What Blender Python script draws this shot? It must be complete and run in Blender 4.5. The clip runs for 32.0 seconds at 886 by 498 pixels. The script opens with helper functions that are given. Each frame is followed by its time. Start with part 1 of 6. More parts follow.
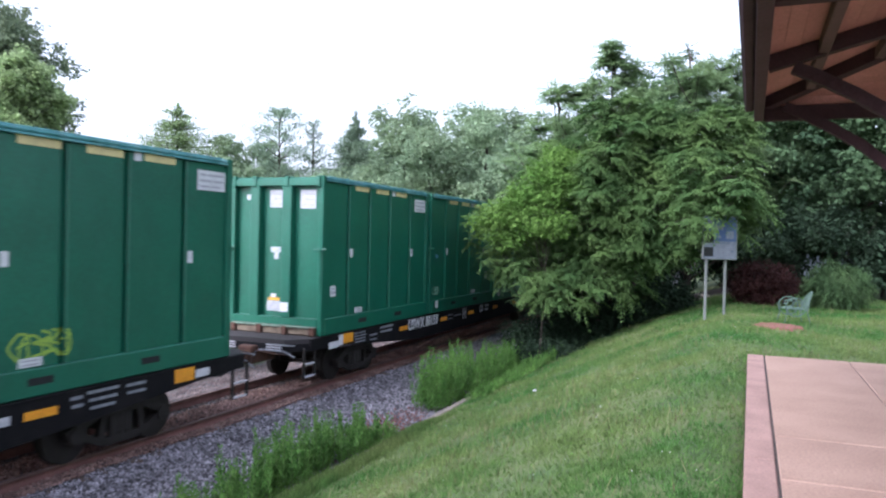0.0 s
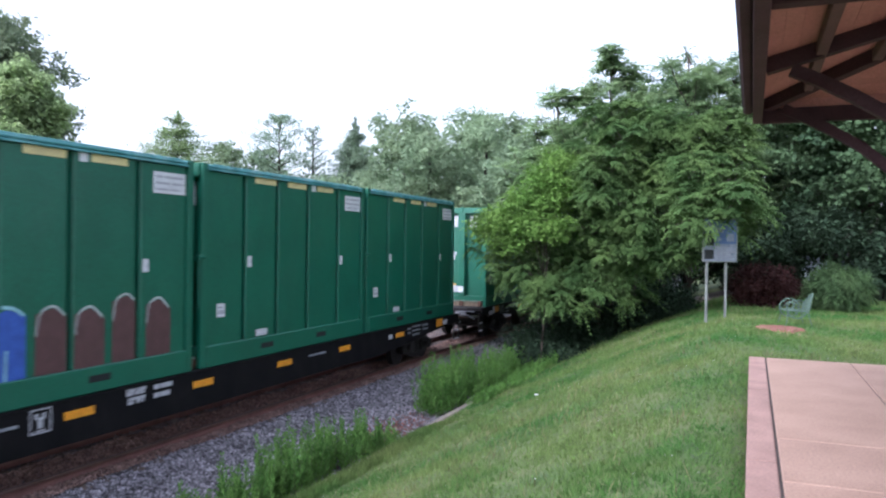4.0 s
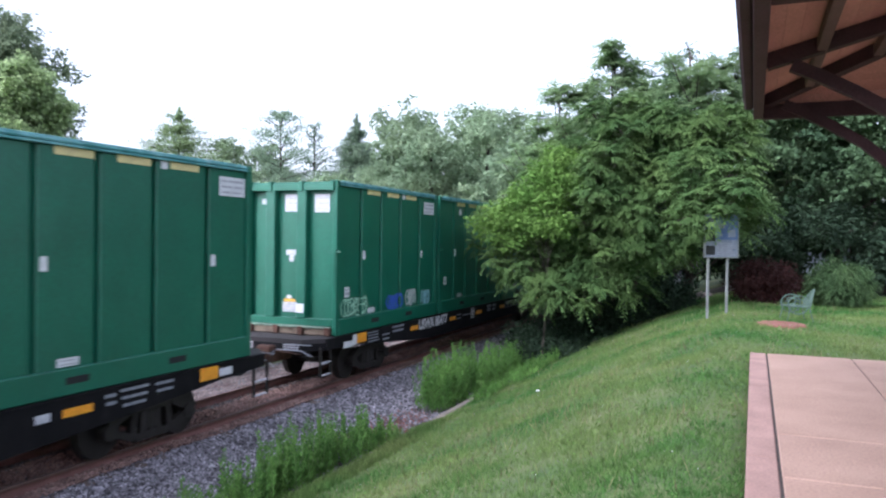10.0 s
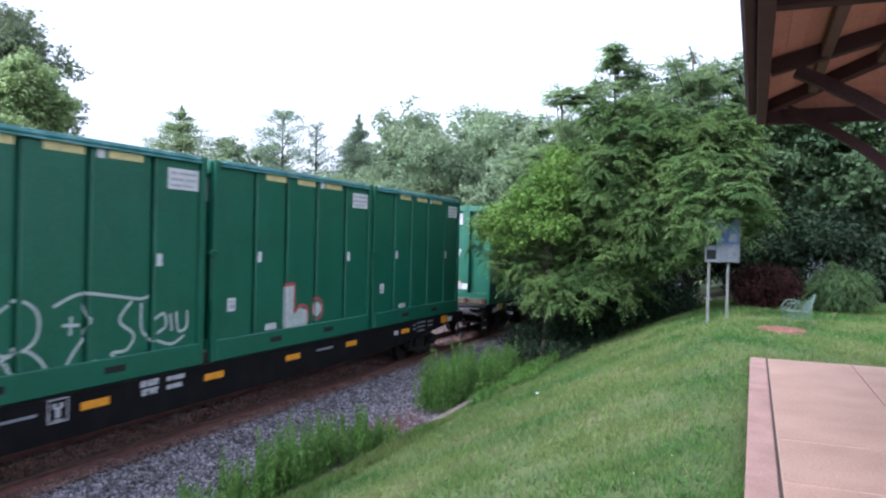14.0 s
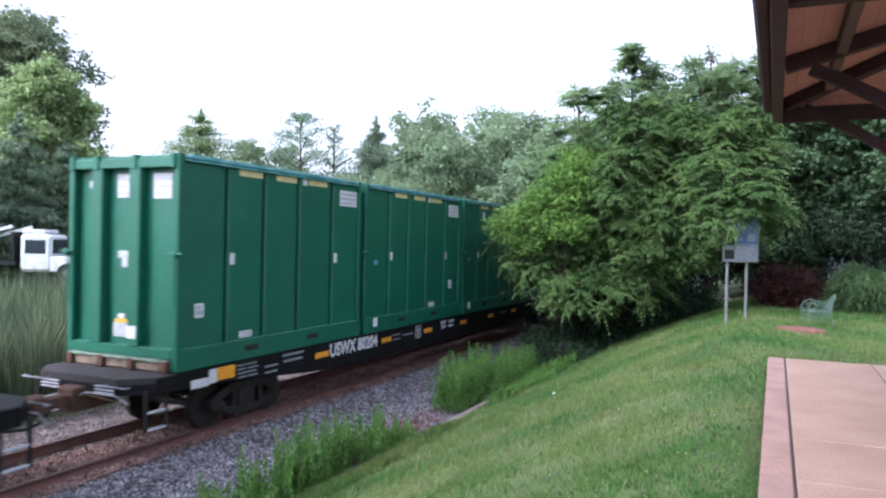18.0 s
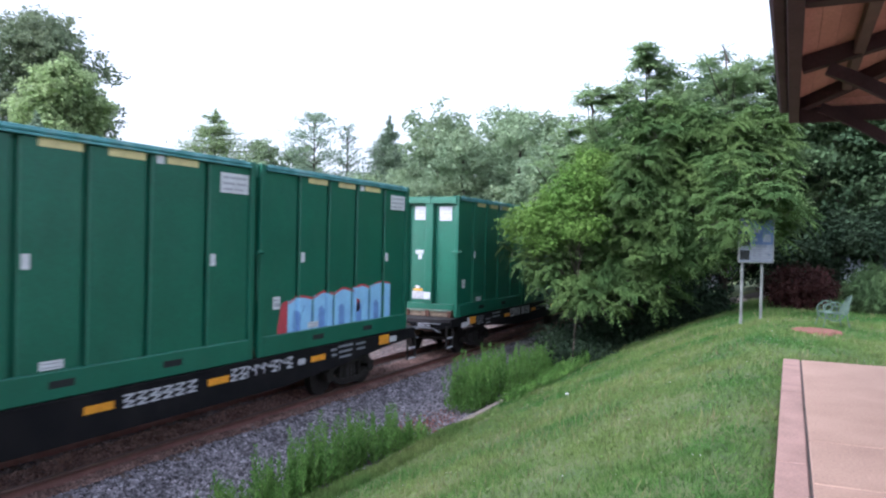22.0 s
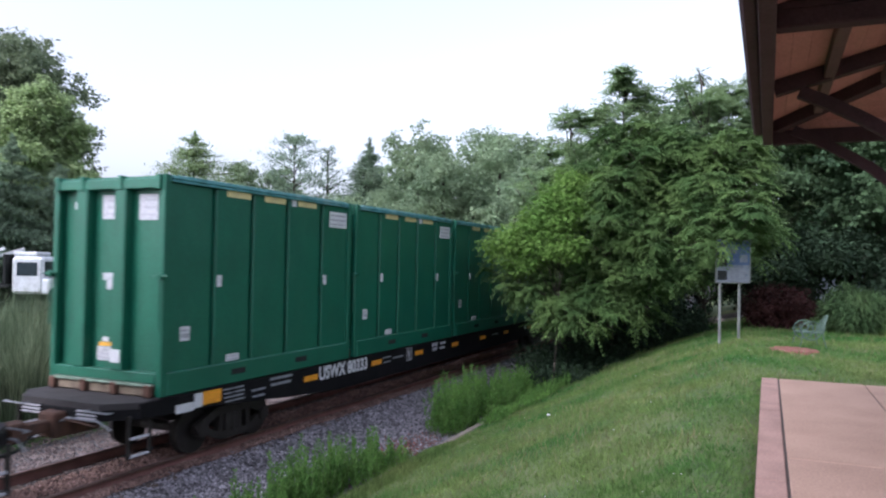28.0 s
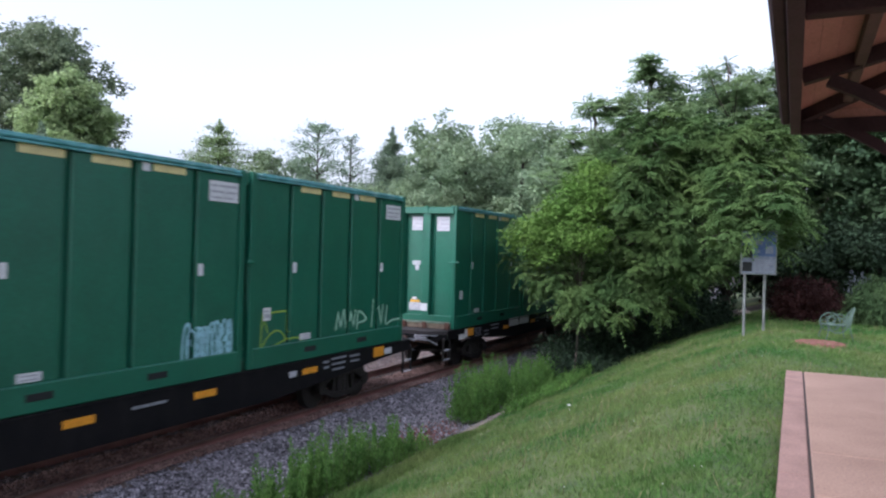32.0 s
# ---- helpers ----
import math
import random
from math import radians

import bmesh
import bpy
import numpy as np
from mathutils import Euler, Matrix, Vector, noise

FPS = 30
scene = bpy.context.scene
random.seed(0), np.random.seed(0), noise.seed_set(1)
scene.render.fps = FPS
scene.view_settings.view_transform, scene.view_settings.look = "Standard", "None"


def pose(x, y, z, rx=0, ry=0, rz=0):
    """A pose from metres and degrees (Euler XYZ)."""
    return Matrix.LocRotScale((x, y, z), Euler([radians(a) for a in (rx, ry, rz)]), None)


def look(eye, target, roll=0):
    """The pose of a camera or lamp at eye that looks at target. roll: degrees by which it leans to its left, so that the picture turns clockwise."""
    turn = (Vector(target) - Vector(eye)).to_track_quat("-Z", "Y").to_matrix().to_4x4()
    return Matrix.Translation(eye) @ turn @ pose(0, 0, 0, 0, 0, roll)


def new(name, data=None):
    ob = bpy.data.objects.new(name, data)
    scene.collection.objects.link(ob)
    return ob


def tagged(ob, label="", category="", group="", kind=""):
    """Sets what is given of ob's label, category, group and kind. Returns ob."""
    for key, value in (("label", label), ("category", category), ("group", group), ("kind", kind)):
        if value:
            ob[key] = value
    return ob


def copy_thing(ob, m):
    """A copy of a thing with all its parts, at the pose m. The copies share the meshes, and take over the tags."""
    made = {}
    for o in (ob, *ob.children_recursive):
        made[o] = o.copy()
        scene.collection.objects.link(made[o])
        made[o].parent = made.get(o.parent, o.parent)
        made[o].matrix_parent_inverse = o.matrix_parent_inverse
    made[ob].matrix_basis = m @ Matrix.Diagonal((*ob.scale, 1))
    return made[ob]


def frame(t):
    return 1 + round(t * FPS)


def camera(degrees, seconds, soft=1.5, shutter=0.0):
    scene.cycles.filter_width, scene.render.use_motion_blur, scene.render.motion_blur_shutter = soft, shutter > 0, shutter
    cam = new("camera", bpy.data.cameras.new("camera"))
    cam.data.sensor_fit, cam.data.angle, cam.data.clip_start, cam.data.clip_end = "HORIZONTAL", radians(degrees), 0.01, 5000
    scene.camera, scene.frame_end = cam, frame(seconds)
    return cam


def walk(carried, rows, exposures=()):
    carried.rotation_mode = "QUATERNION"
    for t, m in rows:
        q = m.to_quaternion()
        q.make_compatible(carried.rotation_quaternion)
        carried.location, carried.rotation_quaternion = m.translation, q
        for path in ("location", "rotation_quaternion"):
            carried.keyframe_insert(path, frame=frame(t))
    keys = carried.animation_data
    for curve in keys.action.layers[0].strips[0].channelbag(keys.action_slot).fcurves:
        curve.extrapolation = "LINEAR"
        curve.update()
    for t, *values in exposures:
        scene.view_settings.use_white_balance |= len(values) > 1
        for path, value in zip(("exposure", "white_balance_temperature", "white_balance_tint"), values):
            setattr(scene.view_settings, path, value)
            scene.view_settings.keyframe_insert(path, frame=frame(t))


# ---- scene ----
# the camera stands at the platform's edge; x runs along the track, y across it, z = 0 is the platform
cam = camera(61.44, 32.0, soft=2.2, shutter=0.22)
PATH = [
    (0, 0.041, 0.038, 1.560, 89.253, -1.301, -67.541),
    (0.5, 0.036, 0.038, 1.562, 89.274, -1.039, -67.631),
    (1, 0.037, 0.039, 1.562, 89.322, -0.955, -67.732),
    (1.5, 0.026, 0.041, 1.565, 89.711, -0.324, -67.603),
    (2, 0.030, 0.037, 1.562, 89.779, -0.413, -67.546),
    (2.5, 0.015, 0.030, 1.566, 89.778, -0.636, -67.519),
    (3, 0.014, 0.035, 1.560, 89.752, -0.926, -67.546),
    (3.5, 0.035, 0.034, 1.559, 89.660, -0.805, -67.529),
    (5.5, 0.026, 0.021, 1.561, 89.579, -0.870, -67.432),
    (6, 0.025, 0.036, 1.555, 89.604, -0.957, -67.525),
    (6.5, 0.026, 0.025, 1.560, 89.638, -1.021, -67.532),
    (7, 0.025, 0.027, 1.561, 89.684, -0.892, -67.537),
    (7.5, 0.016, 0.016, 1.561, 89.666, -1.069, -67.411),
    (8, 0.010, 0.012, 1.565, 89.649, -0.957, -67.358),
    (8.5, 0.032, 0.015, 1.562, 89.631, -0.987, -67.279),
    (9, 0.027, 0.011, 1.563, 89.598, -0.815, -67.266),
    (9.5, 0.021, 0.017, 1.565, 89.482, -0.792, -67.324),
    (10, 0.036, 0.017, 1.563, 89.342, -0.700, -67.363),
    (10.5, 0.031, 0.020, 1.563, 89.221, -0.791, -67.380),
    (11, 0.037, 0.023, 1.569, 89.132, -1.246, -67.389),
    (11.5, 0.041, 0.023, 1.564, 89.140, -1.376, -67.398),
    (12, 0.045, 0.019, 1.563, 89.198, -1.236, -67.368),
    (12.5, 0.043, 0.020, 1.570, 89.190, -1.619, -67.311),
    (13, 0.058, 0.021, 1.550, 89.283, -1.848, -67.253),
    (13.5, 0.040, 0.038, 1.556, 89.307, -1.543, -67.315),
    (14, 0.022, 0.028, 1.566, 89.421, -1.371, -67.322),
    (14.5, 0.012, 0.025, 1.563, 89.548, -1.549, -67.402),
    (16.5, -0.018, -0.003, 1.546, 89.483, -1.315, -66.361),
    (17, -0.008, -0.007, 1.551, 89.544, -1.194, -66.244),
    (17.5, -0.016, -0.015, 1.552, 89.557, -1.416, -66.064),
    (18, -0.009, -0.021, 1.547, 89.511, -1.176, -65.951),
    (18.5, -0.017, -0.025, 1.547, 89.471, -0.494, -66.029),
    (19, -0.017, -0.029, 1.553, 89.437, -0.966, -65.911),
    (19.5, -0.025, -0.024, 1.549, 89.447, -1.396, -65.779),
    (20, -0.016, -0.024, 1.548, 89.387, -1.461, -65.556),
    (20.5, -0.025, -0.025, 1.554, 89.378, -1.563, -65.292),
    (21, -0.027, -0.020, 1.545, 89.426, -1.641, -65.112),
    (21.5, -0.011, -0.017, 1.550, 89.441, -1.420, -65.025),
    (22, -0.017, -0.018, 1.554, 89.455, -1.300, -64.954),
    (22.5, -0.037, -0.025, 1.551, 89.560, -1.218, -65.077),
    (23, -0.038, -0.023, 1.544, 89.642, -1.379, -65.094),
    (23.5, -0.038, -0.024, 1.552, 89.735, -1.355, -65.087),
    (24, -0.028, -0.022, 1.552, 89.782, -1.204, -65.081),
    (24.5, -0.043, -0.030, 1.556, 89.870, -1.134, -65.051),
    (25, -0.037, -0.031, 1.548, 89.872, -1.403, -64.985),
    (25.5, -0.033, -0.027, 1.548, 89.850, -0.863, -65.035),
    (27.5, -0.035, -0.035, 1.553, 91.384, -0.138, -67.026),
    (28, -0.049, -0.023, 1.545, 91.177, -1.068, -66.463),
    (28.5, -0.027, -0.025, 1.552, 90.001, -1.533, -65.797),
    (29, -0.025, -0.031, 1.554, 89.854, -1.310, -65.565),
    (29.5, -0.038, -0.024, 1.550, 89.854, -1.369, -65.354),
    (30, -0.041, -0.021, 1.540, 90.014, -1.511, -65.158),
    (30.5, -0.020, -0.023, 1.543, 89.981, -1.425, -65.051),
    (31, -0.044, -0.035, 1.550, 90.103, -1.446, -64.909),
    (31.5, -0.049, -0.037, 1.552, 90.300, -1.524, -64.803),
    (32, -0.026, -0.033, 1.541, 90.309, -1.497, -64.745),
]
walk(cam, [(r[0], pose(*r[1:])) for r in PATH], [(0, 0.86, 5580, 18), (24, 0.86, 5580, 18), (26, 0.64, 5650, 18), (27.5, 0.40, 5720, 19), (32, 0.40, 5720, 19)])

# ---- light: a bright overcast evening sky ----
world = bpy.data.worlds.new("sky")
scene.world = world
world.use_nodes = True
wn, wl = world.node_tree.nodes, world.node_tree.links
SUN_EL, SUN_AZ = 42.0, 152.0
sky = wn.new("ShaderNodeTexSky")
sky.sky_type = "NISHITA"
sky.sun_disc = False
sky.sun_elevation, sky.sun_rotation = radians(SUN_EL), radians(90 - SUN_AZ)
sky.air_density, sky.dust_density, sky.ozone_density = 1.0, 4.0, 1.0
grey = wn.new("ShaderNodeHueSaturation")
grey.inputs["Saturation"].default_value = 0.30
grey.inputs["Value"].default_value = 1.75
wl.new(sky.outputs[0], grey.inputs["Color"])
wl.new(grey.outputs[0], wn["Background"].inputs["Color"])
wn["Background"].inputs["Strength"].default_value = 0.15
sun_data = bpy.data.lights.new("sun", "SUN")
sun_data.energy, sun_data.angle, sun_data.color = 0.95, radians(40), (1.0, 0.98, 0.97)
sun = new("sun", sun_data)
az, el = radians(SUN_AZ), radians(SUN_EL)
sun.matrix_basis = look((80 * math.cos(az) * math.cos(el), 80 * math.sin(az) * math.cos(el), 80 * math.sin(el)), (0, 0, 0))


# ---- materials ----
def mat(name, col, rough=0.7, metal=0.0, col2=None, scale=6.0, fine=60.0, bump=0.15, rand=0.0, island=0.0, mixlo=0.35, mixhi=0.7, spec=0.5, coords="Object"):
    """Two colours mixed by a coarse noise, value varied by a fine one, with bump."""
    m = bpy.data.materials.new(name)
    m.use_nodes = True
    n, l = m.node_tree.nodes, m.node_tree.links
    b = n["Principled BSDF"]
    b.inputs["Roughness"].default_value, b.inputs["Metallic"].default_value = rough, metal
    b.inputs["Specular IOR Level"].default_value = spec
    tc = n.new("ShaderNodeTexCoord")
    big, small = n.new("ShaderNodeTexNoise"), n.new("ShaderNodeTexNoise")
    big.inputs["Scale"].default_value, big.inputs["Detail"].default_value = scale, 5
    small.inputs["Scale"].default_value, small.inputs["Detail"].default_value = fine, 4
    ramp = n.new("ShaderNodeMapRange")
    ramp.inputs["From Min"].default_value, ramp.inputs["From Max"].default_value = mixlo, mixhi
    mix = n.new("ShaderNodeMix")
    mix.data_type = "RGBA"
    c2 = col2 or tuple(0.75 * c for c in col)
    mix.inputs["A"].default_value, mix.inputs["B"].default_value = (*col, 1), (*c2, 1)
    hsv = n.new("ShaderNodeHueSaturation")
    val = n.new("ShaderNodeMapRange")
    val.inputs["From Min"].default_value, val.inputs["From Max"].default_value = 0.3, 0.7
    val.inputs["To Min"].default_value, val.inputs["To Max"].default_value = 0.85, 1.15
    l.new(tc.outputs[coords], big.inputs["Vector"])
    l.new(tc.outputs[coords], small.inputs["Vector"])
    l.new(big.outputs["Fac"], ramp.inputs["Value"])
    l.new(ramp.outputs[0], mix.inputs["Factor"])
    l.new(mix.outputs["Result"], hsv.inputs["Color"])
    l.new(small.outputs["Fac"], val.inputs["Value"])
    last = val.outputs[0]
    for amount, kind, out in ((rand, "ShaderNodeObjectInfo", "Random"), (island, "ShaderNodeNewGeometry", "Random Per Island")):
        if amount:
            src = n.new(kind)
            mr = n.new("ShaderNodeMapRange")
            mr.inputs["To Min"].default_value, mr.inputs["To Max"].default_value = 1 - amount, 1 + amount
            mul = n.new("ShaderNodeMath")
            mul.operation = "MULTIPLY"
            l.new(src.outputs[out], mr.inputs["Value"])
            l.new(mr.outputs[0], mul.inputs[0])
            l.new(last, mul.inputs[1])
            last = mul.outputs[0]
    l.new(last, hsv.inputs["Value"])
    l.new(hsv.outputs[0], b.inputs["Base Color"])
    if bump:
        bp = n.new("ShaderNodeBump")
        bp.inputs["Strength"].default_value, bp.inputs["Distance"].default_value = bump, 0.02
        l.new(small.outputs["Fac"], bp.inputs["Height"])
        l.new(bp.outputs[0], b.inputs["Normal"])
    return m


def leafy(name, col, col2, island=0.35, trans=0.3, scale=0.5):
    """Leaves: diffuse with light coming through, varied from leaf to leaf and over the crown."""
    m = mat(name, col, 0.7, 0, col2, scale, 9.0, 0, 0.08, island, 0.35, 0.65, 0.10)
    n, l = m.node_tree.nodes, m.node_tree.links
    b = n["Principled BSDF"]
    tl = n.new("ShaderNodeBsdfTranslucent")
    mx = n.new("ShaderNodeMixShader")
    mx.inputs["Fac"].default_value = trans
    src = b.inputs["Base Color"].links[0].from_socket
    l.new(src, tl.inputs["Color"])
    l.new(b.outputs[0], mx.inputs[1])
    l.new(tl.outputs[0], mx.inputs[2])
    l.new(mx.outputs[0], n["Material Output"].inputs["Surface"])
    return m


M = {
    "green": mat("green_paint", (0.0085, 0.112, 0.066), 0.42, 0, (0.0080, 0.092, 0.055), 1.2, 30, 0.06, 0.04, spec=0.5),
    "green_rim": mat("worn_blue_green_tarp_rail", (0.10, 0.30, 0.32), 0.5, 0, (0.03, 0.16, 0.15), 3, 40, 0.1, 0.1),
    "skid": mat("dusty_wood_skid", (0.22, 0.17, 0.12), 0.85, 0, (0.11, 0.08, 0.055), 4, 40, 0.3, 0.15),
    "deck": mat("flatcar_deck", (0.034, 0.029, 0.030), 0.8, 0, (0.022, 0.019, 0.020), 3, 50, 0.3, 0.1),
    "black": mat("black_car_paint", (0.0045, 0.0045, 0.006), 0.7, 0, (0.009, 0.008, 0.009), 2, 40, 0.1, 0.15, spec=0.15),
    "rust": mat("rusty_steel", (0.10, 0.045, 0.028), 0.85, 0, (0.05, 0.028, 0.02), 6, 60, 0.4),
    "primer": mat("red_oxide_primer", (0.26, 0.075, 0.03), 0.85, 0, (0.17, 0.05, 0.022), 5, 50, 0.3),
    "walnut": leafy("dull_green_leaves", (0.190, 0.280, 0.140), (0.250, 0.350, 0.165), 0.25, 0.6, 0.7),
    # near-black leaf colour that stands in for the deep shade under the trees
    "undergrowth": leafy("shade_dark_undergrowth_leaves", (0.018, 0.034, 0.019), (0.036, 0.060, 0.032), 0.4, 0.2, 1.5),
    "dull_white": mat("weathered_white_stencil", (0.50, 0.50, 0.53), 0.7, 0, (0.36, 0.36, 0.39), 12, 60, 0),
    "dry": leafy("dry_grass_blades", (0.20, 0.19, 0.10), (0.15, 0.17, 0.07), 0.4, 0.2, 0.8),
    "grit": mat("dirty_joint_grit", (0.055, 0.042, 0.036), 0.95, 0, (0.035, 0.026, 0.023), 8, 60, 0.4),
    "print": mat("faint_label_print", (0.40, 0.40, 0.43), 0.7, 0, (0.30, 0.30, 0.33), 14, 80, 0),
    "purple_wood": leafy("dark_purplish_leaves", (0.150, 0.200, 0.120), (0.220, 0.265, 0.160), 0.3, 0.4, 0.6),
    "skid_green": mat("dusty_green_base_lip", (0.17, 0.24, 0.18), 0.9, 0, (0.10, 0.13, 0.10), 6, 50, 0.3),
    "sumac": leafy("feathery_compound_leaves", (0.064, 0.122, 0.040), (0.118, 0.186, 0.058), 0.20, 0.40, 0.9),
    "litter": mat("dead_leaf_litter", (0.20, 0.075, 0.055), 0.95, 0, (0.12, 0.05, 0.04), 5, 40, 0.3, 0, 0.4),
    "steel": mat("wheel_steel", (0.032, 0.027, 0.025), 0.6, 0.4, (0.02, 0.017, 0.015), 5, 60, 0.2),
    "white": mat("white_paint", (0.62, 0.62, 0.64), 0.6, 0, (0.52, 0.52, 0.54), 5, 50, 0.05),
    "ink": mat("grey_print", (0.24, 0.25, 0.27), 0.7, 0, (0.17, 0.18, 0.20), 9, 60, 0),
    "cream": mat("faded_yellow_label", (0.66, 0.56, 0.26), 0.6, 0, (0.52, 0.44, 0.22), 6, 50, 0.05, 0.08),
    "amber": mat("amber_reflector", (0.78, 0.33, 0.02), 0.4, 0, (0.65, 0.26, 0.02), 6, 50, 0.05, 0.06),
    "bluetag": mat("blue_tag", (0.12, 0.26, 0.42), 0.5),
    "orange": mat("orange_label", (0.80, 0.42, 0.05), 0.5),
    "dark": mat("dark_hollow", (0.012, 0.014, 0.014), 0.9),
    "rail": mat("rail_rust", (0.205, 0.095, 0.078), 0.8, 0, (0.14, 0.066, 0.056), 3, 50, 0.3),
    "railtop": mat("worn_rail_head", (0.17, 0.105, 0.088), 0.55, 0.3, (0.12, 0.072, 0.06), 3, 50, 0.1),
    "tie": mat("weathered_tie", (0.10, 0.072, 0.055), 0.95, 0, (0.06, 0.042, 0.034), 5, 40, 0.5, 0.2),
    "ballast": mat("ballast_bed", (0.115, 0.110, 0.120), 0.95, 0, (0.06, 0.056, 0.062), 3, 22, 0.9),
    "stone": mat("ballast_stone", (0.225, 0.212, 0.235), 0.85, 0, (0.095, 0.087, 0.100), 6, 30, 0.4, 0, 0.85),
    "rusty_stone": mat("rust_stained_stone", (0.175, 0.142, 0.136), 0.9, 0, (0.095, 0.064, 0.058), 2, 30, 0.4, 0, 0.45),
    "fouled": mat("brown_fouled_stone", (0.26, 0.165, 0.140), 0.95, 0, (0.15, 0.088, 0.072), 2, 30, 0.4, 0, 0.45),
    "lawn": mat("lawn_soil_and_grass", (0.038, 0.082, 0.022), 0.95, 0, (0.125, 0.135, 0.050), 0.7, 26, 0.7),
    "blade": leafy("grass_blades", (0.042, 0.132, 0.027), (0.145, 0.192, 0.062), 0.5, 0.25, 0.45),
    "weed": leafy("weed_leaves", (0.085, 0.190, 0.042), (0.135, 0.255, 0.058), 0.4, 0.25, 2.0),
    "stalk": mat("weed_stalk", (0.11, 0.17, 0.05), 0.8),
    "reed": leafy("tall_dry_grass", (0.105, 0.150, 0.085), (0.165, 0.195, 0.115), 0.35, 0.2, 0.7),
    "bark": mat("tree_bark", (0.060, 0.046, 0.036), 0.95, 0, (0.035, 0.027, 0.022), 5, 30, 0.8),
    "lime": leafy("bright_young_leaves", (0.120, 0.235, 0.050), (0.17, 0.285, 0.066), 0.25, 0.45, 0.8),
    "wood_dark": leafy("deep_wood_leaves", (0.036, 0.068, 0.034), (0.092, 0.148, 0.070), 0.35, 0.3, 0.6),
    # leaves lightened so that the colour itself carries the haze of distance
    "wood_hazed": leafy("haze_paled_wood_leaves", (0.215, 0.300, 0.185), (0.28, 0.36, 0.21), 0.25, 0.45, 0.35),
    "wood_light": leafy("light_maple_leaves", (0.28, 0.37, 0.18), (0.34, 0.43, 0.21), 0.2, 0.5, 0.5),
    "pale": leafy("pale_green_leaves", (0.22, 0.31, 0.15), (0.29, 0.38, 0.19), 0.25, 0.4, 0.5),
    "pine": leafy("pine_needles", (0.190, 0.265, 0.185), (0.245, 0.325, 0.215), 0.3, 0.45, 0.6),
    "maroon": leafy("maroon_leaves", (0.052, 0.021, 0.019), (0.034, 0.015, 0.014), 0.35, 0.2, 1.2),
    "bushgreen": leafy("arching_shrub_leaves", (0.050, 0.092, 0.036), (0.074, 0.120, 0.046), 0.4, 0.2, 1.5),
    "slab": mat("pink_tinted_concrete", (0.350, 0.228, 0.172), 0.85, 0, (0.255, 0.160, 0.118), 1.6, 45, 0.2, 0.05, mixlo=0.3, mixhi=0.8),
    "kerbband": mat("red_brown_concrete_edge", (0.325, 0.200, 0.165), 0.85, 0, (0.225, 0.138, 0.112), 2.5, 45, 0.25),
    "timber": mat("grey_landscape_timber", (0.25, 0.21, 0.175), 0.9, 0, (0.16, 0.14, 0.115), 3, 40, 0.5),
    "fascia": mat("dark_brown_fascia", (0.100, 0.058, 0.070), 0.8, 0, (0.076, 0.045, 0.054), 2, 40, 0.1, spec=0.2),
    "beam": mat("dark_stained_beam", (0.052, 0.029, 0.034), 0.75, 0, (0.066, 0.037, 0.042), 3, 40, 0.25, spec=0.2),
    "soffit": mat("red_cedar_soffit", (0.50, 0.245, 0.200), 0.75, 0, (0.43, 0.205, 0.165), 2, 40, 0.2, 0.06),
    "purlin": mat("brown_stained_purlin", (0.125, 0.068, 0.062), 0.75, 0, (0.09, 0.05, 0.046), 3, 40, 0.2),
    "shingle": mat("roof_shingle", (0.08, 0.065, 0.06), 0.9),
    "signblue": mat("sign_blue_print", (0.028, 0.060, 0.145), 0.5, 0, (0.06, 0.11, 0.22), 3, 40, 0),
    "signpale": mat("sign_pale_print", (0.17, 0.195, 0.23), 0.5, 0, (0.10, 0.12, 0.16), 10, 60, 0),
    "galv": mat("galvanised_post", (0.20, 0.215, 0.20), 0.55, 0.4, (0.15, 0.16, 0.15), 4, 50, 0.1),
    "mulch": mat("red_mulch", (0.23, 0.090, 0.066), 0.95, 0, (0.15, 0.060, 0.046), 8, 50, 0.8),
    "verdigris": mat("pale_green_iron", (0.068, 0.112, 0.085), 0.75, 0, (0.065, 0.105, 0.08), 6, 50, 0.2),
    "asphalt": mat("worn_drive", (0.13, 0.105, 0.10), 0.95, 0, (0.085, 0.07, 0.065), 1.5, 40, 0.4),
    "truck": mat("truck_white", (0.72, 0.74, 0.77), 0.4),
    "glass": mat("dark_window_glass", (0.03, 0.04, 0.05), 0.08, 0, (0.03, 0.04, 0.05), 2, 20, 0),
    "siding": mat("pale_blue_siding", (0.20, 0.22, 0.27), 0.7, 0, (0.16, 0.18, 0.22), 2, 30, 0.1),
    "spray_blue": mat("blue_spray_paint", (0.04, 0.10, 0.42), 0.6),
    "spray_pale": mat("pale_blue_spray_paint", (0.30, 0.55, 0.62), 0.6),
    "spray_mint": mat("mint_spray_paint", (0.36, 0.60, 0.44), 0.6),
    "spray_sky": mat("sky_blue_spray_paint", (0.30, 0.58, 0.80), 0.6, 0, (0.24, 0.46, 0.72), 2, 40, 0),
    "spray_mid": mat("mid_blue_spray_paint", (0.16, 0.30, 0.62), 0.6),
    "spray_lilac": mat("lilac_spray_paint", (0.34, 0.42, 0.50), 0.6),
    "spray_red": mat("dull_red_spray_paint", (0.10, 0.045, 0.045), 0.6),
    "spray_scarlet": mat("scarlet_spray_paint", (0.50, 0.06, 0.08), 0.6),
    "spray_magenta": mat("dark_magenta_spray_paint", (0.30, 0.02, 0.08), 0.6),
    "spray_grey": mat("silver_spray_paint", (0.45, 0.50, 0.49), 0.6),
    "spray_green": mat("acid_green_spray_paint", (0.28, 0.42, 0.06), 0.6),
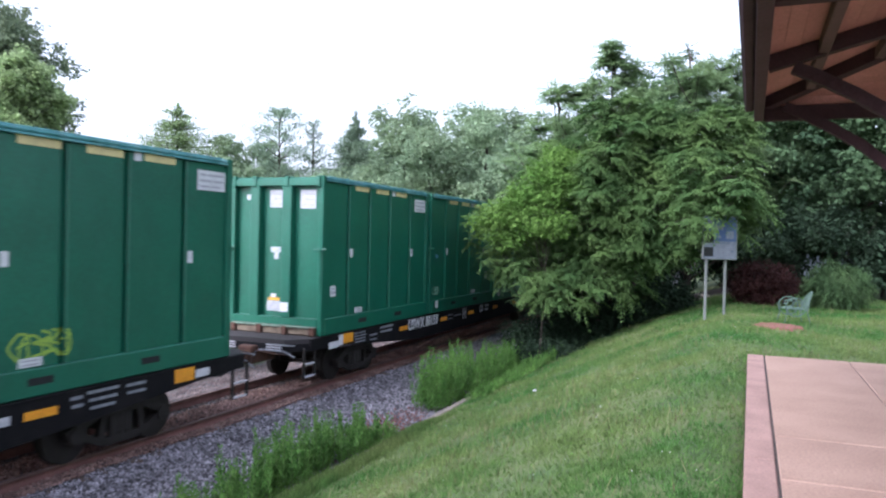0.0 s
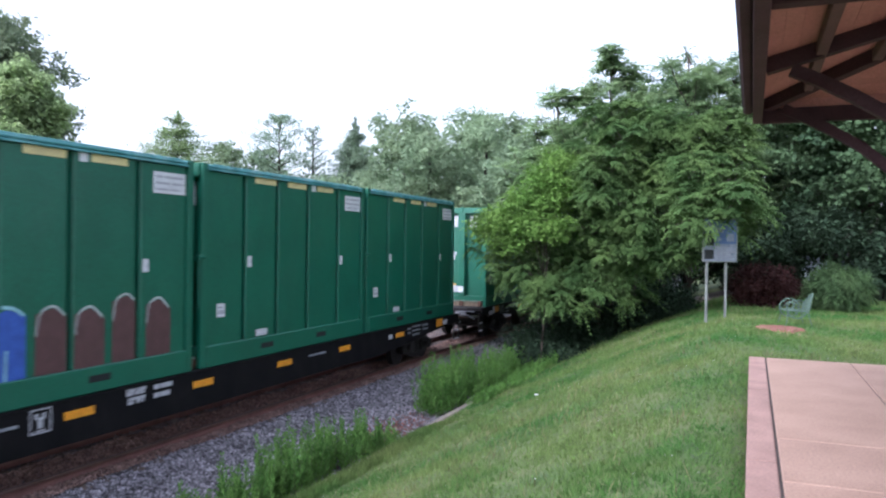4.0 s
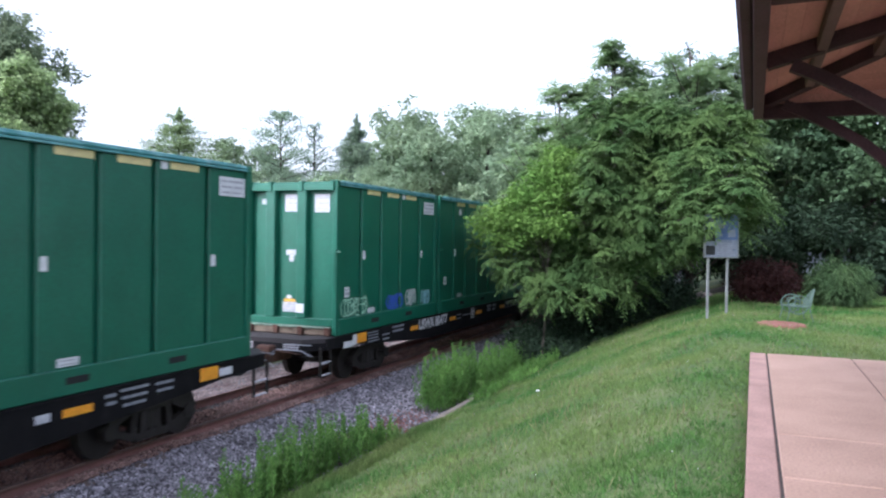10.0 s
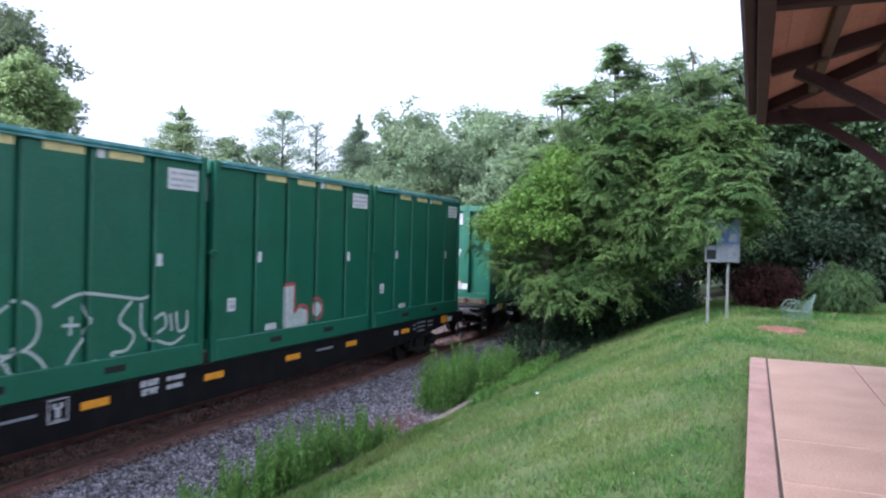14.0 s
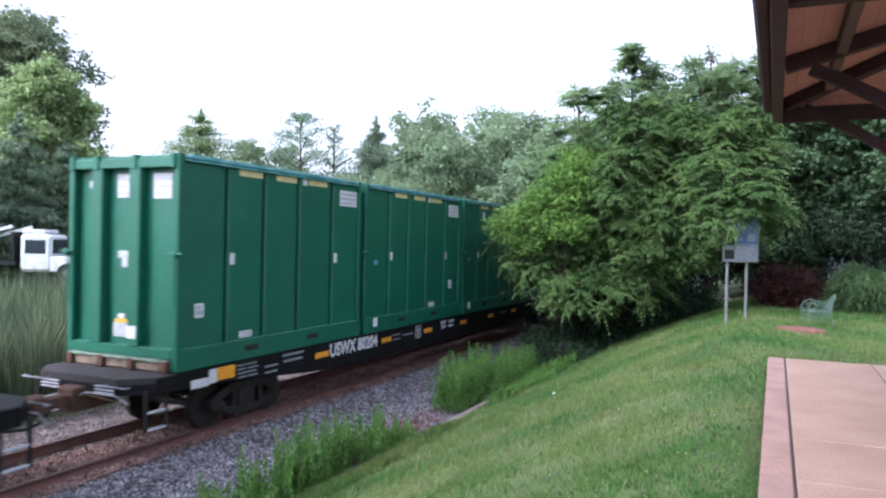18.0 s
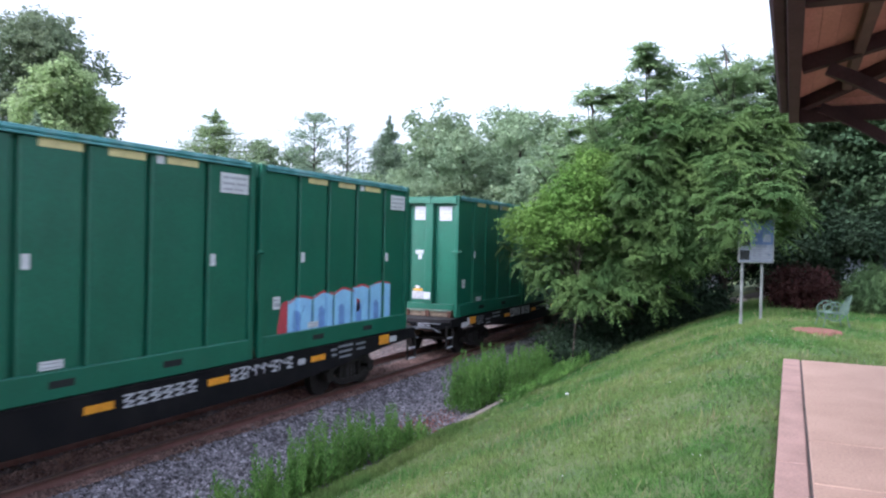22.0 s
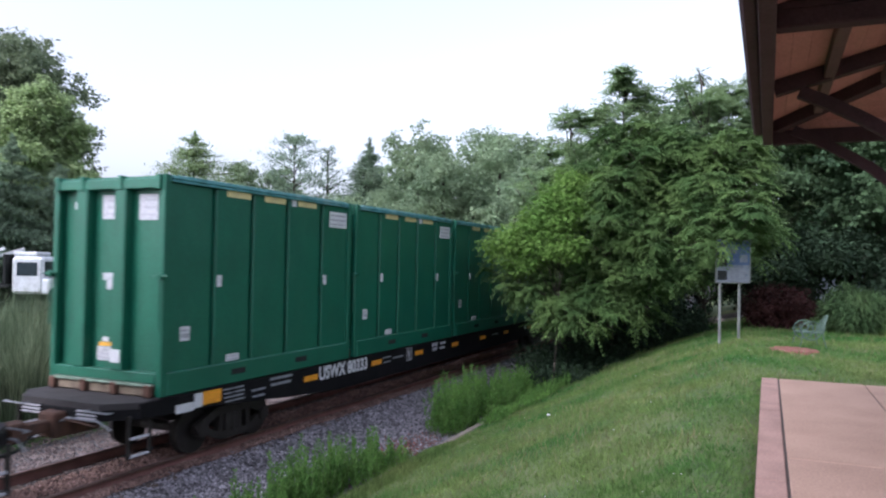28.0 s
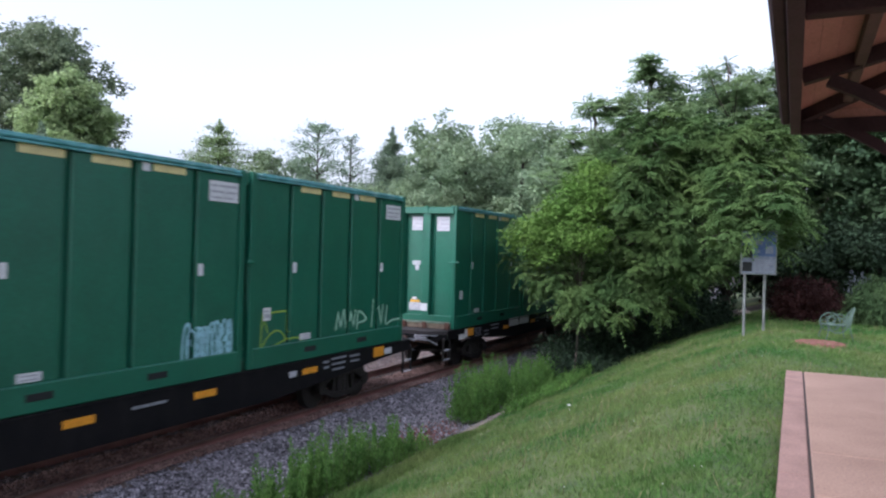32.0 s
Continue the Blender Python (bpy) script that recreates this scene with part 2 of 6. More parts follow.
}


def dusty(m, dust, amount):
    """Pale dusty streaks and scuffs running down a painted surface."""
    n, l = m.node_tree.nodes, m.node_tree.links
    b = n["Principled BSDF"]
    src = b.inputs["Base Color"].links[0].from_socket
    tc, info, add = n.new("ShaderNodeTexCoord"), n.new("ShaderNodeObjectInfo"), n.new("ShaderNodeVectorMath")
    mp, tex, rg, mix = n.new("ShaderNodeMapping"), n.new("ShaderNodeTexNoise"), n.new("ShaderNodeMapRange"), n.new("ShaderNodeMix")
    mul = n.new("ShaderNodeMath")
    mul.operation = "MULTIPLY"
    mul.inputs[1].default_value = 40.0
    l.new(info.outputs["Random"], mul.inputs[0])
    l.new(tc.outputs["Object"], add.inputs[0])
    l.new(mul.outputs[0], add.inputs[1])
    mp.inputs["Scale"].default_value = (1.6, 1.6, 0.7)
    l.new(add.outputs[0], mp.inputs["Vector"])
    tex.inputs["Scale"].default_value, tex.inputs["Detail"].default_value = 1.6, 7
    tex.inputs["Roughness"].default_value = 0.65
    l.new(mp.outputs[0], tex.inputs["Vector"])
    rg.inputs["From Min"].default_value, rg.inputs["From Max"].default_value = 0.50, 0.78
    rg.inputs["To Max"].default_value = amount
    l.new(tex.outputs["Fac"], rg.inputs["Value"])
    mix.data_type = "RGBA"
    l.new(rg.outputs[0], mix.inputs["Factor"])
    l.new(src, mix.inputs["A"])
    mix.inputs["B"].default_value = (*dust, 1)
    l.new(mix.outputs["Result"], b.inputs["Base Color"])


dusty(M["green"], (0.055, 0.165, 0.115), 0.20)
dusty(M["green_rim"], (0.30, 0.45, 0.45), 0.7)
dusty(M["black"], (0.035, 0.031, 0.031), 0.28)


# ---- building helpers ----
def part(name, bm, material, parent=None, label="", smooth=False):
    me = bpy.data.meshes.new(name)
    bm.to_mesh(me)
    bm.free()
    return part_mesh(name, me, material, parent, label, smooth)


def part_mesh(name, me, material, parent=None, label="", smooth=False):
    if not me.materials:
        me.materials.append(M[material])
        if smooth:
            me.polygons.foreach_set("use_smooth", [True] * len(me.polygons))
    ob = new(name, me)
    ob.parent = parent
    if label:
        ob["label"] = label
    return ob


def box(bm, x0, y0, z0, x1, y1, z1, bev=0.0, m=None):
    """One box, bevelled by bev, in a bmesh."""
    r = bmesh.ops.create_cube(bm, size=1)
    vs = r["verts"]
    bmesh.ops.scale(bm, vec=(x1 - x0, y1 - y0, z1 - z0), verts=vs)
    bmesh.ops.translate(bm, vec=((x0 + x1) / 2, (y0 + y1) / 2, (z0 + z1) / 2), verts=vs)
    if m:
        bmesh.ops.transform(bm, matrix=m, verts=vs)
    if bev:
        es = list({e for v in vs for e in v.link_edges})
        bmesh.ops.bevel(bm, geom=es, offset=bev, segments=1, affect="EDGES", clamp_overlap=True)
    return bm


def bx(x0, y0, z0, x1, y1, z1, bev=0.0, m=None):
    return box(bmesh.new(), x0, y0, z0, x1, y1, z1, bev, m)


def rod(bm, a, b, r0, r1=None, seg=8):
    """A tapered round bar from a to b."""
    a, b = Vector(a), Vector(b)
    r1 = r0 if r1 is None else r1
    d = b - a
    m = Matrix.Translation((a + b) / 2) @ d.to_track_quat("Z", "Y").to_matrix().to_4x4()
    bmesh.ops.create_cone(bm, cap_ends=True, segments=seg, radius1=r0, radius2=r1, depth=d.length, matrix=m)
    return bm


def beam(bm, a, b, w, h):
    """A square bar from a to b, w wide across and h high."""
    a, b = Vector(a), Vector(b)
    d = b - a
    side = d.cross(Vector((0, 0, 1)))
    side = side.normalized() if side.length > 1e-6 else Vector((0, 1, 0))
    up = side.cross(d).normalized()
    vs = [bm.verts.new(p + side * (sw * w / 2) + up * (sh * h / 2)) for p in (a, b) for sw, sh in ((-1, -1), (1, -1), (1, 1), (-1, 1))]
    for q in ((0, 1, 2, 3), (7, 6, 5, 4), (0, 4, 5, 1), (1, 5, 6, 2), (2, 6, 7, 3), (3, 7, 4, 0)):
        bm.faces.new([vs[i] for i in q])
    bmesh.ops.recalc_face_normals(bm, faces=bm.faces)
    return bm


def mesh_np(name, verts, faces):
    """A mesh from numpy verts (n, 3) and faces (m, k)."""
    me = bpy.data.meshes.new(name)
    nv, (nf, k) = len(verts), faces.shape
    me.vertices.add(nv)
    me.vertices.foreach_set("co", np.ascontiguousarray(verts, dtype=np.float32).ravel())
    me.loops.add(nf * k)
    me.loops.foreach_set("vertex_index", np.ascontiguousarray(faces, dtype=np.int32).ravel())
    me.polygons.add(nf)
    me.polygons.foreach_set("loop_start", np.arange(0, nf * k, k, dtype=np.int32))
    me.update(calc_edges=True)
    return me


def empty(name, m, label, category, group="", kind=""):
    ob = new(name)
    ob.matrix_basis = m
    ob.empty_display_size = 0.2
    return tagged(ob, label, category, group, kind)


rng = np.random.default_rng(7)


def leaf_quads(cent, along, normal, length, width):
    """Leaf-shaped four-cornered faces: centres, ways along and normals are (n, 3) arrays."""
    along = along / (np.linalg.norm(along, axis=1, keepdims=True) + 1e-9)
    side = np.cross(along, normal)
    side /= np.linalg.norm(side, axis=1, keepdims=True) + 1e-9
    up = np.cross(side, along)
    length, width = np.broadcast_to(length, len(cent))[:, None], np.broadcast_to(width, len(cent))[:, None]
    v = np.stack([cent - along * length / 2, cent + side * width / 2 + up * width * 0.12, cent + along * length / 2, cent - side * width / 2 + up * width * 0.12], 1)
    f = np.arange(4 * len(cent)).reshape(-1, 4)
    return v.reshape(-1, 3), f


def ground_z(x, y):
    """Height of the ground: lawn at the platform's level, sloping down to the track bed."""
    x, y = np.asarray(x, float), np.asarray(y, float)
    s = np.clip((y - 0.5) / 5.7, 0, 1)
    lawn = -0.07 - 2.18 * (0.75 * s + 0.25 * s * s * (3 - 2 * s)) - 0.02 * np.clip(-y, 0, 3)
    lawn = lawn + 0.02 * np.sin(x * 1.3 + y) * np.sin(y * 1.7 + 0.4) * np.clip(y, 0, 1)
    # the bank is less steep under the trees
    far = np.clip((x - 18) / 8, 0, 1)
    lawn = lawn + 0.27 * 2.18 * s * (1 - s ** 3) * far * far * (3 - 2 * far)
    bed = np.interp(y, [6.2, 6.35, 8.5, 9.0, 11.9, 12.4, 14.0, 18.0, 40.0], [-2.25, -2.42, -2.32, -2.19, -2.19, -2.32, -2.5, -1.9, -1.5])
    return np.where(y < 6.2, lawn, bed)


# ---- ground ----
def build_ground():
    xs = np.concatenate([np.linspace(-900, -30, 20), np.linspace(-28, 2, 24), np.linspace(2.4, 30, 110), np.linspace(31, 60, 30), np.linspace(65, 1500, 24)])
    ys = np.concatenate([np.linspace(-900, -12, 16), np.linspace(-11, -0.5, 16), np.linspace(-0.2, 6.15, 46), [6.2, 6.3], np.linspace(6.4, 15, 44), np.linspace(16, 40, 20), np.linspace(46, 1200, 18)])
    gx, gy = np.meshgrid(xs, ys, indexing="ij")
    gz = ground_z(gx, gy)
    # under the platform the ground drops out of the slab's way
    under = (gx < 11.6) & (gy < 0.0) & (gx > -40) & (gy > -6)
    gz = np.where(under, -0.35, gz)
    n, k = len(xs), len(ys)
    i = np.arange(n * k).reshape(n, k)
    f = np.stack([i[:-1, :-1], i[1:, :-1], i[1:, 1:], i[:-1, 1:]], -1).reshape(-1, 4)
    me = mesh_np("ground", np.stack([gx, gy, gz], -1).reshape(-1, 3), f)
    me.materials.append(M["lawn"])
    me.materials.append(M["ballast"])
    cy = gy[:-1, :-1] + 0.05
    me.polygons.foreach_set("material_index", ((cy > 6.2) & (cy < 14.2)).astype(np.int32).ravel())
    me.polygons.foreach_set("use_smooth", np.ones(len(f), bool))
    ob = new("ground", me)
    tagged(ob, "grassy ground sloping down to a grey ballast track bed", "ground", kind="structure")


build_ground()


def scatter_stones(name, count, x0, x1, y0, y1, size, material, label, seed, near=True, lift=0.0):
    """Crushed stones as eight-sided lumps lying on the bed, joined."""
    r = np.random.default_rng(seed)
    u = r.random(count)
    x = x0 + (x1 - x0) * (u ** 1.5 if near else u)
    y = y0 + (y1 - y0) * r.random(count)
    z = ground_z(x, y) + lift * (0.6 + 0.4 * np.sin(x * 2.3) * np.sin(x * 0.9 + 1))
    base = np.array([[1, 0, 0], [0, 1, 0], [-1, 0, 0], [0, -1, 0], [0.1, 0.1, 0.75], [0, 0, -0.7]], float)
    tris = np.array([[0, 1, 4], [1, 2, 4], [2, 3, 4], [3, 0, 4], [1, 0, 5], [2, 1, 5], [3, 2, 5], [0, 3, 5]])
    v = base[None] * (1 + 0.5 * (r.random((count, 6, 3)) - 0.5))
    v = v * (size * (0.5 + r.random(count) ** 2 * 1.1))[:, None, None]
    a = r.random(count) * 6.28
    ca, sa = np.cos(a)[:, None], np.sin(a)[:, None]
    tilt = (r.random(count) - 0.5)[:, None] * 1.4
    vx, vy, vz = v[..., 0], v[..., 1], v[..., 2]
    vy, vz = vy * np.cos(tilt) - vz * np.sin(tilt), vy * np.sin(tilt) + vz * np.cos(tilt)
    vx, vy = vx * ca - vy * sa, vx * sa + vy * ca
    v = np.stack([vx + x[:, None], vy + y[:, None], vz + z[:, None] + size * 0.25], -1)
    f = (np.arange(count)[:, None, None] * 6 + tris[None]).reshape(-1, 3)
    ob = part_mesh(name, mesh_np(name, v.reshape(-1, 3), f), material)
    tagged(ob, label, "ballast", kind="stuff")


scatter_stones("ballast_stones", 72000, 4, 34, 6.3, 9.5, 0.029, "stone", "loose grey crushed ballast stones beside the rail", 11)
scatter_stones("rusty_ballast", 32000, 4, 34, 9.35, 14.4, 0.034, "rusty_stone", "rust-stained ballast stones between the rails", 12)
scatter_stones("fouled_ballast", 16000, 4, 34, 9.83, 10.75, 0.032, "fouled", "brown fouled ballast heaped against the near rail", 14, True, 0.10)
scatter_stones("fouled_ballast", 9000, 4, 34, 9.35, 9.66, 0.030, "fouled", "brown fouled ballast heaped against the near rail", 15, True, 0.06)

r = np.random.default_rng(13)
c = np.stack([13.6 + 1.1 * r.normal(size=900), 6.95 + 0.3 * r.normal(size=900), np.zeros(900)], 1)
c[:, 1] = np.maximum(c[:, 1], 6.3)
c[:, 2] = ground_z(c[:, 0], c[:, 1]) + 0.035
v, f = leaf_quads(c, r.normal(size=c.shape), r.normal(size=c.shape) * 0.3 + np.array([0, 0, 1.0]), 0.05 + 0.05 * r.random(900), 0.035)
tagged(part_mesh("leaf_litter", mesh_np("leaf_litter", v, f), "litter"), "reddish dead leaves strewn on the ballast", "leaves", kind="stuff")

# ---- track ----
TRACK_Y, RAIL_Z = 10.46, -2.0
track = empty("railway_track", pose(0, TRACK_Y, RAIL_Z), "single railway track of rusty rails on weathered ties", "track", kind="structure")
for side in (-1, 1):
    prof = [(-0.07, -0.18), (0.07, -0.18), (0.07, -0.165), (0.012, -0.14), (0.012, -0.045), (0.036, -0.035), (0.036, -0.004), (0.028, 0.0), (-0.028, 0.0), (-0.036, -0.004), (-0.036, -0.035), (-0.012, -0.045), (-0.012, -0.14), (-0.07, -0.165)]
    vs = np.array([(x, side * 0.752 + p, q) for x in (-420, -60, 0, 30, 60, 420) for p, q in prof])
    k = len(prof)
    fs = np.array([(s * k + i, s * k + (i + 1) % k, (s + 1) * k + (i + 1) % k, (s + 1) * k + i) for s in range(5) for i in range(k)])
    me = mesh_np("rail", vs, fs)
    me.materials.append(M["rail"])
    me.materials.append(M["railtop"])
    me.polygons.foreach_set("material_index", [1 if f % k in (7, 8, 9) else 0 for f in range(len(fs))])
    part_mesh("rail", me, "rail", track)
tie_me = bpy.data.meshes.new("tie")
bx(-0.11, -1.3, -0.36, 0.11, 1.3, -0.175, 0.012).to_mesh(tie_me)
for i in range(110):
    ob = part_mesh("tie", tie_me, "tie", track)
    ob.location = (-6 + i * 0.53 + rng.normal() * 0.02, rng.normal() * 0.03, rng.normal() * 0.006)
    ob.rotation_euler = (0, 0, rng.normal() * 0.012)

# ---- edging timber at the foot of the lawn ----
for x0, x1, dz in ((6.0, 9.4, -0.03), (9.45, 13.1, -0.01), (13.14, 16.9, 0.0)):
    ob = part("landscape_timber", bx(x0, 6.10, -2.5, x1, 6.24, -2.20 + dz, 0.02), "timber")
    tagged(ob, "long weathered grey landscape timber edging the lawn", "timber", "lawn edging timbers")

# ---- platform ----
plat = empty("platform", pose(0, 0, 0), "pink-tinted concrete station platform with a darker edge band", "platform", kind="structure")
for a, b in ((-30, 2.6), (2.6, 6.0), (6.0, 9.0), (9.0, 11.7)):
    part("edge_band", bx(a + 0.003, -0.165, -0.6, b - 0.003, 0.045, 0.0, 0.008), "kerbband", plat)
for a, b in ((-30, 3.1), (3.1, 4.3), (4.3, 5.54), (5.54, 6.78), (6.78, 11.7)):
    for c, d in ((-1.25, -0.180), (-2.5, -1.25), (-6, -2.5)):
        part("slab", bx(a + 0.006, c + 0.006, -0.5, b - 0.006, d - 0.006, 0.0, 0.008), "slab", plat)
part("joint_fill", bx(-30, -6, -0.5, 11.69, -0.1, -0.012), "grit", plat)

# ---- canopy of the station shelter ----
SLOPE = 0.27


def roof_z(y):
    return 3.19 - SLOPE * (y + 0.04)


shelter = empty("station_canopy", pose(0, 0, 0), "dark timber station canopy with a red cedar soffit", "canopy", kind="structure")
E_X = 9.74
part("fascia_board", bx(-8, -0.06, 3.055, E_X, 0.045, 3.30, 0.006), "fascia", shelter)
part("gutter", bx(-8, 0.047, 3.17, E_X - 0.03, 0.15, 3.275, 0.02), "fascia", shelter, "dark brown metal gutter")
part("roof_edge", bx(-8, 0.0, 3.262, E_X - 0.02, 0.165, 3.30, 0.004), "shingle", shelter)


def bent_timber(pts, side, width, depth):
    """A rectangular timber swept along bent points; side is the level way across it."""
    bm = bmesh.new()
    pts, side = [Vector(p) for p in pts], Vector(side)
    rings = []
    for i, p in enumerate(pts):
        d = (pts[min(i + 1, len(pts) - 1)] - pts[max(i - 1, 0)]).normalized()
        up = side.cross(d).normalized()
        rings.append([bm.verts.new(p + side * (a * width / 2) + up * (b * depth / 2)) for a, b in ((-1, -1), (1, -1), (1, 1), (-1, 1))])
    for q, w in zip(rings, rings[1:]):
        for i in range(4):
            j = (i + 1) % 4
            bm.faces.new((q[i], q[j], w[j], w[i]))
    bm.faces.new(rings[0][::-1])
    bm.faces.new(rings[-1])
    bmesh.ops.recalc_face_normals(bm, faces=bm.faces)
    return bm


def slab_of(pts, thick):
    """A flat slab on the polygon pts, thick upwards."""
    bm = bmesh.new()
    lo, hi = [bm.verts.new(p) for p in pts], [bm.verts.new((p[0], p[1], p[2] + thick)) for p in pts]
    bm.faces.new(lo[::-1])
    bm.faces.new(hi)
    for a in range(len(pts)):
        b = (a + 1) % len(pts)
        bm.faces.new((lo[a], lo[b], hi[b], hi[a]))
    bmesh.ops.recalc_face_normals(bm, faces=bm.faces)
    return bm


def hip(x, y, dz):
    """A point of the canopy's underside: the long slope, or the hipped end where that is lower."""
    return (x, y, 3.19 + SLOPE * min(-y - 0.04, E_X - x) + dz)


part("roof", slab_of([hip(-8, 0.1, 0.16), hip(E_X, 0.05, 0.16), hip(E_X - 5.6, -5.6, 0.16), hip(-8, -5.6, 0.16)], 0.05), "shingle", shelter)
part("roof", slab_of([hip(E_X + 0.06, 0.0, 0.16), hip(E_X + 0.06, -5.6, 0.16), hip(E_X - 5.6, -5.6, 0.16)], 0.05), "shingle", shelter)
y = -0.05
while y > -5.4:
    a, b = y, y - 0.137
    part("soffit_board", slab_of([hip(-8, a, 0.12), hip(E_X + a, a, 0.12), hip(E_X + b, b, 0.12), hip(-8, b, 0.12)], 0.02), "soffit", shelter)
    part("soffit_board", slab_of([hip(E_X + a, a, 0.121), hip(E_X + a, -5.6, 0.121), hip(E_X + b, -5.6, 0.121), hip(E_X + b, b, 0.121)], 0.02), "soffit", shelter)
    y -= 0.14
part("end_fascia", bx(E_X - 0.10, -5.6, 3.045, E_X, -0.062, 3.215, 0.008), "beam", shelter)
part("frieze_board", bx(E_X - 0.06, -5.6, 3.217, E_X - 0.03, -0.062, 3.34), "soffit", shelter)
part("hip_rafter", beam(bmesh.new(), (E_X - 0.12, -0.10, 3.25), (E_X - 5.5, -5.5, 4.70), 0.12, 0.14), "beam", shelter)
for k, x in enumerate((9.62, 7.56, 5.40, 3.2, 1.0, -1.2)):
    end = max(-5.5, x - E_X + 0.05)
    if k:
        part("rafter", beam(bmesh.new(), (x, -0.062, roof_z(-0.062) + 0.045), (x, end, roof_z(end) + 0.045), 0.13, 0.14), "beam", shelter)
    if k % 2 == 0 and k:
        part("tie_beam", bx(x - 0.07, -4.2, 3.15, x + 0.07, -0.062, 3.28, 0.01), "beam", shelter)
    if k == 2:
        continue
    # curved brace from the eave down to the post
    pts = [(-0.28, 3.20), (-0.50, 3.09), (-0.78, 2.93), (-1.1, 2.72), (-1.4, 2.45), (-1.62, 2.2)]
    part("curved_brace", bent_timber([(x, a, b) for a, b in pts], (1, 0, 0), 0.10, 0.11), "beam", shelter)
    part("post", bx(x - 0.09, -1.80, 0.0, x + 0.09, -1.62, 3.05 if k == 0 else roof_z(-1.71) - 0.02, 0.01), "beam", shelter)
    part("post_brace", bent_timber([(x - a, -1.71, b) for a, b in ((0.05, 2.35), (0.18, 2.72), (0.45, 2.98), (0.85, 3.1))], (0, 1, 0), 0.09, 0.10), "beam", shelter)
for y in (-0.52, -1.10, -1.71, -3.2, -4.4):
    part("purlin", bx(-8, y - 0.045, roof_z(y) - 0.02, E_X + y - 0.05, y + 0.045, roof_z(y) + 0.1, 0.008), "purlin", shelter)


# ---- trees ----
def limb(bm, pts, r0, r1, seg=7):
    """A bent tapered limb through the points."""
    n = len(pts) - 1
    for i, (a, b) in enumerate(zip(pts, pts[1:])):
        rod(bm, a, b, r0 + (r1 - r0) * i / n, r0 + (r1 - r0) * (i + 1) / n, seg)


def crown_points(lobes, count, r, shell=0.5):
    """Points in lobes (x, y, z, rx, ry, rz), thicker towards their outsides, with the way out from each lobe."""
    vol = np.array([l[3] * l[4] + l[3] * l[5] + l[4] * l[5] for l in lobes])
    which = r.choice(len(lobes), count, p=vol / vol.sum())
    L = np.array(lobes)[which]
    d = r.normal(size=(count, 3))
    d /= np.linalg.norm(d, axis=1, keepdims=True)
    rad = (shell + (1 - shell) * r.random(count) ** 0.7) * (0.92 + 0.16 * r.random(count))
    return L[:, :3] + d * L[:, 3:] * rad[:, None], d


def crown_mesh(name, lobes, clumps, leaves, length, width, spread, r, droop=0.4, flat=1.0, shell=0.5):
    """A crown of single leaves in clumps."""
    c, out = crown_points(lobes, clumps, r, shell)
    n = clumps * leaves
    ci = np.repeat(np.arange(clumps), leaves)
    off = np.clip(r.normal(size=(n, 3)), -1.5, 1.5) * spread * np.array([1, 1, 0.6 * flat])
    p = c[ci] + off
    along = out[ci] * 0.5 + off / spread * 0.4 + r.normal(size=(n, 3)) * 0.6
    along[:, 2] = along[:, 2] * 0.5 - droop
    nrm = r.normal(size=(n, 3)) * 0.6 + np.array([0, 0, 1]) + out[ci] * 0.5
    v, f = leaf_quads(p, along, nrm, length * (0.6 + 0.8 * r.random(n)), width * (0.6 + 0.8 * r.random(n)))
    return mesh_np(name, v, f)


def tree(name, x, y, height, lobes, leaf, clumps, leaves, length, width, spread, label, trunk_r=0.18, seed=1, droop=0.4, shell=0.5, category="tree", group="", limbs=9, base=None):
    """A tree: a tapered trunk with limbs, and a crown of leaves in clumps. Lobes are in the tree's own space."""
    r = np.random.default_rng(seed)
    z0 = float(ground_z(x, y)) if base is None else base
    t = empty(name, pose(x, y, z0), label, category, group)
    bm = bmesh.new()
    top = height * 0.82
    bend = r.normal(size=2) * 0.15
    axis = [Vector((bend[0] * math.sin(3 * k / 5), bend[1] * math.sin(2.4 * k / 5), -0.15 + (top + 0.15) * k / 5)) for k in range(6)]
    limb(bm, axis, trunk_r, trunk_r * 0.25)
    for lx, ly, lz, *rr in lobes[:limbs]:
        k = min(max(lz / top * 0.55 + r.random() * 0.15, 0.12), 0.85)
        a = axis[0].lerp(axis[5], k)
        b = Vector((lx, ly, lz))
        mid = a.lerp(b, 0.5) + Vector((0, 0, 0.08 * (b - a).length))
        limb(bm, [a, mid, b], trunk_r * 0.42, trunk_r * 0.1, 5)
        for _ in range(3):
            e = b + Vector(r.normal(size=3) * np.array(rr) * 0.55)
            limb(bm, [mid.lerp(b, r.random() * 0.8), e], trunk_r * 0.16, trunk_r * 0.04, 4)
    part("trunk", bm, "bark", t, smooth=True)
    part_mesh("crown", crown_mesh("crown", lobes, clumps, leaves, length, width, spread, r, droop, 1.0, shell), leaf, t)
    return t


def round_lobes(w, h, low, n, r, taper=0.0):
    """Lobes filling a crown w wide from low to h high: broad in the middle, uneven."""
    out = []
    for i in range(n):
        u = (i + r.random()) / n
        z = low + (h - low) * (0.08 + 0.84 * u)
        env = math.sin(math.pi * (0.14 + 0.76 * u)) ** 0.7 * (1 - taper * u)
        a = i * 2.4 + r.random() * 0.9
        d = w / 2 * env * (0.62 if i % 4 else 0.15)
        s = w * (0.17 + 0.10 * r.random()) * (0.55 + 0.45 * env)
        out.append((d * math.cos(a), d * math.sin(a), z, s, s, s * 0.75))
    out.append((0, 0, h - w * 0.11, w * 0.12, w * 0.12, w * 0.12))
    return out


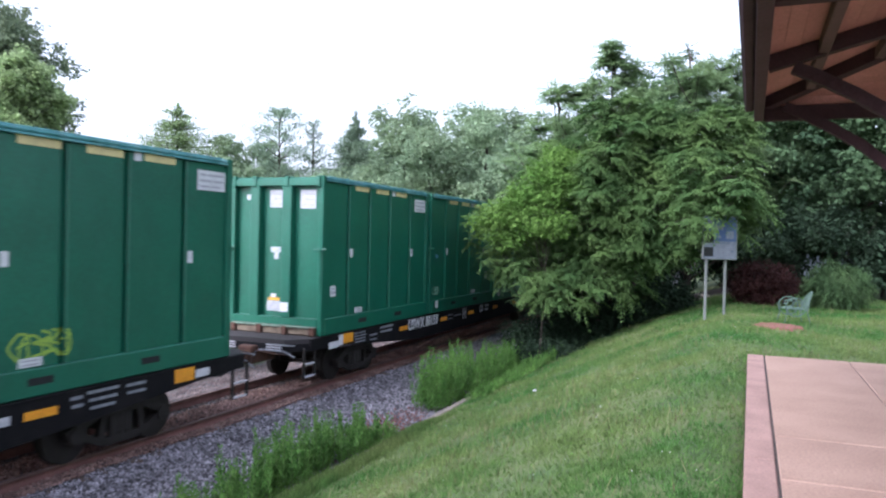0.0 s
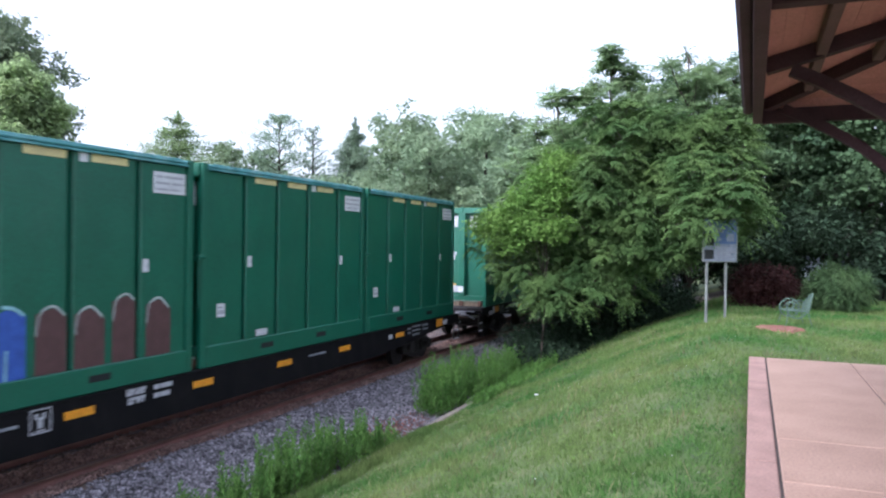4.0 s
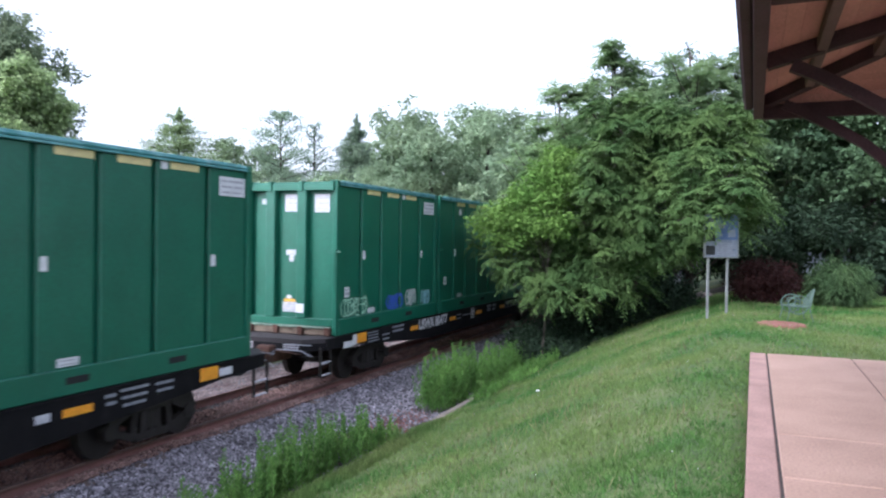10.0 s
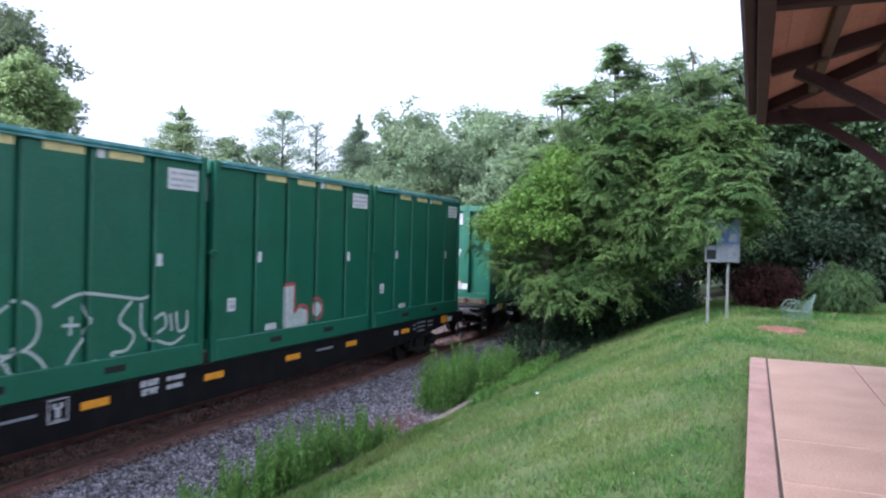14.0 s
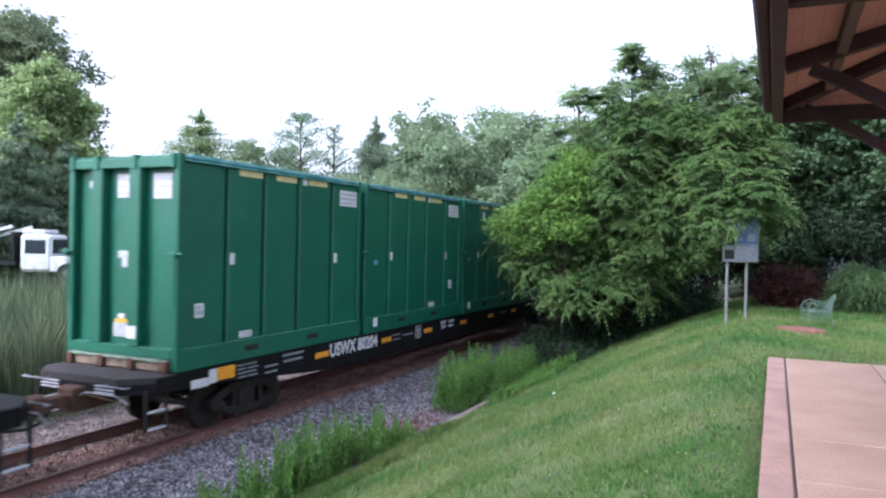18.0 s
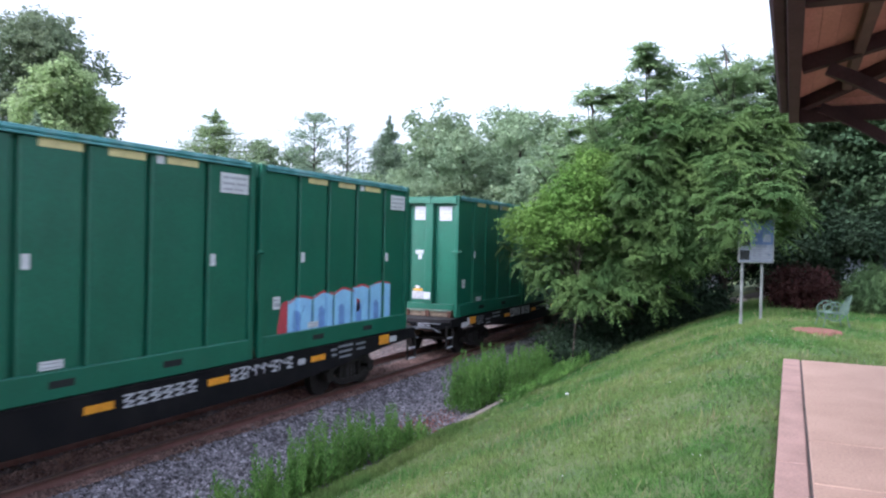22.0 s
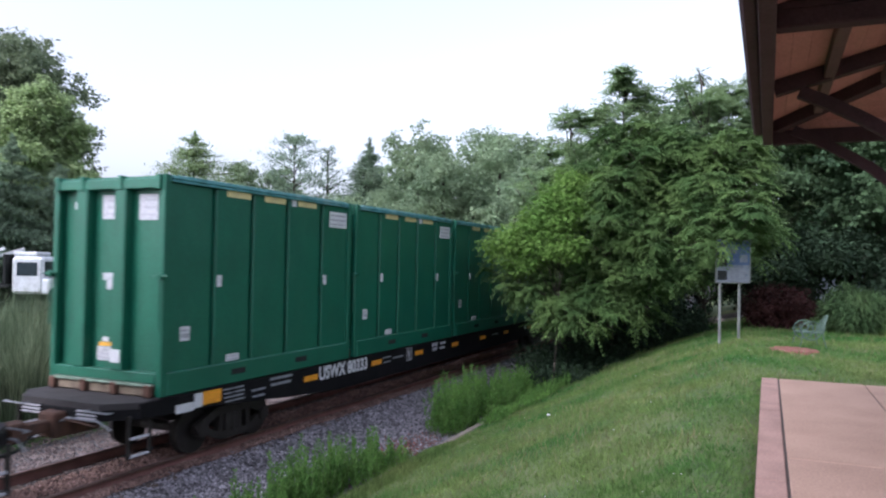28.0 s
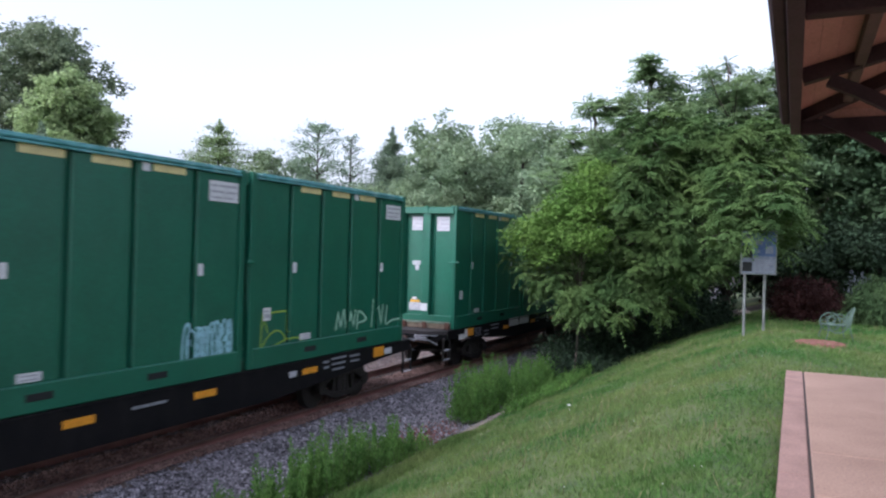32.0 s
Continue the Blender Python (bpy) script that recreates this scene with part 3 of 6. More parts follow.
def wood_tree(x, y, top, w, leaf, label, seed, low=0.2, n=15, clumps=230, leaves=26, length=0.26, width=0.13, spread=0.42, taper=0.0, shell=0.5):
    r = np.random.default_rng(seed)
    z0 = float(ground_z(x, y))
    h = top - z0
    return tree("tree", x, y, h, round_lobes(w, h, h * low, n, r, taper), leaf, clumps, leaves, length, width, spread, label, 0.10 + h * 0.013, seed, 0.35, shell, "tree", "background trees")


def pine_tree(x, y, top, w, leaf, label, seed, low=0.25, tiers=9, dense=1.0, gaps=0.25):
    """A conifer: whorls of boughs on a straight trunk, each bough a spray of needle tufts."""
    r = np.random.default_rng(seed)
    z0 = float(ground_z(x, y))
    h = top - z0
    t = empty("conifer", pose(x, y, z0), label, "conifer", "background trees")
    bm = bmesh.new()
    limb(bm, [Vector((0, 0, -0.2)), Vector((0.05, 0, h * 0.5)), Vector((0, 0.04, h * 0.95))], 0.1 + h * 0.012, 0.02)
    ps, al = [], []
    for k in range(tiers):
        u = k / (tiers - 1)
        z = h * (low + (0.96 - low) * u) + r.normal() * 0.12
        if gaps > 0.2:
            reach, lift = w / 2 * (0.55 + 0.45 * math.sin(math.pi * (0.15 + 0.75 * u))) * (1 - 0.45 * u ** 3), 0.18 + 0.55 * u
        else:
            reach, lift = w / 2 * (1 - u) ** 0.85 + 0.06, 0.45 * u - 0.28
        for j in range(6):
            if r.random() < gaps and u < 0.9:
                continue
            a = j * 1.05 + k * 0.6 + r.random() * 0.5
            rr = reach * (0.55 + 0.6 * r.random())
            root = Vector((0, 0, z + r.normal() * h * 0.015))
            tip = root + Vector((rr * math.cos(a), rr * math.sin(a), rr * lift + r.normal() * 0.1))
            limb(bm, [root, tip], 0.04, 0.012, 4)
            m = int(100 * dense * (0.05 + rr / max(w / 2, 0.1)))
            q = (0.45 if gaps > 0.2 else 0.1) + (0.62 if gaps > 0.2 else 0.92) * r.random(m)
            base = np.array(root)[None] * (1 - q[:, None]) + np.array(tip)[None] * q[:, None]
            fan = 0.05 + (0.2 if gaps > 0.2 else 0.14) * rr
            ps.append(base + r.normal(size=(m, 3)) * np.array([fan, fan, 0.06 + 0.05 * rr]))
            al.append(np.tile(np.array(tip - root), (m, 1)) / max(rr, 0.1) + r.normal(size=(m, 3)) * 0.7)
    p, a = np.concatenate(ps), np.concatenate(al)
    part("trunk", bm, "bark", t)
    v, f = leaf_quads(p, a, r.normal(size=p.shape) * 0.5 + np.array([0, 0, 1]), 0.30 * (0.6 + 0.8 * r.random(len(p))), 0.075)
    part_mesh("crown", mesh_np("crown", v, f), leaf, t)
    return t


def sprig_tree(x, y, top, w, leaf, label, seed, boughs=44, low=0.3, stem=0.5, leaflet=0.14):
    """An upright open tree: arching boughs that end in loose whorls of feathery leaves, with sky between them."""
    r = np.random.default_rng(seed)
    z0 = float(ground_z(x, y))
    h = top - z0
    t = empty("tree", pose(x, y, z0), label, "tree", "background trees")
    bm = bmesh.new()
    limb(bm, [Vector((0, 0, -0.2)), Vector((0.1, 0, h * 0.45)), Vector((0, 0.1, h * 0.93))], 0.16, 0.03)
    lobes = []
    for k in range(boughs):
        q, a = math.acos(1 - 1.25 * (k + 0.5) / boughs), k * 2.4 + r.random() * 0.8
        f = 0.55 + 0.55 * r.random() ** 0.7
        d = w / 2 * math.sin(q) * f
        b = Vector((d * math.cos(a), d * math.sin(a), h * low + h * (1 - low) * (0.15 + 0.85 * math.cos(q)) * (0.5 + 0.5 * f) + r.normal() * 0.15))
        a0 = Vector((0, 0, min(h * 0.9, max(0.5, b.z - d * 0.9 - 0.3))))
        mid = a0.lerp(b, 0.6) - Vector((0, 0, 0.12 * d))
        limb(bm, [a0, mid, b], 0.035, 0.012, 5)
        s = 0.20 + 0.16 * r.random()
        for q in (1.0, 0.72, 0.45):
            p = mid.lerp(b, q) if q > 0.7 else a0.lerp(mid, 0.9)
            lobes.append((*p, s * (1.6 - 0.5 * q), s * (1.6 - 0.5 * q), s * 0.75))
    part("trunk", bm, "bark", t, smooth=True)
    rosette_crown(t, lobes, leaf, boughs * 9, r, 7, stem, leaflet, 0.55, 0.2, 0.7, 0.016)
    return t


def frond_mesh(name, c, lean, r, stem, leaflet, droop, pairs):
    """Feathery fronds from their roots c along lean, bending down, with leaflets in pairs."""
    count = len(c)
    lean = lean / (np.linalg.norm(lean, axis=1, keepdims=True) + 1e-9)
    side = np.cross(lean, np.array([0, 0, 1.0]))
    side /= np.linalg.norm(side, axis=1, keepdims=True) + 1e-9
    vs = []
    for j in range(pairs):
        s = (j + 0.7) / pairs
        pos = c + lean * (stem * s)[:, None] - np.array([0, 0, 1.0]) * (stem * 0.45 * droop * s * s)[:, None]
        fwd = lean - np.array([0, 0, 1.0]) * (1.5 * droop * s)
        for sg in (-1, 1):
            along = side * sg + fwd * 0.45 + np.array([0, 0, -0.35 * droop]) + r.normal(size=c.shape) * 0.16
            ln = leaflet * (1.15 - 0.5 * abs(s - 0.45)) * (0.8 + 0.4 * r.random(count))
            v, _ = leaf_quads(pos + along / np.linalg.norm(along, axis=1, keepdims=True) * (ln / 2)[:, None], along, np.array([0, 0, 1.0]) + lean * 0.3 + r.normal(size=c.shape) * 0.2, ln, ln * 0.42)
            vs.append(v)
    v = np.concatenate(vs)
    return mesh_np(name, v, np.arange(len(v)).reshape(-1, 4))


def twig_mesh(name, a, b, r0, r1):
    """Thin three-sided twigs from points a to points b."""
    d = b - a
    d = d / (np.linalg.norm(d, axis=1, keepdims=True) + 1e-9)
    u = np.cross(d, np.array([0.3, 0.9, 0.2]))
    u /= np.linalg.norm(u, axis=1, keepdims=True) + 1e-9
    w = np.cross(d, u)
    vs = [p + (u * math.cos(q) + w * math.sin(q)) * rr for p, rr in ((a, r0), (b, r1)) for q in (0, 2.094, 4.189)]
    v = np.stack(vs, 1).reshape(-1, 3)
    f = (np.arange(len(a))[:, None, None] * 6 + np.array([[0, 1, 4, 3], [1, 2, 5, 4], [2, 0, 3, 5]])[None]).reshape(-1, 4)
    return mesh_np(name, v, f)


def rosette_crown(t, lobes, leaf, count, r, fronds=8, stem=0.38, leaflet=0.10, droop=0.8, shell=0.7, up=0.75, twig=0.012):
    """Whorls of drooping fronds at the ends of twigs, on the outsides of lobes, mostly on their upper halves."""
    c, out = crown_points(lobes, count, r, shell)
    mid = np.array([l[:3] for l in lobes])
    rad = np.array([l[3:] for l in lobes])
    near = np.argmin((((c[:, None] - mid[None]) / rad[None]) ** 2).sum(2), 1)
    flip = (out[:, 2] < -0.1) & (r.random(count) < up)
    c[flip, 2] += 2 * (mid[near][flip, 2] - c[flip, 2])
    out[flip, 2] *= -1
    root = mid[near] * 0.55 + c * 0.45
    root[:, 2] -= 0.25 * np.linalg.norm((c - mid[near])[:, :2], axis=1) + 0.05
    tagged(part_mesh("branching", twig_mesh("branching", root, c, twig, 0.005), "bark", t), kind="stuff")
    axis = out * 0.55 + np.array([0, 0, 0.75]) + r.normal(size=c.shape) * 0.15
    axis /= np.linalg.norm(axis, axis=1, keepdims=True)
    e1 = np.cross(axis, np.array([0.9, 0.1, 0.3]))
    e1 /= np.linalg.norm(e1, axis=1, keepdims=True)
    e2 = np.cross(axis, e1)
    ps, ls = [], []
    first = r.random(count) * 6.28
    for k in range(fronds):
        a = first + 6.283 * k / fronds + r.normal(size=count) * 0.25
        lift = 0.05 + 0.75 * r.random(count) ** 1.5
        d = (e1 * np.cos(a)[:, None] + e2 * np.sin(a)[:, None]) + axis * lift[:, None] + out * 0.25
        ps.append(c - axis * (0.10 * r.random(count))[:, None])
        ls.append(d)
    p, l = np.concatenate(ps), np.concatenate(ls)
    st = stem * (0.65 + 0.7 * r.random(len(p)))
    part_mesh("crown", frond_mesh("crown", p, l, r, st, leaflet, droop, 8), leaf, t)


# the broad feathery tree beside the track
def main_tree():
    r = np.random.default_rng(31)
    x, y = 23.9, 4.15
    z0 = float(ground_z(x, y))
    t = empty("feathery_tree", pose(x, y, z0), "broad green tree with drooping feathery leaves reaching the ground", "tree")
    # it hangs low over the track's side and ends higher over the lawn
    ys = (-0.2, 0.4, 0.9, 1.5, 2.4, 3.1, 3.8, 4.4, 4.9, 5.9, 6.9, 7.5, 8.0)
    lows = (2.1, 1.6, 1.4, 1.3, 0.8, 0.2, -0.2, -0.4, -0.5, -0.45, 0.05, 0.9, 2.0)
    tops = (3.6, 4.9, 5.7, 5.5, 5.75, 5.5, 6.25, 5.8, 5.1, 4.6, 3.4, 2.9, 2.6)
    lobes, tries = [], 0
    while len(lobes) < 84 and tries < 4000:
        tries += 1
        s = 0.42 + 0.30 * r.random()
        ly = 0.25 + 7.3 * r.random()
        lo, hi = np.interp(ly, ys, lows) + 0.7 * s, np.interp(ly, ys, tops) - 0.9 * s
        if hi < lo:
            continue
        lz = lo + (hi - lo) * r.random()
        if any(abs(ly - q[6]) < 0.55 and abs(lz - q[7]) < 0.42 for q in lobes):
            continue
        bulge = math.sqrt(max(0.0, 1 - ((ly - 4.0) / 4.4) ** 2 - ((lz - 2.4) / 5.0) ** 2))
        lx = 22.4 - 1.9 * bulge + 0.9 * r.random() + (1.3 if ly > 4.5 and lz > 1.2 else 0.0)
        k = lx / 22.0
        lobes.append((lx - x, ly * k - y, 1.55 + (lz - 1.55) * k - z0, s * 1.15, s * 1.15, s * 0.80, ly, lz))
    lobes = [q[:6] for q in lobes]
    # a forward bough that hangs over the notice board
    for px, py, pz, s in ((19.6, 1.5, 2.75, 0.55), (18.9, 1.0, 2.65, 0.5), (18.5, 0.45, 2.75, 0.45), (18.5, 0.85, 2.35, 0.36), (18.9, 0.2, 2.4, 0.36), (19.0, 0.5, 3.2, 0.5), (19.4, 1.2, 3.5, 0.55), (18.7, 1.5, 2.2, 0.38)):
        lobes.append((px - x, py - y, pz - z0, s * 1.15, s * 1.15, s * 0.8))
    bm = bmesh.new()
    forks = []
    for bx_, by_, tx, ty, h in ((0, 0, -0.6, -0.5, 6.2), (0.3, 0.4, -0.2, 1.2, 5.6), (-0.35, -0.45, -0.7, -1.9, 5.2), (-0.25, 0.9, -0.9, 2.4, 4.3), (-0.6, 0.2, -1.2, 0.4, 4.6)):
        pts = [Vector((bx_, by_, -0.25)), Vector((bx_ + tx * 0.15, by_ + ty * 0.2, h * 0.35)), Vector((bx_ + tx * 0.5, by_ + ty * 0.6, h * 0.7)), Vector((bx_ + tx, by_ + ty, h))]
        limb(bm, pts, 0.075, 0.02, 8)
        forks.append(pts)
    for lx, ly, lz, *rr in lobes:
        b = Vector((lx, ly, lz))
        near = min((pts[1].lerp(pts[3], q / 6) for pts in forks for q in range(7)), key=lambda p: (p - b).length + 2.0 * max(0.0, p.z - b.z + 0.2))
        limb(bm, [near, near.lerp(b, 0.55) + Vector((0, 0, 0.12)), b], 0.03, 0.01, 5)
    part("trunk", bm, "bark", t, smooth=True)
    rosette_crown(t, lobes, "sumac", 1250, r, 8, 0.44, 0.11, 1.05, 0.5, 0.6)
    return t


def sapling(name, x, y, lobes, leaf, count, label, seed, stem=0.34, leaflet=0.09, trunk_r=0.03):
    """A small slender tree with whorls of fronds."""
    r = np.random.default_rng(seed)
    t = empty(name, pose(x, y, float(ground_z(x, y))), label, "tree")
    bm = bmesh.new()
    top = max(l[2] for l in lobes)
    limb(bm, [Vector((0, 0, -0.15)), Vector((0.03, -0.04, top * 0.5)), Vector((0.0, 0.02, top))], trunk_r, trunk_r * 0.4, 7)
    for lx, ly, lz, *rr in lobes:
        limb(bm, [Vector((0, 0, max(0.3, lz * 0.7))), Vector((lx * 0.6, ly * 0.6, lz * 0.92)), Vector((lx, ly, lz))], trunk_r * 0.5, 0.006, 5)
    part("trunk", bm, "bark", t, smooth=True)
    rosette_crown(t, lobes, leaf, count, r, 7, stem, leaflet, 0.8, 0.4, 0.8)
    return t


main_tree()
tree("maple_sapling", 21.0, 5.65, 5.9, [(1.05 * a, 1.05 * b, 1.04 * c, d, d * 1.05, d * 0.65) for a, b, c, d in ((0.1, -0.55, 5.75, 0.48), (0, 0.0, 5.35, 0.5), (-0.2, -0.75, 5.0, 0.5), (-0.2, 0.5, 4.75, 0.5), (-0.3, -0.2, 4.55, 0.5), (-0.3, 1.0, 4.2, 0.5), (-0.5, 0.2, 3.95, 0.55), (-0.4, 1.55, 3.9, 0.42), (-0.6, -0.6, 3.9, 0.48), (-0.3, 0.8, 3.5, 0.46))], "lime", 380, 22, 0.105, 0.085, 0.19,
     "young bright green maple among the trackside foliage", 0.03, 5, 0.3)
sapling("sumac_sapling", 23.6, 3.72, [(-0.5, 0.1, 1.25, 0.35, 0.4, 0.16), (-0.3, -0.5, 1.2, 0.35, 0.4, 0.15), (-0.6, -0.9, 1.1, 0.3, 0.35, 0.14), (0.1, 0.5, 1.35, 0.35, 0.4, 0.16)], "sumac", 26, "small feathery sumac at the foot of the broad tree", 77)
# low bushes under the tree, painted dark as if in its shade
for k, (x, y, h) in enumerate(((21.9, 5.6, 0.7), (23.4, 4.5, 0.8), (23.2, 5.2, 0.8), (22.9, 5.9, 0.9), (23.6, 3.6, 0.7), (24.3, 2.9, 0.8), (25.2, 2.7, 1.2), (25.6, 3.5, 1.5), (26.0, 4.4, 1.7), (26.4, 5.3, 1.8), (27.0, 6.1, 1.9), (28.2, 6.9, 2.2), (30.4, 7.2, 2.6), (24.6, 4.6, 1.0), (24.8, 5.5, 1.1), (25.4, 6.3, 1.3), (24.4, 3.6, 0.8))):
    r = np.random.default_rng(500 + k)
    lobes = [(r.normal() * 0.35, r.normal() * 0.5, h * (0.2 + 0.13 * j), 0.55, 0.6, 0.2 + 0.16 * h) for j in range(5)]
    tree("trackside_bush", x, y, h, lobes, "undergrowth", 190, 18, 0.12, 0.065, 0.2, "low bush beside the track, leaves coloured dark for the tree's shade", 0.03, 500 + k, 0.5, category="shrub", group="trackside bushes")

# most trees behind the train have haze painted into their leaf colour
WOODS = [
    (38.6, 53.0, 18.6, 14.6, "purple_wood", "tall dark broadleaf tree beyond the track"),
    (33.8, 43.4, 13.0, 8.6, "wood_light", "light green maple in front of a darker tree"),
    (46.8, 37.6, 9.5, 5.4, "wood_hazed", "low round tree beyond the track"),
    (50.0, 36.0, 9.2, 5.0, "wood_hazed", "low light green tree beyond the track"),
    (40.0, 19.2, 9.9, 6.6, "wood_hazed", "tall uneven grey-green tree behind the train"),
    (36.0, 15.8, 7.6, 6.0, "wood_hazed", "round grey-green tree behind the train"),
    (39.0, 13.5, 9.4, 6.6, "wood_hazed", "broad grey-green tree behind the train"),
    (33.0, 19.6, 5.0, 5.0, "wood_hazed", "round tree close behind the train"),
    (46.0, 23.6, 6.6, 6.6, "wood_hazed", "wide tree behind the train"),
    (33.0, 10.0, 7.6, 5.4, "wood_hazed", "grey-green tree near the line"),
    (31.4, -2.8, 10.6, 7.6, "wood_dark", "tall dark green tree behind the garden"),
    (31.5, -7.5, 12.4, 8.0, "wood_dark", "tall dark green tree behind the garden"),
    (28.0, -12.5, 12.0, 8.0, "wood_dark", "tall dark green tree behind the garden"),
    (36.0, 3.8, 10.0, 7.0, "wood_dark", "deep green tree in the wood"),
    (42.0, -4.0, 13.0, 8.5, "wood_dark", "deep green tree in the wood"),
    (44.0, 6.0, 10.0, 8.0, "wood_dark", "deep green tree in the wood"),
    (26.0, 20.5, 4.6, 4.6, "wood_hazed", "rounded shrubby tree beyond the track"),
    (15.0, 36.0, 10.0, 7.0, "wood_hazed", "broadleaf tree beyond the track"),
    (35.0, -12.0, 12.5, 9.0, "wood_dark", "deep green tree in the wood"),
    (34.5, -1.0, 9.0, 7.0, "wood_dark", "deep green tree in the wood"),
    (27.5, 5.2, 6.4, 5.0, "wood_dark", "dark lower tree behind the feathery one"),
    (47.0, 17.2, 10.6, 7.0, "wood_hazed", "tall grey-green tree behind the train"),
    (47.5, 21.0, 10.4, 6.4, "wood_hazed", "tall grey-green tree behind the train"),
    (56.0, 30.0, 9.0, 8.0, "wood_hazed", "far tree over the train, leaves coloured pale for haze"),
    (60.0, 20.0, 10.0, 9.0, "wood_hazed", "far tree over the train, leaves coloured pale for haze"),
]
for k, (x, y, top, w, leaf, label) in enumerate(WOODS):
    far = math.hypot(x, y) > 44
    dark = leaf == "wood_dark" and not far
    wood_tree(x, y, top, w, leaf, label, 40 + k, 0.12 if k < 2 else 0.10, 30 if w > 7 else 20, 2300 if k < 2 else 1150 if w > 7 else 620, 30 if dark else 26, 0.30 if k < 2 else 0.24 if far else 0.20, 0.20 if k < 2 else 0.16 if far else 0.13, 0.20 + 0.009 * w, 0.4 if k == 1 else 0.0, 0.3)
sprig_tree(26.0, 4.5, 8.2, 4.2, "walnut", "upright feathery tree rising behind the broad one", 91)
sprig_tree(26.6, 6.5, 7.45, 4.4, "walnut", "loose dark-boughed tree behind the broad one", 92)
sprig_tree(29.0, 2.2, 9.3, 4.8, "walnut", "tall feathery tree behind the notice board", 93)
sprig_tree(30.5, 0.6, 9.1, 5.0, "walnut", "tall feathery tree behind the notice board", 94)
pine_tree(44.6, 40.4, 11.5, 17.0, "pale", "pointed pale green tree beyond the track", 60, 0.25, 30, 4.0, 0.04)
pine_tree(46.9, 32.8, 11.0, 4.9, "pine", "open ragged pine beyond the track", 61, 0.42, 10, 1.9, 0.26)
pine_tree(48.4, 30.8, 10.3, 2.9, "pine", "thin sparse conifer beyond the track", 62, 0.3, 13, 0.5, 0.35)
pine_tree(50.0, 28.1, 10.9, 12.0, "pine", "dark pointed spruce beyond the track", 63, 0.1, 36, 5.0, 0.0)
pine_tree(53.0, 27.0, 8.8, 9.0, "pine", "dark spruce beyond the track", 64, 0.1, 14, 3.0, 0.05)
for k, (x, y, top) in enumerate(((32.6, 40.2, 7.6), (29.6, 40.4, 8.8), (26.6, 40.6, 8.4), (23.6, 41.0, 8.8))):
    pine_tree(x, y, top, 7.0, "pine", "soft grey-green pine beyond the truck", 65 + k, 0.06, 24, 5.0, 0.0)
# understory at the edge of the wood, its shade put into the leaf colour
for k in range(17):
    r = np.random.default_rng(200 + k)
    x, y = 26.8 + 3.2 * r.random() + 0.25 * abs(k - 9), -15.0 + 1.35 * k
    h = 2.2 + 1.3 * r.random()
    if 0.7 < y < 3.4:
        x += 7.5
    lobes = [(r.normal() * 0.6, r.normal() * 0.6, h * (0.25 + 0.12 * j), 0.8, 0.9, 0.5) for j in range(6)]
    tree("understory_bush", x, y, h, lobes, "undergrowth", 190, 24, 0.17, 0.10, 0.26, "leafy bush at the edge of the wood, coloured dark for shade", 0.05, 200 + k, 0.4, 0.3, "shrub", "understory bushes", 5)


def far_woods():
    """The wood that closes the view all round."""
    r = np.random.default_rng(90)
    a = r.random(2600) * 2 * math.pi
    d = 62 + 26 * r.random(2600)
    keep = ~((np.abs(np.sin(a) * d - TRACK_Y) < 7))
    a, d = a[keep], d[keep]
    x, y = np.cos(a) * d, np.sin(a) * d
    top = 5.5 + 2.2 * np.sin(a * 7) + 1.2 * np.sin(a * 17 + 1)
    z = ground_z(x, y) + top * r.random(len(a)) ** 0.8
    n = 34
    c = np.repeat(np.stack([x, y, z], 1), n, 0)
    c = c + r.normal(size=c.shape) * np.array([1.0, 1.0, 0.6])
    v, f = leaf_quads(c, r.normal(size=c.shape), r.normal(size=c.shape) + np.array([0, 0, 0.6]), 0.6 * (0.6 + 0.8 * r.random(len(c))), 0.42)
    ob = part_mesh("far_woods", mesh_np("far_woods", v, f), "wood_hazed")
    tagged(ob, "distant mixed woodland closing the horizon all round", "woods", kind="stuff")


far_woods()


# ---- grasses and weeds ----
def lawn_blades():
    r = np.random.default_rng(3)
    n = 640000
    x = 4.2 + 24 * r.random(n) ** 1.7
    y = -5.0 + 11.1 * r.random(n)
    clump = np.sin(x * 2.1 + 1.7 * np.sin(y * 1.3)) * np.sin(y * 2.7 + 1.3 * np.sin(x * 0.9))
    tuft = np.sin(x * 9.3 + 2.1 * np.sin(y * 5.1)) * np.sin(y * 11.0 + 1.9 * np.sin(x * 6.2))
    keep = (((y > 0.06) | (x > 11.78)) & (y < 6.08)) & (r.random(n) < 0.62 + 0.2 * clump + 0.3 * tuft)
    x, y, clump, tuft = x[keep], y[keep], clump[keep], tuft[keep]
    n = len(x)
    z = ground_z(x, y)
    h = (0.020 + 0.030 * r.random(n) ** 1.5 + 0.014 * np.clip(clump, 0, 1) + 0.018 * np.clip(tuft, 0, 1)) * (1 + 0.012 * x)
    tall = r.random(n) < 0.006
    h[tall] *= 2.6
    a = r.random(n) * 6.283
    w = (0.0026 + 0.00026 * x) * (0.7 + 0.6 * r.random(n))
    lx, ly = r.normal(size=n) * 0.7 * h, r.normal(size=n) * 0.7 * h
    p0 = np.stack([x - np.cos(a) * w, y - np.sin(a) * w, z - 0.01], 1)
    p1 = np.stack([x + np.cos(a) * w, y + np.sin(a) * w, z - 0.01], 1)
    p2 = np.stack([x + lx, y + ly, z + h], 1)
    v = np.stack([p0, p1, p2], 1).reshape(-1, 3)
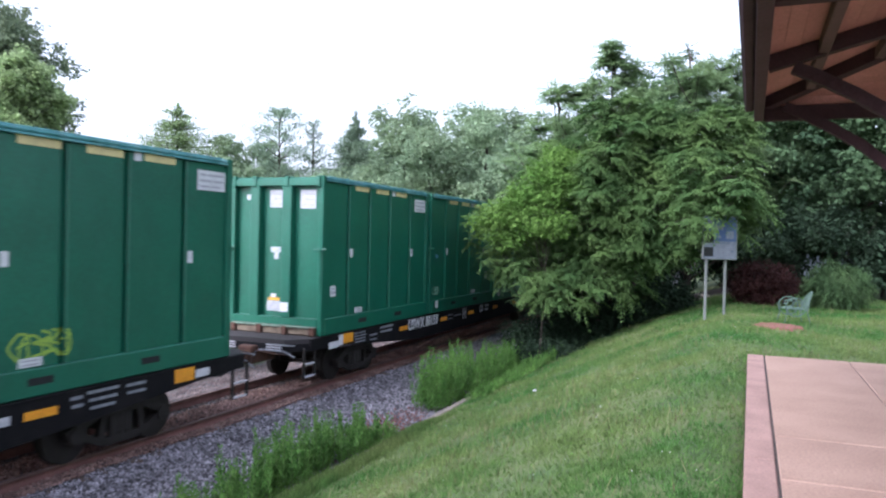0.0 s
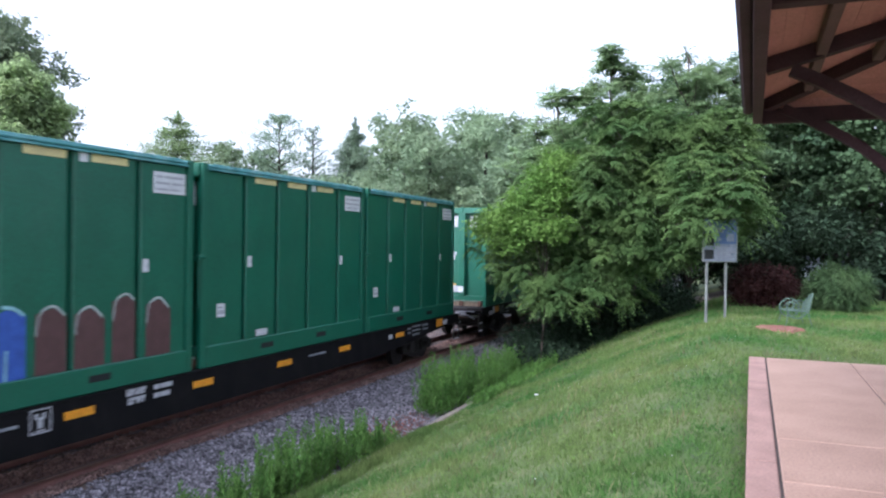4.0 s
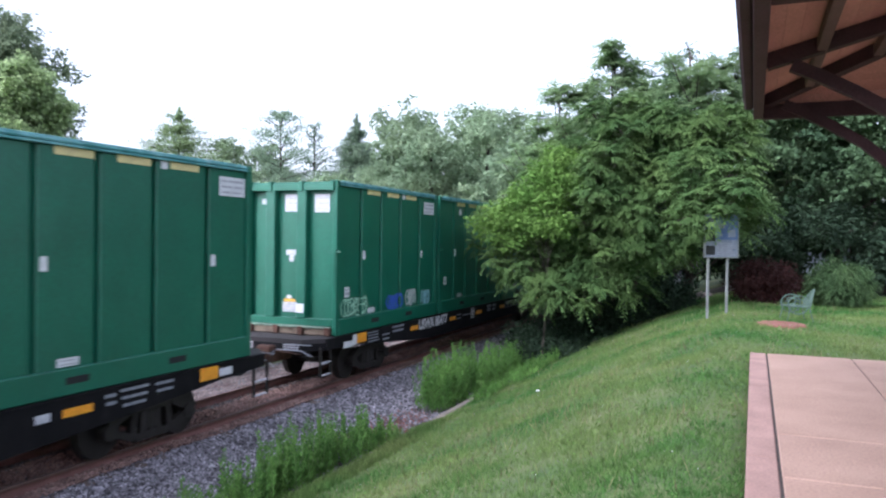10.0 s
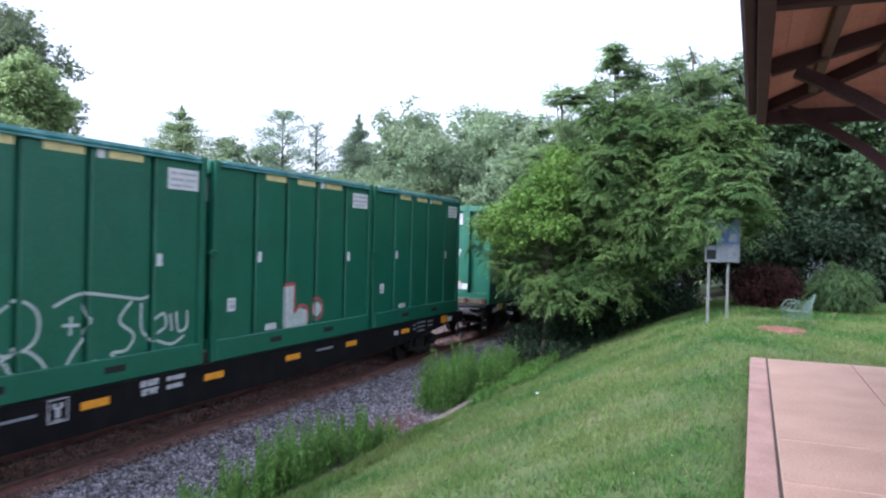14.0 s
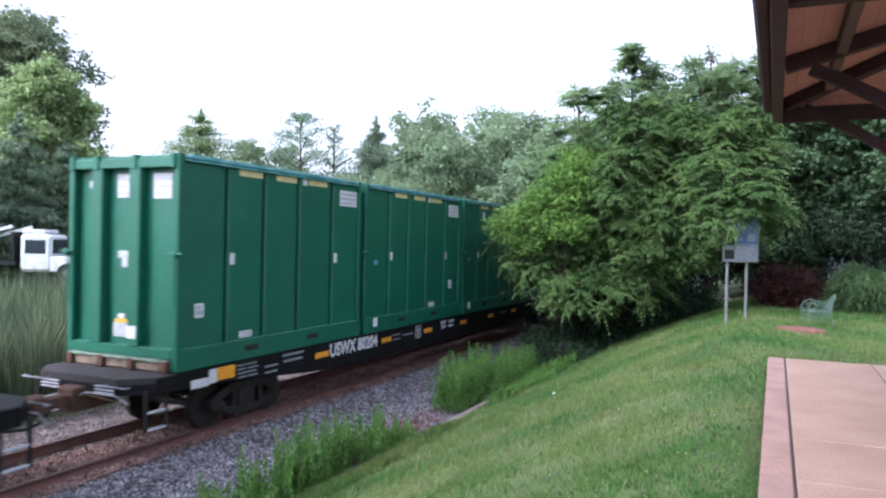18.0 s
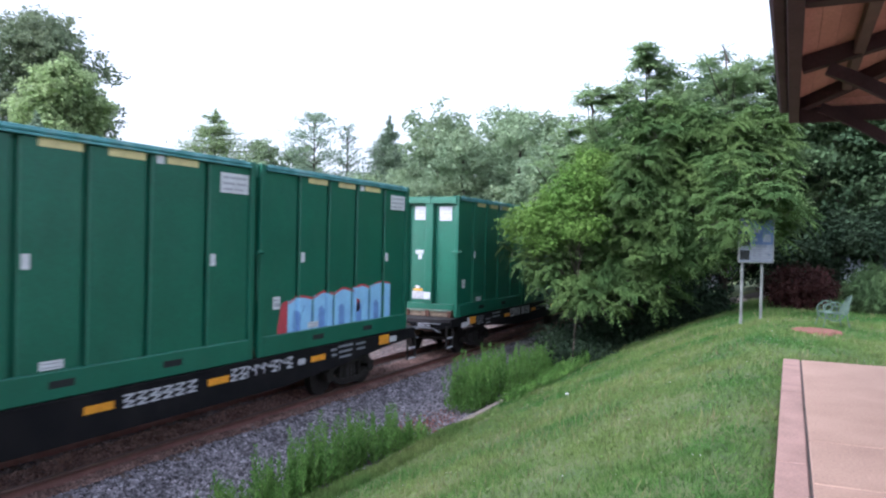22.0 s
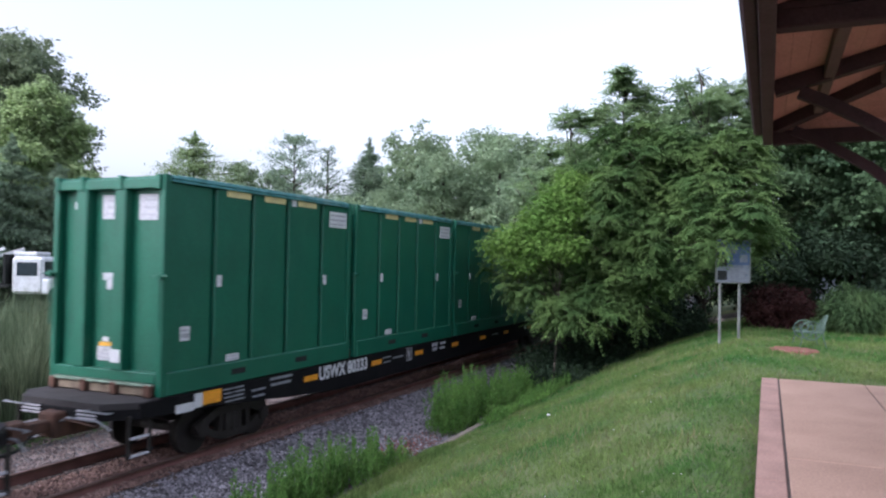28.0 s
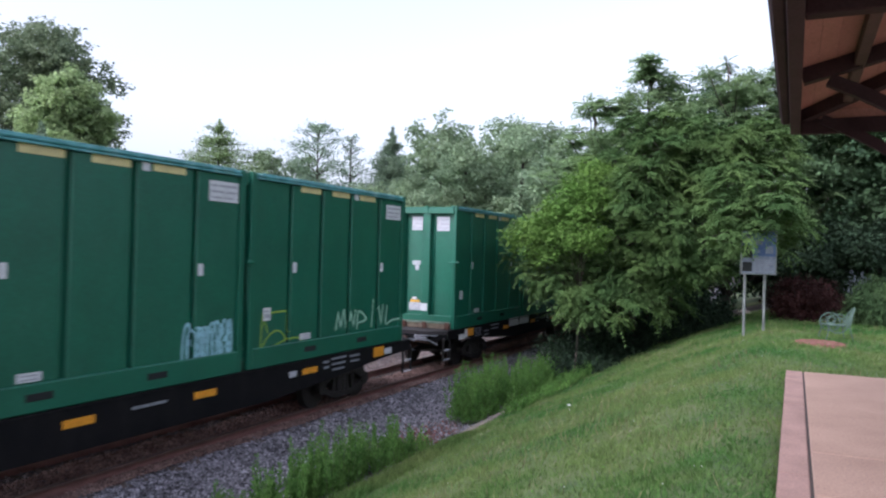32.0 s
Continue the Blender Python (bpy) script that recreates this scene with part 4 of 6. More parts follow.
    ob = part_mesh("lawn_grass", mesh_np("lawn_grass", v, np.arange(len(v)).reshape(-1, 3)), "blade")
    tagged(ob, "short uneven green lawn grass with dry patches", "grass", kind="stuff")
    # rank grass that has grown over the timbers
    m = 19000
    x, y = 4.8 + 9.6 * r.random(m), 5.55 + 0.56 * r.random(m) ** 0.7
    h = (0.07 + 0.15 * r.random(m) ** 1.5) * np.clip((15.0 - x) / 2.0, 0.25, 1)
    c = np.stack([x, y, ground_z(x, y) + h * 0.42], 1)
    v, f = leaf_quads(c, r.normal(size=c.shape) * 0.4 + np.array([0, 0, 1.0]), r.normal(size=c.shape), h, 0.009)
    ob = part_mesh("rank_grass", mesh_np("rank_grass", v, f), "blade")
    tagged(ob, "longer green grass grown over the edging timbers", "grass", kind="stuff")
    # straw-coloured seed stems, thickest on the dry patch half way down the slope
    m = 9000
    x, y = 5 + 19 * r.random(m) ** 1.3, -4 + 10 * r.random(m)
    dryness = 0.25 + np.exp(-((x - 10.5) / 2.6) ** 2 - ((y - 3.0) / 1.3) ** 2) + 0.25 * np.sin(x * 1.9) * np.sin(y * 2.3)
    keep = ((y > 0.06) | (x > 11.78)) & (y < 6.05) & (r.random(m) < dryness)
    x, y = x[keep], y[keep]
    c = np.stack([x, y, ground_z(x, y) + 0.055], 1)
    v, f = leaf_quads(c, r.normal(size=c.shape) * 0.35 + np.array([0, 0, 1.0]), r.normal(size=c.shape), 0.11 + 0.07 * r.random(len(c)), 0.006 + 0.0006 * x)
    ob = part_mesh("dry_grass", mesh_np("dry_grass", v, f), "dry")
    tagged(ob, "straw-coloured dry grass stems in the lawn", "grass", kind="stuff")
    # clover leaves and broad weeds in the lawn
    m = 26000
    x = 4.5 + 20 * r.random(m) ** 1.5
    y = -4.0 + 10.0 * r.random(m)
    patch = np.sin(x * 1.1 + 2.0) * np.sin(y * 1.9 + x * 0.4) + 0.4 * r.normal(size=m)
    keep = ((y > 0.1) | (x > 11.85)) & (patch > 0.35)
    x, y = x[keep], y[keep]
    c = np.stack([x, y, ground_z(x, y) + 0.03 + 0.05 * r.random(len(x))], 1)
    v, f = leaf_quads(c, r.normal(size=c.shape) * np.array([1, 1, 0.25]), r.normal(size=c.shape) * 0.35 + np.array([0, 0, 1]), 0.018 + 0.018 * r.random(len(c)), 0.016)
    ob = part_mesh("clover", mesh_np("clover", v, f), "weed")
    tagged(ob, "patches of broad clover leaves in the lawn", "clover", kind="stuff")
    x = 5 + 16 * r.random(190) ** 1.1
    y = -3 + 8.8 * r.random(190)
    keep = (y > 0.1) | (x > 11.9)
    x, y = x[keep], y[keep]
    c = np.stack([x, y, ground_z(x, y) + 0.09], 1)
    v, f = leaf_quads(c, r.normal(size=c.shape), np.tile([0, 0, 1.0], (len(c), 1)), 0.014, 0.013)
    ob = part_mesh("clover_flowers", mesh_np("clover_flowers", v, f), "white")
    tagged(ob, "small white clover flowers dotted over the lawn", "flowers", kind="stuff")


lawn_blades()


def weed_clump(x0, x1, y0, y1, stalks, height, seed, leaf="weed"):
    """A stand of upright leafy stalks."""
    r = np.random.default_rng(seed)
    cx, cy = (x0 + x1) / 2, (y0 + y1) / 2
    z0 = float(ground_z(cx, cy))
    t = empty("weed_clump", pose(cx, cy, z0), "stand of tall green leafy weeds at the ballast's edge", "weeds", "trackside weeds")
    bm = bmesh.new()
    ps, al = [], []
    for _ in range(stalks):
        x, y = x0 + (x1 - x0) * r.random(), y0 + (y1 - y0) * r.random()
        edge = 1 - 0.3 * (abs(x - cx) / max((x1 - x0) / 2, 0.1)) ** 3
        h = height * (0.35 + 0.62 * r.random() + 0.22 * math.sin(x * 7.3 + seed) * math.sin(y * 9.1)) * edge
        b = Vector((x - cx, y - cy, float(ground_z(x, y)) - z0 - 0.02))
        tip = b + Vector((r.normal() * 0.09 * h, r.normal() * 0.09 * h, h))
        rod(bm, b, tip, 0.005, 0.002, 4)
        m = int(46 * h / 0.6)
        s = 0.12 + 0.88 * r.random(m) ** 0.8
        a = r.random(m) * 6.283
        ln = 0.10 * (1.25 - 0.75 * s)
        way = np.stack([np.cos(a), np.sin(a), 0.9 + 0.7 * r.random(m)], 1)
        ps.append((np.array(b)[None] * (1 - s[:, None]) + np.array(tip)[None] * s[:, None] + way * (ln * 0.45)[:, None], ln))
        al.append(way)
    tagged(part("stem_growth", bm, "stalk", t), kind="stuff")
    p, ln = np.concatenate([q[0] for q in ps]), np.concatenate([q[1] for q in ps])
    al = np.concatenate(al)
    v, f = leaf_quads(p, al, np.cross(al, r.normal(size=al.shape)) + np.array([0, 0, 0.7]), ln * 1.2, ln * 0.26)
    tagged(part_mesh("foliage", mesh_np("foliage", v, f), leaf, t), kind="stuff")


k = 0
for x0, x1, y0, y1, n, h in ((7.2, 8.4, 6.3, 6.9, 80, 0.80), (8.4, 9.4, 6.3, 6.95, 70, 0.95), (9.4, 10.2, 6.3, 7.0, 66, 1.10), (10.2, 10.7, 6.3, 6.9, 40, 1.12), (11.0, 12.0, 6.28, 7.0, 70, 0.98), (12.0, 12.8, 6.28, 6.95, 50, 0.88), (12.95, 13.3, 6.3, 6.7, 14, 0.45),
                             (15.6, 16.3, 6.4, 7.1, 66, 1.30), (16.3, 17.2, 6.35, 7.3, 90, 1.36), (17.2, 18.4, 6.3, 7.3, 100, 1.32), (18.4, 19.6, 6.2, 7.3, 96, 1.22), (19.6, 20.8, 6.2, 7.2, 90, 1.08), (20.8, 22.4, 6.2, 7.1, 100, 0.92), (22.4, 24.4, 6.2, 7.1, 100, 0.72), (16.2, 17.6, 5.5, 6.05, 60, 0.32), (17.6, 19.4, 5.3, 6.0, 70, 0.34), (19.4, 20.6, 5.2, 6.0, 70, 0.42), (20.6, 22.0, 5.1, 6.0, 80, 0.5)):
    weed_clump(x0, x1, y0, y1, n, h, 300 + k)
    k += 1


def tall_grass():
    r = np.random.default_rng(8)
    m = 560
    cx, cy = 6 + 32 * r.random(m), 14.6 + 7.5 * r.random(m) ** 1.2
    n = 70
    c = np.repeat(np.arange(m), n)
    size = 0.9 + 0.5 * r.random(m)
    ang = r.random(m * n) * 6.283
    h = size[c] * (1.3 + 0.9 * r.random(m * n))
    out = (0.15 + 0.55 * r.random(m * n)) * size[c]
    bx0, by0 = cx[c] + np.cos(ang) * 0.16, cy[c] + np.sin(ang) * 0.16
    z = ground_z(cx, cy)[c]
    d = np.stack([np.cos(ang), np.sin(ang), 0 * ang], 1)
    sd = np.stack([-np.sin(ang), np.cos(ang), 0 * ang], 1) * 0.008
    b = np.stack([bx0, by0, z], 1)
    mid = b + d * (out * 0.35)[:, None] + np.array([0, 0, 1.0]) * (h * 0.6)[:, None]
    tip = b + d * out[:, None] + np.array([0, 0, 1.0]) * (h * 0.92)[:, None]
    v = np.stack([b - sd, b + sd, mid + sd, mid - sd, tip], 1).reshape(-1, 3)
    i = np.arange(m * n)[:, None] * 5
    f = np.concatenate([i + np.array([[0, 1, 2]]), i + np.array([[0, 2, 3]]), i + np.array([[3, 2, 4]])])
    ob = part_mesh("tall_grass", mesh_np("tall_grass", v, f), "reed")
    tagged(ob, "tall arching grey-green grass on the bank beyond the track", "grass", kind="stuff")


tall_grass()


# ---- garden ----
def shrub(name, x, y, w, h, leaf, label, clumps, leaves, length, width, seed, droop):
    r = np.random.default_rng(seed)
    t = empty(name, pose(x, y, float(ground_z(x, y))), label, "shrub")
    lobes = [(math.cos(a) * w * 0.24, math.sin(a) * w * 0.24, h * (0.42 + 0.12 * math.sin(a * 3)), w * 0.27, w * 0.27, h * 0.42) for a in np.arange(6) * 1.05] + [(0, 0, h * 0.6, w * 0.3, w * 0.3, h * 0.4)]
    bm = bmesh.new()
    for a in np.arange(7) * 0.9:
        limb(bm, [Vector((0.1 * math.cos(a), 0.1 * math.sin(a), -0.05)), Vector((w * 0.15 * math.cos(a), w * 0.15 * math.sin(a), h * 0.4)), Vector((w * 0.33 * math.cos(a), w * 0.33 * math.sin(a), h * 0.72))], 0.03, 0.008, 5)
    part("branching_stem", bm, "bark", t)
    part_mesh("crown", crown_mesh("crown", lobes, clumps, leaves, length, width, 0.13, r, droop, 1.0, 0.55), leaf, t)


shrub("red_maple_shrub", 22.9, -0.28, 2.0, 1.35, "maroon", "low rounded maroon-leaved maple shrub on the lawn", 420, 22, 0.09, 0.04, 71, 0.8)
shrub("green_shrub", 22.9, -2.15, 1.7, 1.3, "bushgreen", "rounded arching green shrub on the lawn", 380, 22, 0.30, 0.022, 72, 0.8)

# mulch bed and iron garden ornament
bm = bmesh.new()
bmesh.ops.create_circle(bm, cap_ends=True, segments=28, radius=1.0)
r = np.random.default_rng(5)
for v in bm.verts:
    k = 0.85 + 0.3 * r.random()
    v.co = Vector((v.co.x * 0.62 * k, v.co.y * 0.46 * k, 0))
top = bmesh.ops.extrude_face_region(bm, geom=bm.faces[:])
for v in [e for e in top["geom"] if isinstance(e, bmesh.types.BMVert)]:
    v.co = v.co * 0.86 + Vector((0, 0, 0.06))
bmesh.ops.recalc_face_normals(bm, faces=bm.faces)
ob = part("mulch_bed", bm, "mulch")
ob.location = (16.6, -0.5, float(ground_z(16.6, -0.5)) - 0.01)
tagged(ob, "small bed of red mulch in the lawn", "flower bed")

# crumpled scrap of paper on the lawn
bm = bmesh.new()
bmesh.ops.create_icosphere(bm, subdivisions=2, radius=0.036)
r = np.random.default_rng(21)
for v in bm.verts:
    v.co = Vector((v.co.x * (1.2 + 0.6 * r.random()), v.co.y * (0.7 + 0.6 * r.random()), v.co.z * (0.25 + 0.3 * r.random())))
ob = part("paper_scrap", bm, "white")
ob.location = (14.0, 3.82, float(ground_z(14.0, 3.82)) + 0.05)
tagged(ob, "crumpled white paper scrap lying on the lawn", "litter")

# ---- notice board ----
board = empty("notice_board", pose(18.82, 0.73, 0), "two-legged information board with blue and white panel under the tree", "sign")
A, B = Vector((18.61, 1.10, 0)), Vector((19.10, 0.36, 0))
d = (B - A).normalized()
for k, zb in ((0.16, -0.25), (0.72, -0.2)):
    p = A.lerp(B, k) - Vector((18.82, 0.73, 0))
    part("post", rod(bmesh.new(), p + Vector((0.05, 0.03, zb)), p + Vector((0.05, 0.03, 2.2)), 0.033, None, 10), "galv", board)
turn = Matrix.Translation(A - Vector((18.82, 0.73, 0))) @ Matrix.Rotation(math.atan2(d.y, d.x), 4, "Z")
W_ = (B - A).length
part("panel", bx(0, -0.02, 1.23, W_, 0.02, 2.26, 0.005, turn), "signpale", board)
for a in ((0, 1.23, W_, 1.255), (0, 2.235, W_, 2.26), (0, 1.255, 0.025, 2.235), (W_ - 0.025, 1.255, W_, 2.235)):
    part("panel_frame", bx(a[0], -0.03, a[1], a[2], 0.03, a[3], 0.004, turn), "galv", board)
part("picture", bx(0.03, -0.024, 1.66, W_ - 0.03, -0.021, 2.23, 0, turn), "signblue", board, "blue map or photograph panel")
part("photo", bx(0.035, -0.028, 1.62, 0.27, -0.0215, 1.90, 0, turn), "dark", board, "dark small photograph")
part("photo", bx(0.035, -0.026, 1.30, 0.27, -0.021, 1.52, 0, turn), "dark", board, "dark small photograph")
for a in ((0.33, 1.93, 0.52, 2.03), (0.60, 1.72, 0.80, 1.90), (0.10, 2.02, 0.24, 2.16), (0.38, 1.74, 0.46, 1.80)):
    part("map_mark", bx(a[0], -0.027, a[1], a[2], -0.0235, a[3], 0, turn), "signpale", board)
for k in range(6):
    part("text_bar", bx(0.31, -0.026, 1.30 + k * 0.052, W_ - 0.06 - 0.05 * (k % 3), -0.021, 1.322 + k * 0.052, 0, turn), "ink", board)


# ---- iron garden chair ----
def garden_chair(m):
    c = empty("garden_chair", m, "pale green wrought-iron garden chair by the mulch bed", "chair")
    bm = bmesh.new()
    for k in range(9):
        rod(bm, (-0.26 + 0.065 * k, -0.24, 0.36), (-0.26 + 0.065 * k, 0.24, 0.34), 0.008)
    for a, b in (((-0.28, -0.25, 0.36), (0.28, -0.25, 0.36)), ((-0.28, 0.25, 0.34), (0.28, 0.25, 0.34)), ((-0.28, -0.25, 0.36), (-0.28, 0.25, 0.34)), ((0.28, -0.25, 0.36), (0.28, 0.25, 0.34))):
        rod(bm, a, b, 0.014)
    part("seat", bm, "verdigris", c)
    bm = bmesh.new()
    pts = [Vector((-0.26 + 0.052 * k, 0.26 + 0.16 * math.sin(math.pi * k / 10), 0.36 + 0.42 * math.sin(math.pi * k / 10) ** 0.6)) for k in range(11)]
    limb(bm, pts, 0.016, 0.016, 6)
    for k in range(1, 10):
        rod(bm, (-0.26 + 0.052 * k, 0.25, 0.36), pts[k], 0.008)
    part("backrest", bm, "verdigris", c)
    for x in (-0.29, 0.29):
        ring = [(x, -0.04 + 0.24 * math.cos(a), 0.40 + 0.23 * math.sin(a)) for a in np.linspace(0.05, 6.27, 19)]
        bm = bent_timber(ring, (1, 0, 0), 0.026, 0.026)
        loop_ = [(x, -0.02 + 0.11 * math.cos(a), 0.46 + 0.09 * math.sin(a)) for a in np.linspace(0.05, 6.27, 13)]
        scroll = part("scroll", bent_timber(loop_, (1, 0, 0), 0.02, 0.02), "verdigris", c)
        for a in np.arange(8) * 0.785:
            part("spoke", rod(bmesh.new(), (x, -0.02 + 0.1 * math.cos(a), 0.46 + 0.08 * math.sin(a)), (x, -0.04 + 0.23 * math.cos(a), 0.40 + 0.22 * math.sin(a)), 0.008, None, 5), "verdigris", scroll)
        part("armrest", bm, "verdigris", c)
        for y in (-0.23, 0.23):
            part("leg", limb_bm([Vector((x * 0.9, y, 0.35)), Vector((x * 1.02, y * 1.15, 0.16)), Vector((x * 1.1, y * 1.35, -0.02))], 0.015), "verdigris", c)
    return c


def limb_bm(pts, r0):
    bm = bmesh.new()
    limb(bm, pts, r0, r0 * 0.8, 6)
    return bm


garden_chair(pose(17.9, -0.85, float(ground_z(17.9, -0.85)) + 0.02, 0, 0, 195) @ Matrix.Scale(0.86, 4))

# ---- drive, boulder and stake by the wood ----
bm = bmesh.new()
for i in range(9):
    y = -0.2 + i * 0.75
    for x in (26.9 + 0.3 * math.sin(i), 33.0 + 0.3 * math.cos(i)):
        bm.verts.new((x, y, float(ground_z(x, y)) + 0.03))
bm.verts.ensure_lookup_table()
for i in range(8):
    bm.faces.new([bm.verts[2 * i], bm.verts[2 * i + 1], bm.verts[2 * i + 3], bm.verts[2 * i + 2]])
ext = bmesh.ops.extrude_face_region(bm, geom=bm.faces[:])
bmesh.ops.translate(bm, vec=(0, 0, -0.25), verts=[e for e in ext["geom"] if isinstance(e, bmesh.types.BMVert)])
bmesh.ops.recalc_face_normals(bm, faces=bm.faces)
tagged(part("drive", bm, "asphalt"), "worn grey-brown drive at the edge of the wood", "drive", kind="structure")
bm = bmesh.new()
bmesh.ops.create_icosphere(bm, subdivisions=2, radius=0.22)
r = np.random.default_rng(4)
for v in bm.verts:
    v.co *= 0.8 + 0.35 * r.random()
    v.co.z *= 0.6
ob = part("boulder", bm, "timber")
ob.location = (27.4, 1.52, float(ground_z(27.4, 1.52)) + 0.07)
tagged(ob, "pale rounded boulder beside the drive", "boulder")
ob = part("marker_stake", bx(-0.018, -0.018, -0.1, 0.018, 0.018, 0.52, 0.004), "timber")
ob.location = (26.2, 6.12, float(ground_z(26.2, 6.12)) + 0.05)
tagged(ob, "short pale marker stake under the tree", "stake")


# ---- vehicle and house seen beyond ----
def service_truck(m):
    t = empty("service_truck", m, "white service truck parked beyond the tall grass", "truck")
    bm = bx(0, -1.1, 0.55, 1.7, 1.1, 1.35, 0.08)
    part("bonnet", bm, "truck", t)
    bm = bmesh.new()
    box(bm, -1.5, -1.1, 0.55, 0.1, 1.1, 2.5, 0.15)
    part("cab", bm, "truck", t)
    part("windscreen", bx(0.095, -0.95, 1.5, 0.13, 0.95, 2.25, 0.02), "glass", t)
    for y in (-1.115, 1.115):
        part("side_window", bx(-1.2, y - 0.01, 1.5, -0.2, y + 0.01, 2.2, 0.008), "glass", t)
    part("roof_deflector", bx(-1.5, -0.9, 2.5, -0.3, 0.9, 2.75, 0.08), "truck", t)
    part("flat_bed", bx(-7.2, -1.2, 0.85, -1.6, 1.2, 1.05, 0.03), "dark", t)
    for y in (-1.15, 1.15):
        part("stake_side", beam(bmesh.new(), (-7.0, y, 1.3), (-1.8, y, 2.9), 0.10, 0.16), "truck", t, "white sloping boom rail")
    part("headboard", bx(-1.85, -1.2, 1.05, -1.7, 1.2, 2.6, 0.02), "dark", t)
    for x in (0.9, -3.0, -5.6):
        for y in (-1.05, 1.05):
            w = part("wheel", rod(bmesh.new(), (x, y - 0.14, 0.5), (x, y + 0.14, 0.5), 0.5, None, 20), "dark", t)
            part("hub", rod(bmesh.new(), (x, y - 0.16, 0.5), (x, y + 0.16, 0.5), 0.2, None, 12), "galv", w)


service_truck(pose(28.0, 35.0, -0.95, 0, 0, -60))


def house(m):
    h = empty("house", m, "pale blue-grey clapboard house behind the trees", "house")
    wall = part("wall", bx(-5, -4, -0.3, 5, 4, 3.2, 0.02), "siding", h)
    for k in range(14):
        part("clapboard", bx(-5.03, -4.02, 0.1 + 0.22 * k, -4.99, 4.02, 0.29 + 0.22 * k, 0.004), "siding", wall)
    for y in (-2.6, 0.0, 2.6):
        w = part("window", bx(-5.06, y - 0.5, 0.9, -5.02, y + 0.5, 2.3, 0.005), "glass", h)
        for a in ((y - 0.58, 0.82, y + 0.58, 0.9), (y - 0.58, 2.3, y + 0.58, 2.38), (y - 0.58, 0.9, y - 0.5, 2.3), (y + 0.5, 0.9, y + 0.58, 2.3)):
            part("window_frame", bx(-5.09, a[0], a[1], -5.03, a[2], a[3], 0.004), "white", w)
    bm = bmesh.new()
    for s in (-1, 1):
        beam(bm, (-5.4, s * 2.15, 4.1), (5.4, s * 2.15, 4.1), 5.2, 0.12)
    part("roof", bx(-5.4, -4.4, 3.2, 5.4, 4.4, 3.5, 0.05), "shingle", h)


house(pose(44.0, -7.0, -0.1, 0, 0, 12))


# ---- the train ----
SPEED, CAR, PITCH, LONG, WIDE = 11.256, 28.104, 6.288, 6.06, 2.60
NEAR_Y, BOT, TOP = 9.157, -0.70, 2.97
HIGH = TOP - BOT
RIBS = (1.27, 2.36, 3.52, 4.82)
DECK_Z = -0.76
GREEN_OBS = {}


def shared(name, key, make):
    """A mesh made once and used by all alike parts."""
    if key not in GREEN_OBS:
        me = bpy.data.meshes.new(name)
        bm = make()
        bm.to_mesh(me)
        bm.free()
        GREEN_OBS[key] = me
    return GREEN_OBS[key]


def piece(name, key, make, material, parent, at=(0, 0, 0), label=""):
    ob = part_mesh(name, shared(name, key, make), material, parent, label)
    ob.location = at
    return ob


def container(m):
    """Tall ribbed waste container: x from its front, y from its near side, z from its underside."""
    c = empty("waste_container", m, "tall dark green ribbed steel waste container on a flatcar", "container", "waste containers on the train")
    H = HIGH
    piece("body", "body", lambda: bx(0.15, 0.14, 0.16, LONG - 0.07, WIDE - 0.05, H - 0.06), "green", c)
    piece("roof", "roof", lambda: bx(0.02, 0.06, H - 0.07, LONG - 0.02, WIDE - 0.06, H - 0.03), "green", c)
    for y in (0.0, WIDE - 0.12):
        piece("corner_post", "cpost", lambda: bx(0, 0, -0.05, 0.14, 0.12, H, 0.012), "green", c, (0, y, 0))
        piece("corner_post", "cpost", None, "green", c, (LONG - 0.14, y, 0))
        piece("bottom_rail", "brail", lambda: bx(0.14, 0, -0.05, LONG - 0.14, 0.10, 0.34, 0.015), "green", c, (0, -0.012 if y == 0 else y + 0.03, 0))
        piece("tarp_rail", "trail", lambda: tarp_rail(H), "green_rim", c, (0, y if y == 0 else WIDE - 0.1, 0), "faded blue-green tarpaulin rail")
    edges = (0.05,) + RIBS + (LONG - 0.05,)
    for k in range(5):
        a, b = edges[k] + (0.052 if k else 0.09), edges[k + 1] - (0.052 if k < 4 else 0.09)
        piece("side_panel", "sp%d" % k, lambda: bx(a, 0.05, 0.30, b, 0.142, H - 0.11, 0.03), "green", c)
    # thin dark plates paint the shade inside the forklift slots
    for x in (1.76, 3.82):
        piece("lift_slot", "slot", lambda: bx(0, -0.016, 0.10, 0.42, 0.03, 0.22, 0.01), "dark", c, (x, 0, 0), "forklift slot, its inner shade painted as a dark plate")
    # labels of the near side
    for x, w in ((1.59, 0.68), (2.73, 0.69), (3.88, 0.75)):
        piece("yellow_label", "yl", lambda: bx(0, 0.040, 0, 0.7, 0.049, 0.125), "cream", c, (x, 0, H - 0.245), "faded yellow strip label")
    piece("white_tag", "wt0", lambda: bx(0, 0.040, 0, 0.15, 0.049, 0.16), "white", c, (3.66, 0, H - 0.26))
    pl = piece("placard", "plac", lambda: bx(0, 0.038, 0, 0.74, 0.049, 0.36), "white", c, (5.14, 0, H - 0.62), "white printed placard")
    piece("print", "plt", lambda: bars(((0.05, 0.20, 0.255, 0.30), (0.24, 0.68, 0.255, 0.30), (0.05, 0.36, 0.15, 0.19), (0.42, 0.68, 0.15, 0.19), (0.05, 0.30, 0.05, 0.085), (0.36, 0.6, 0.05, 0.085))), "print", pl)
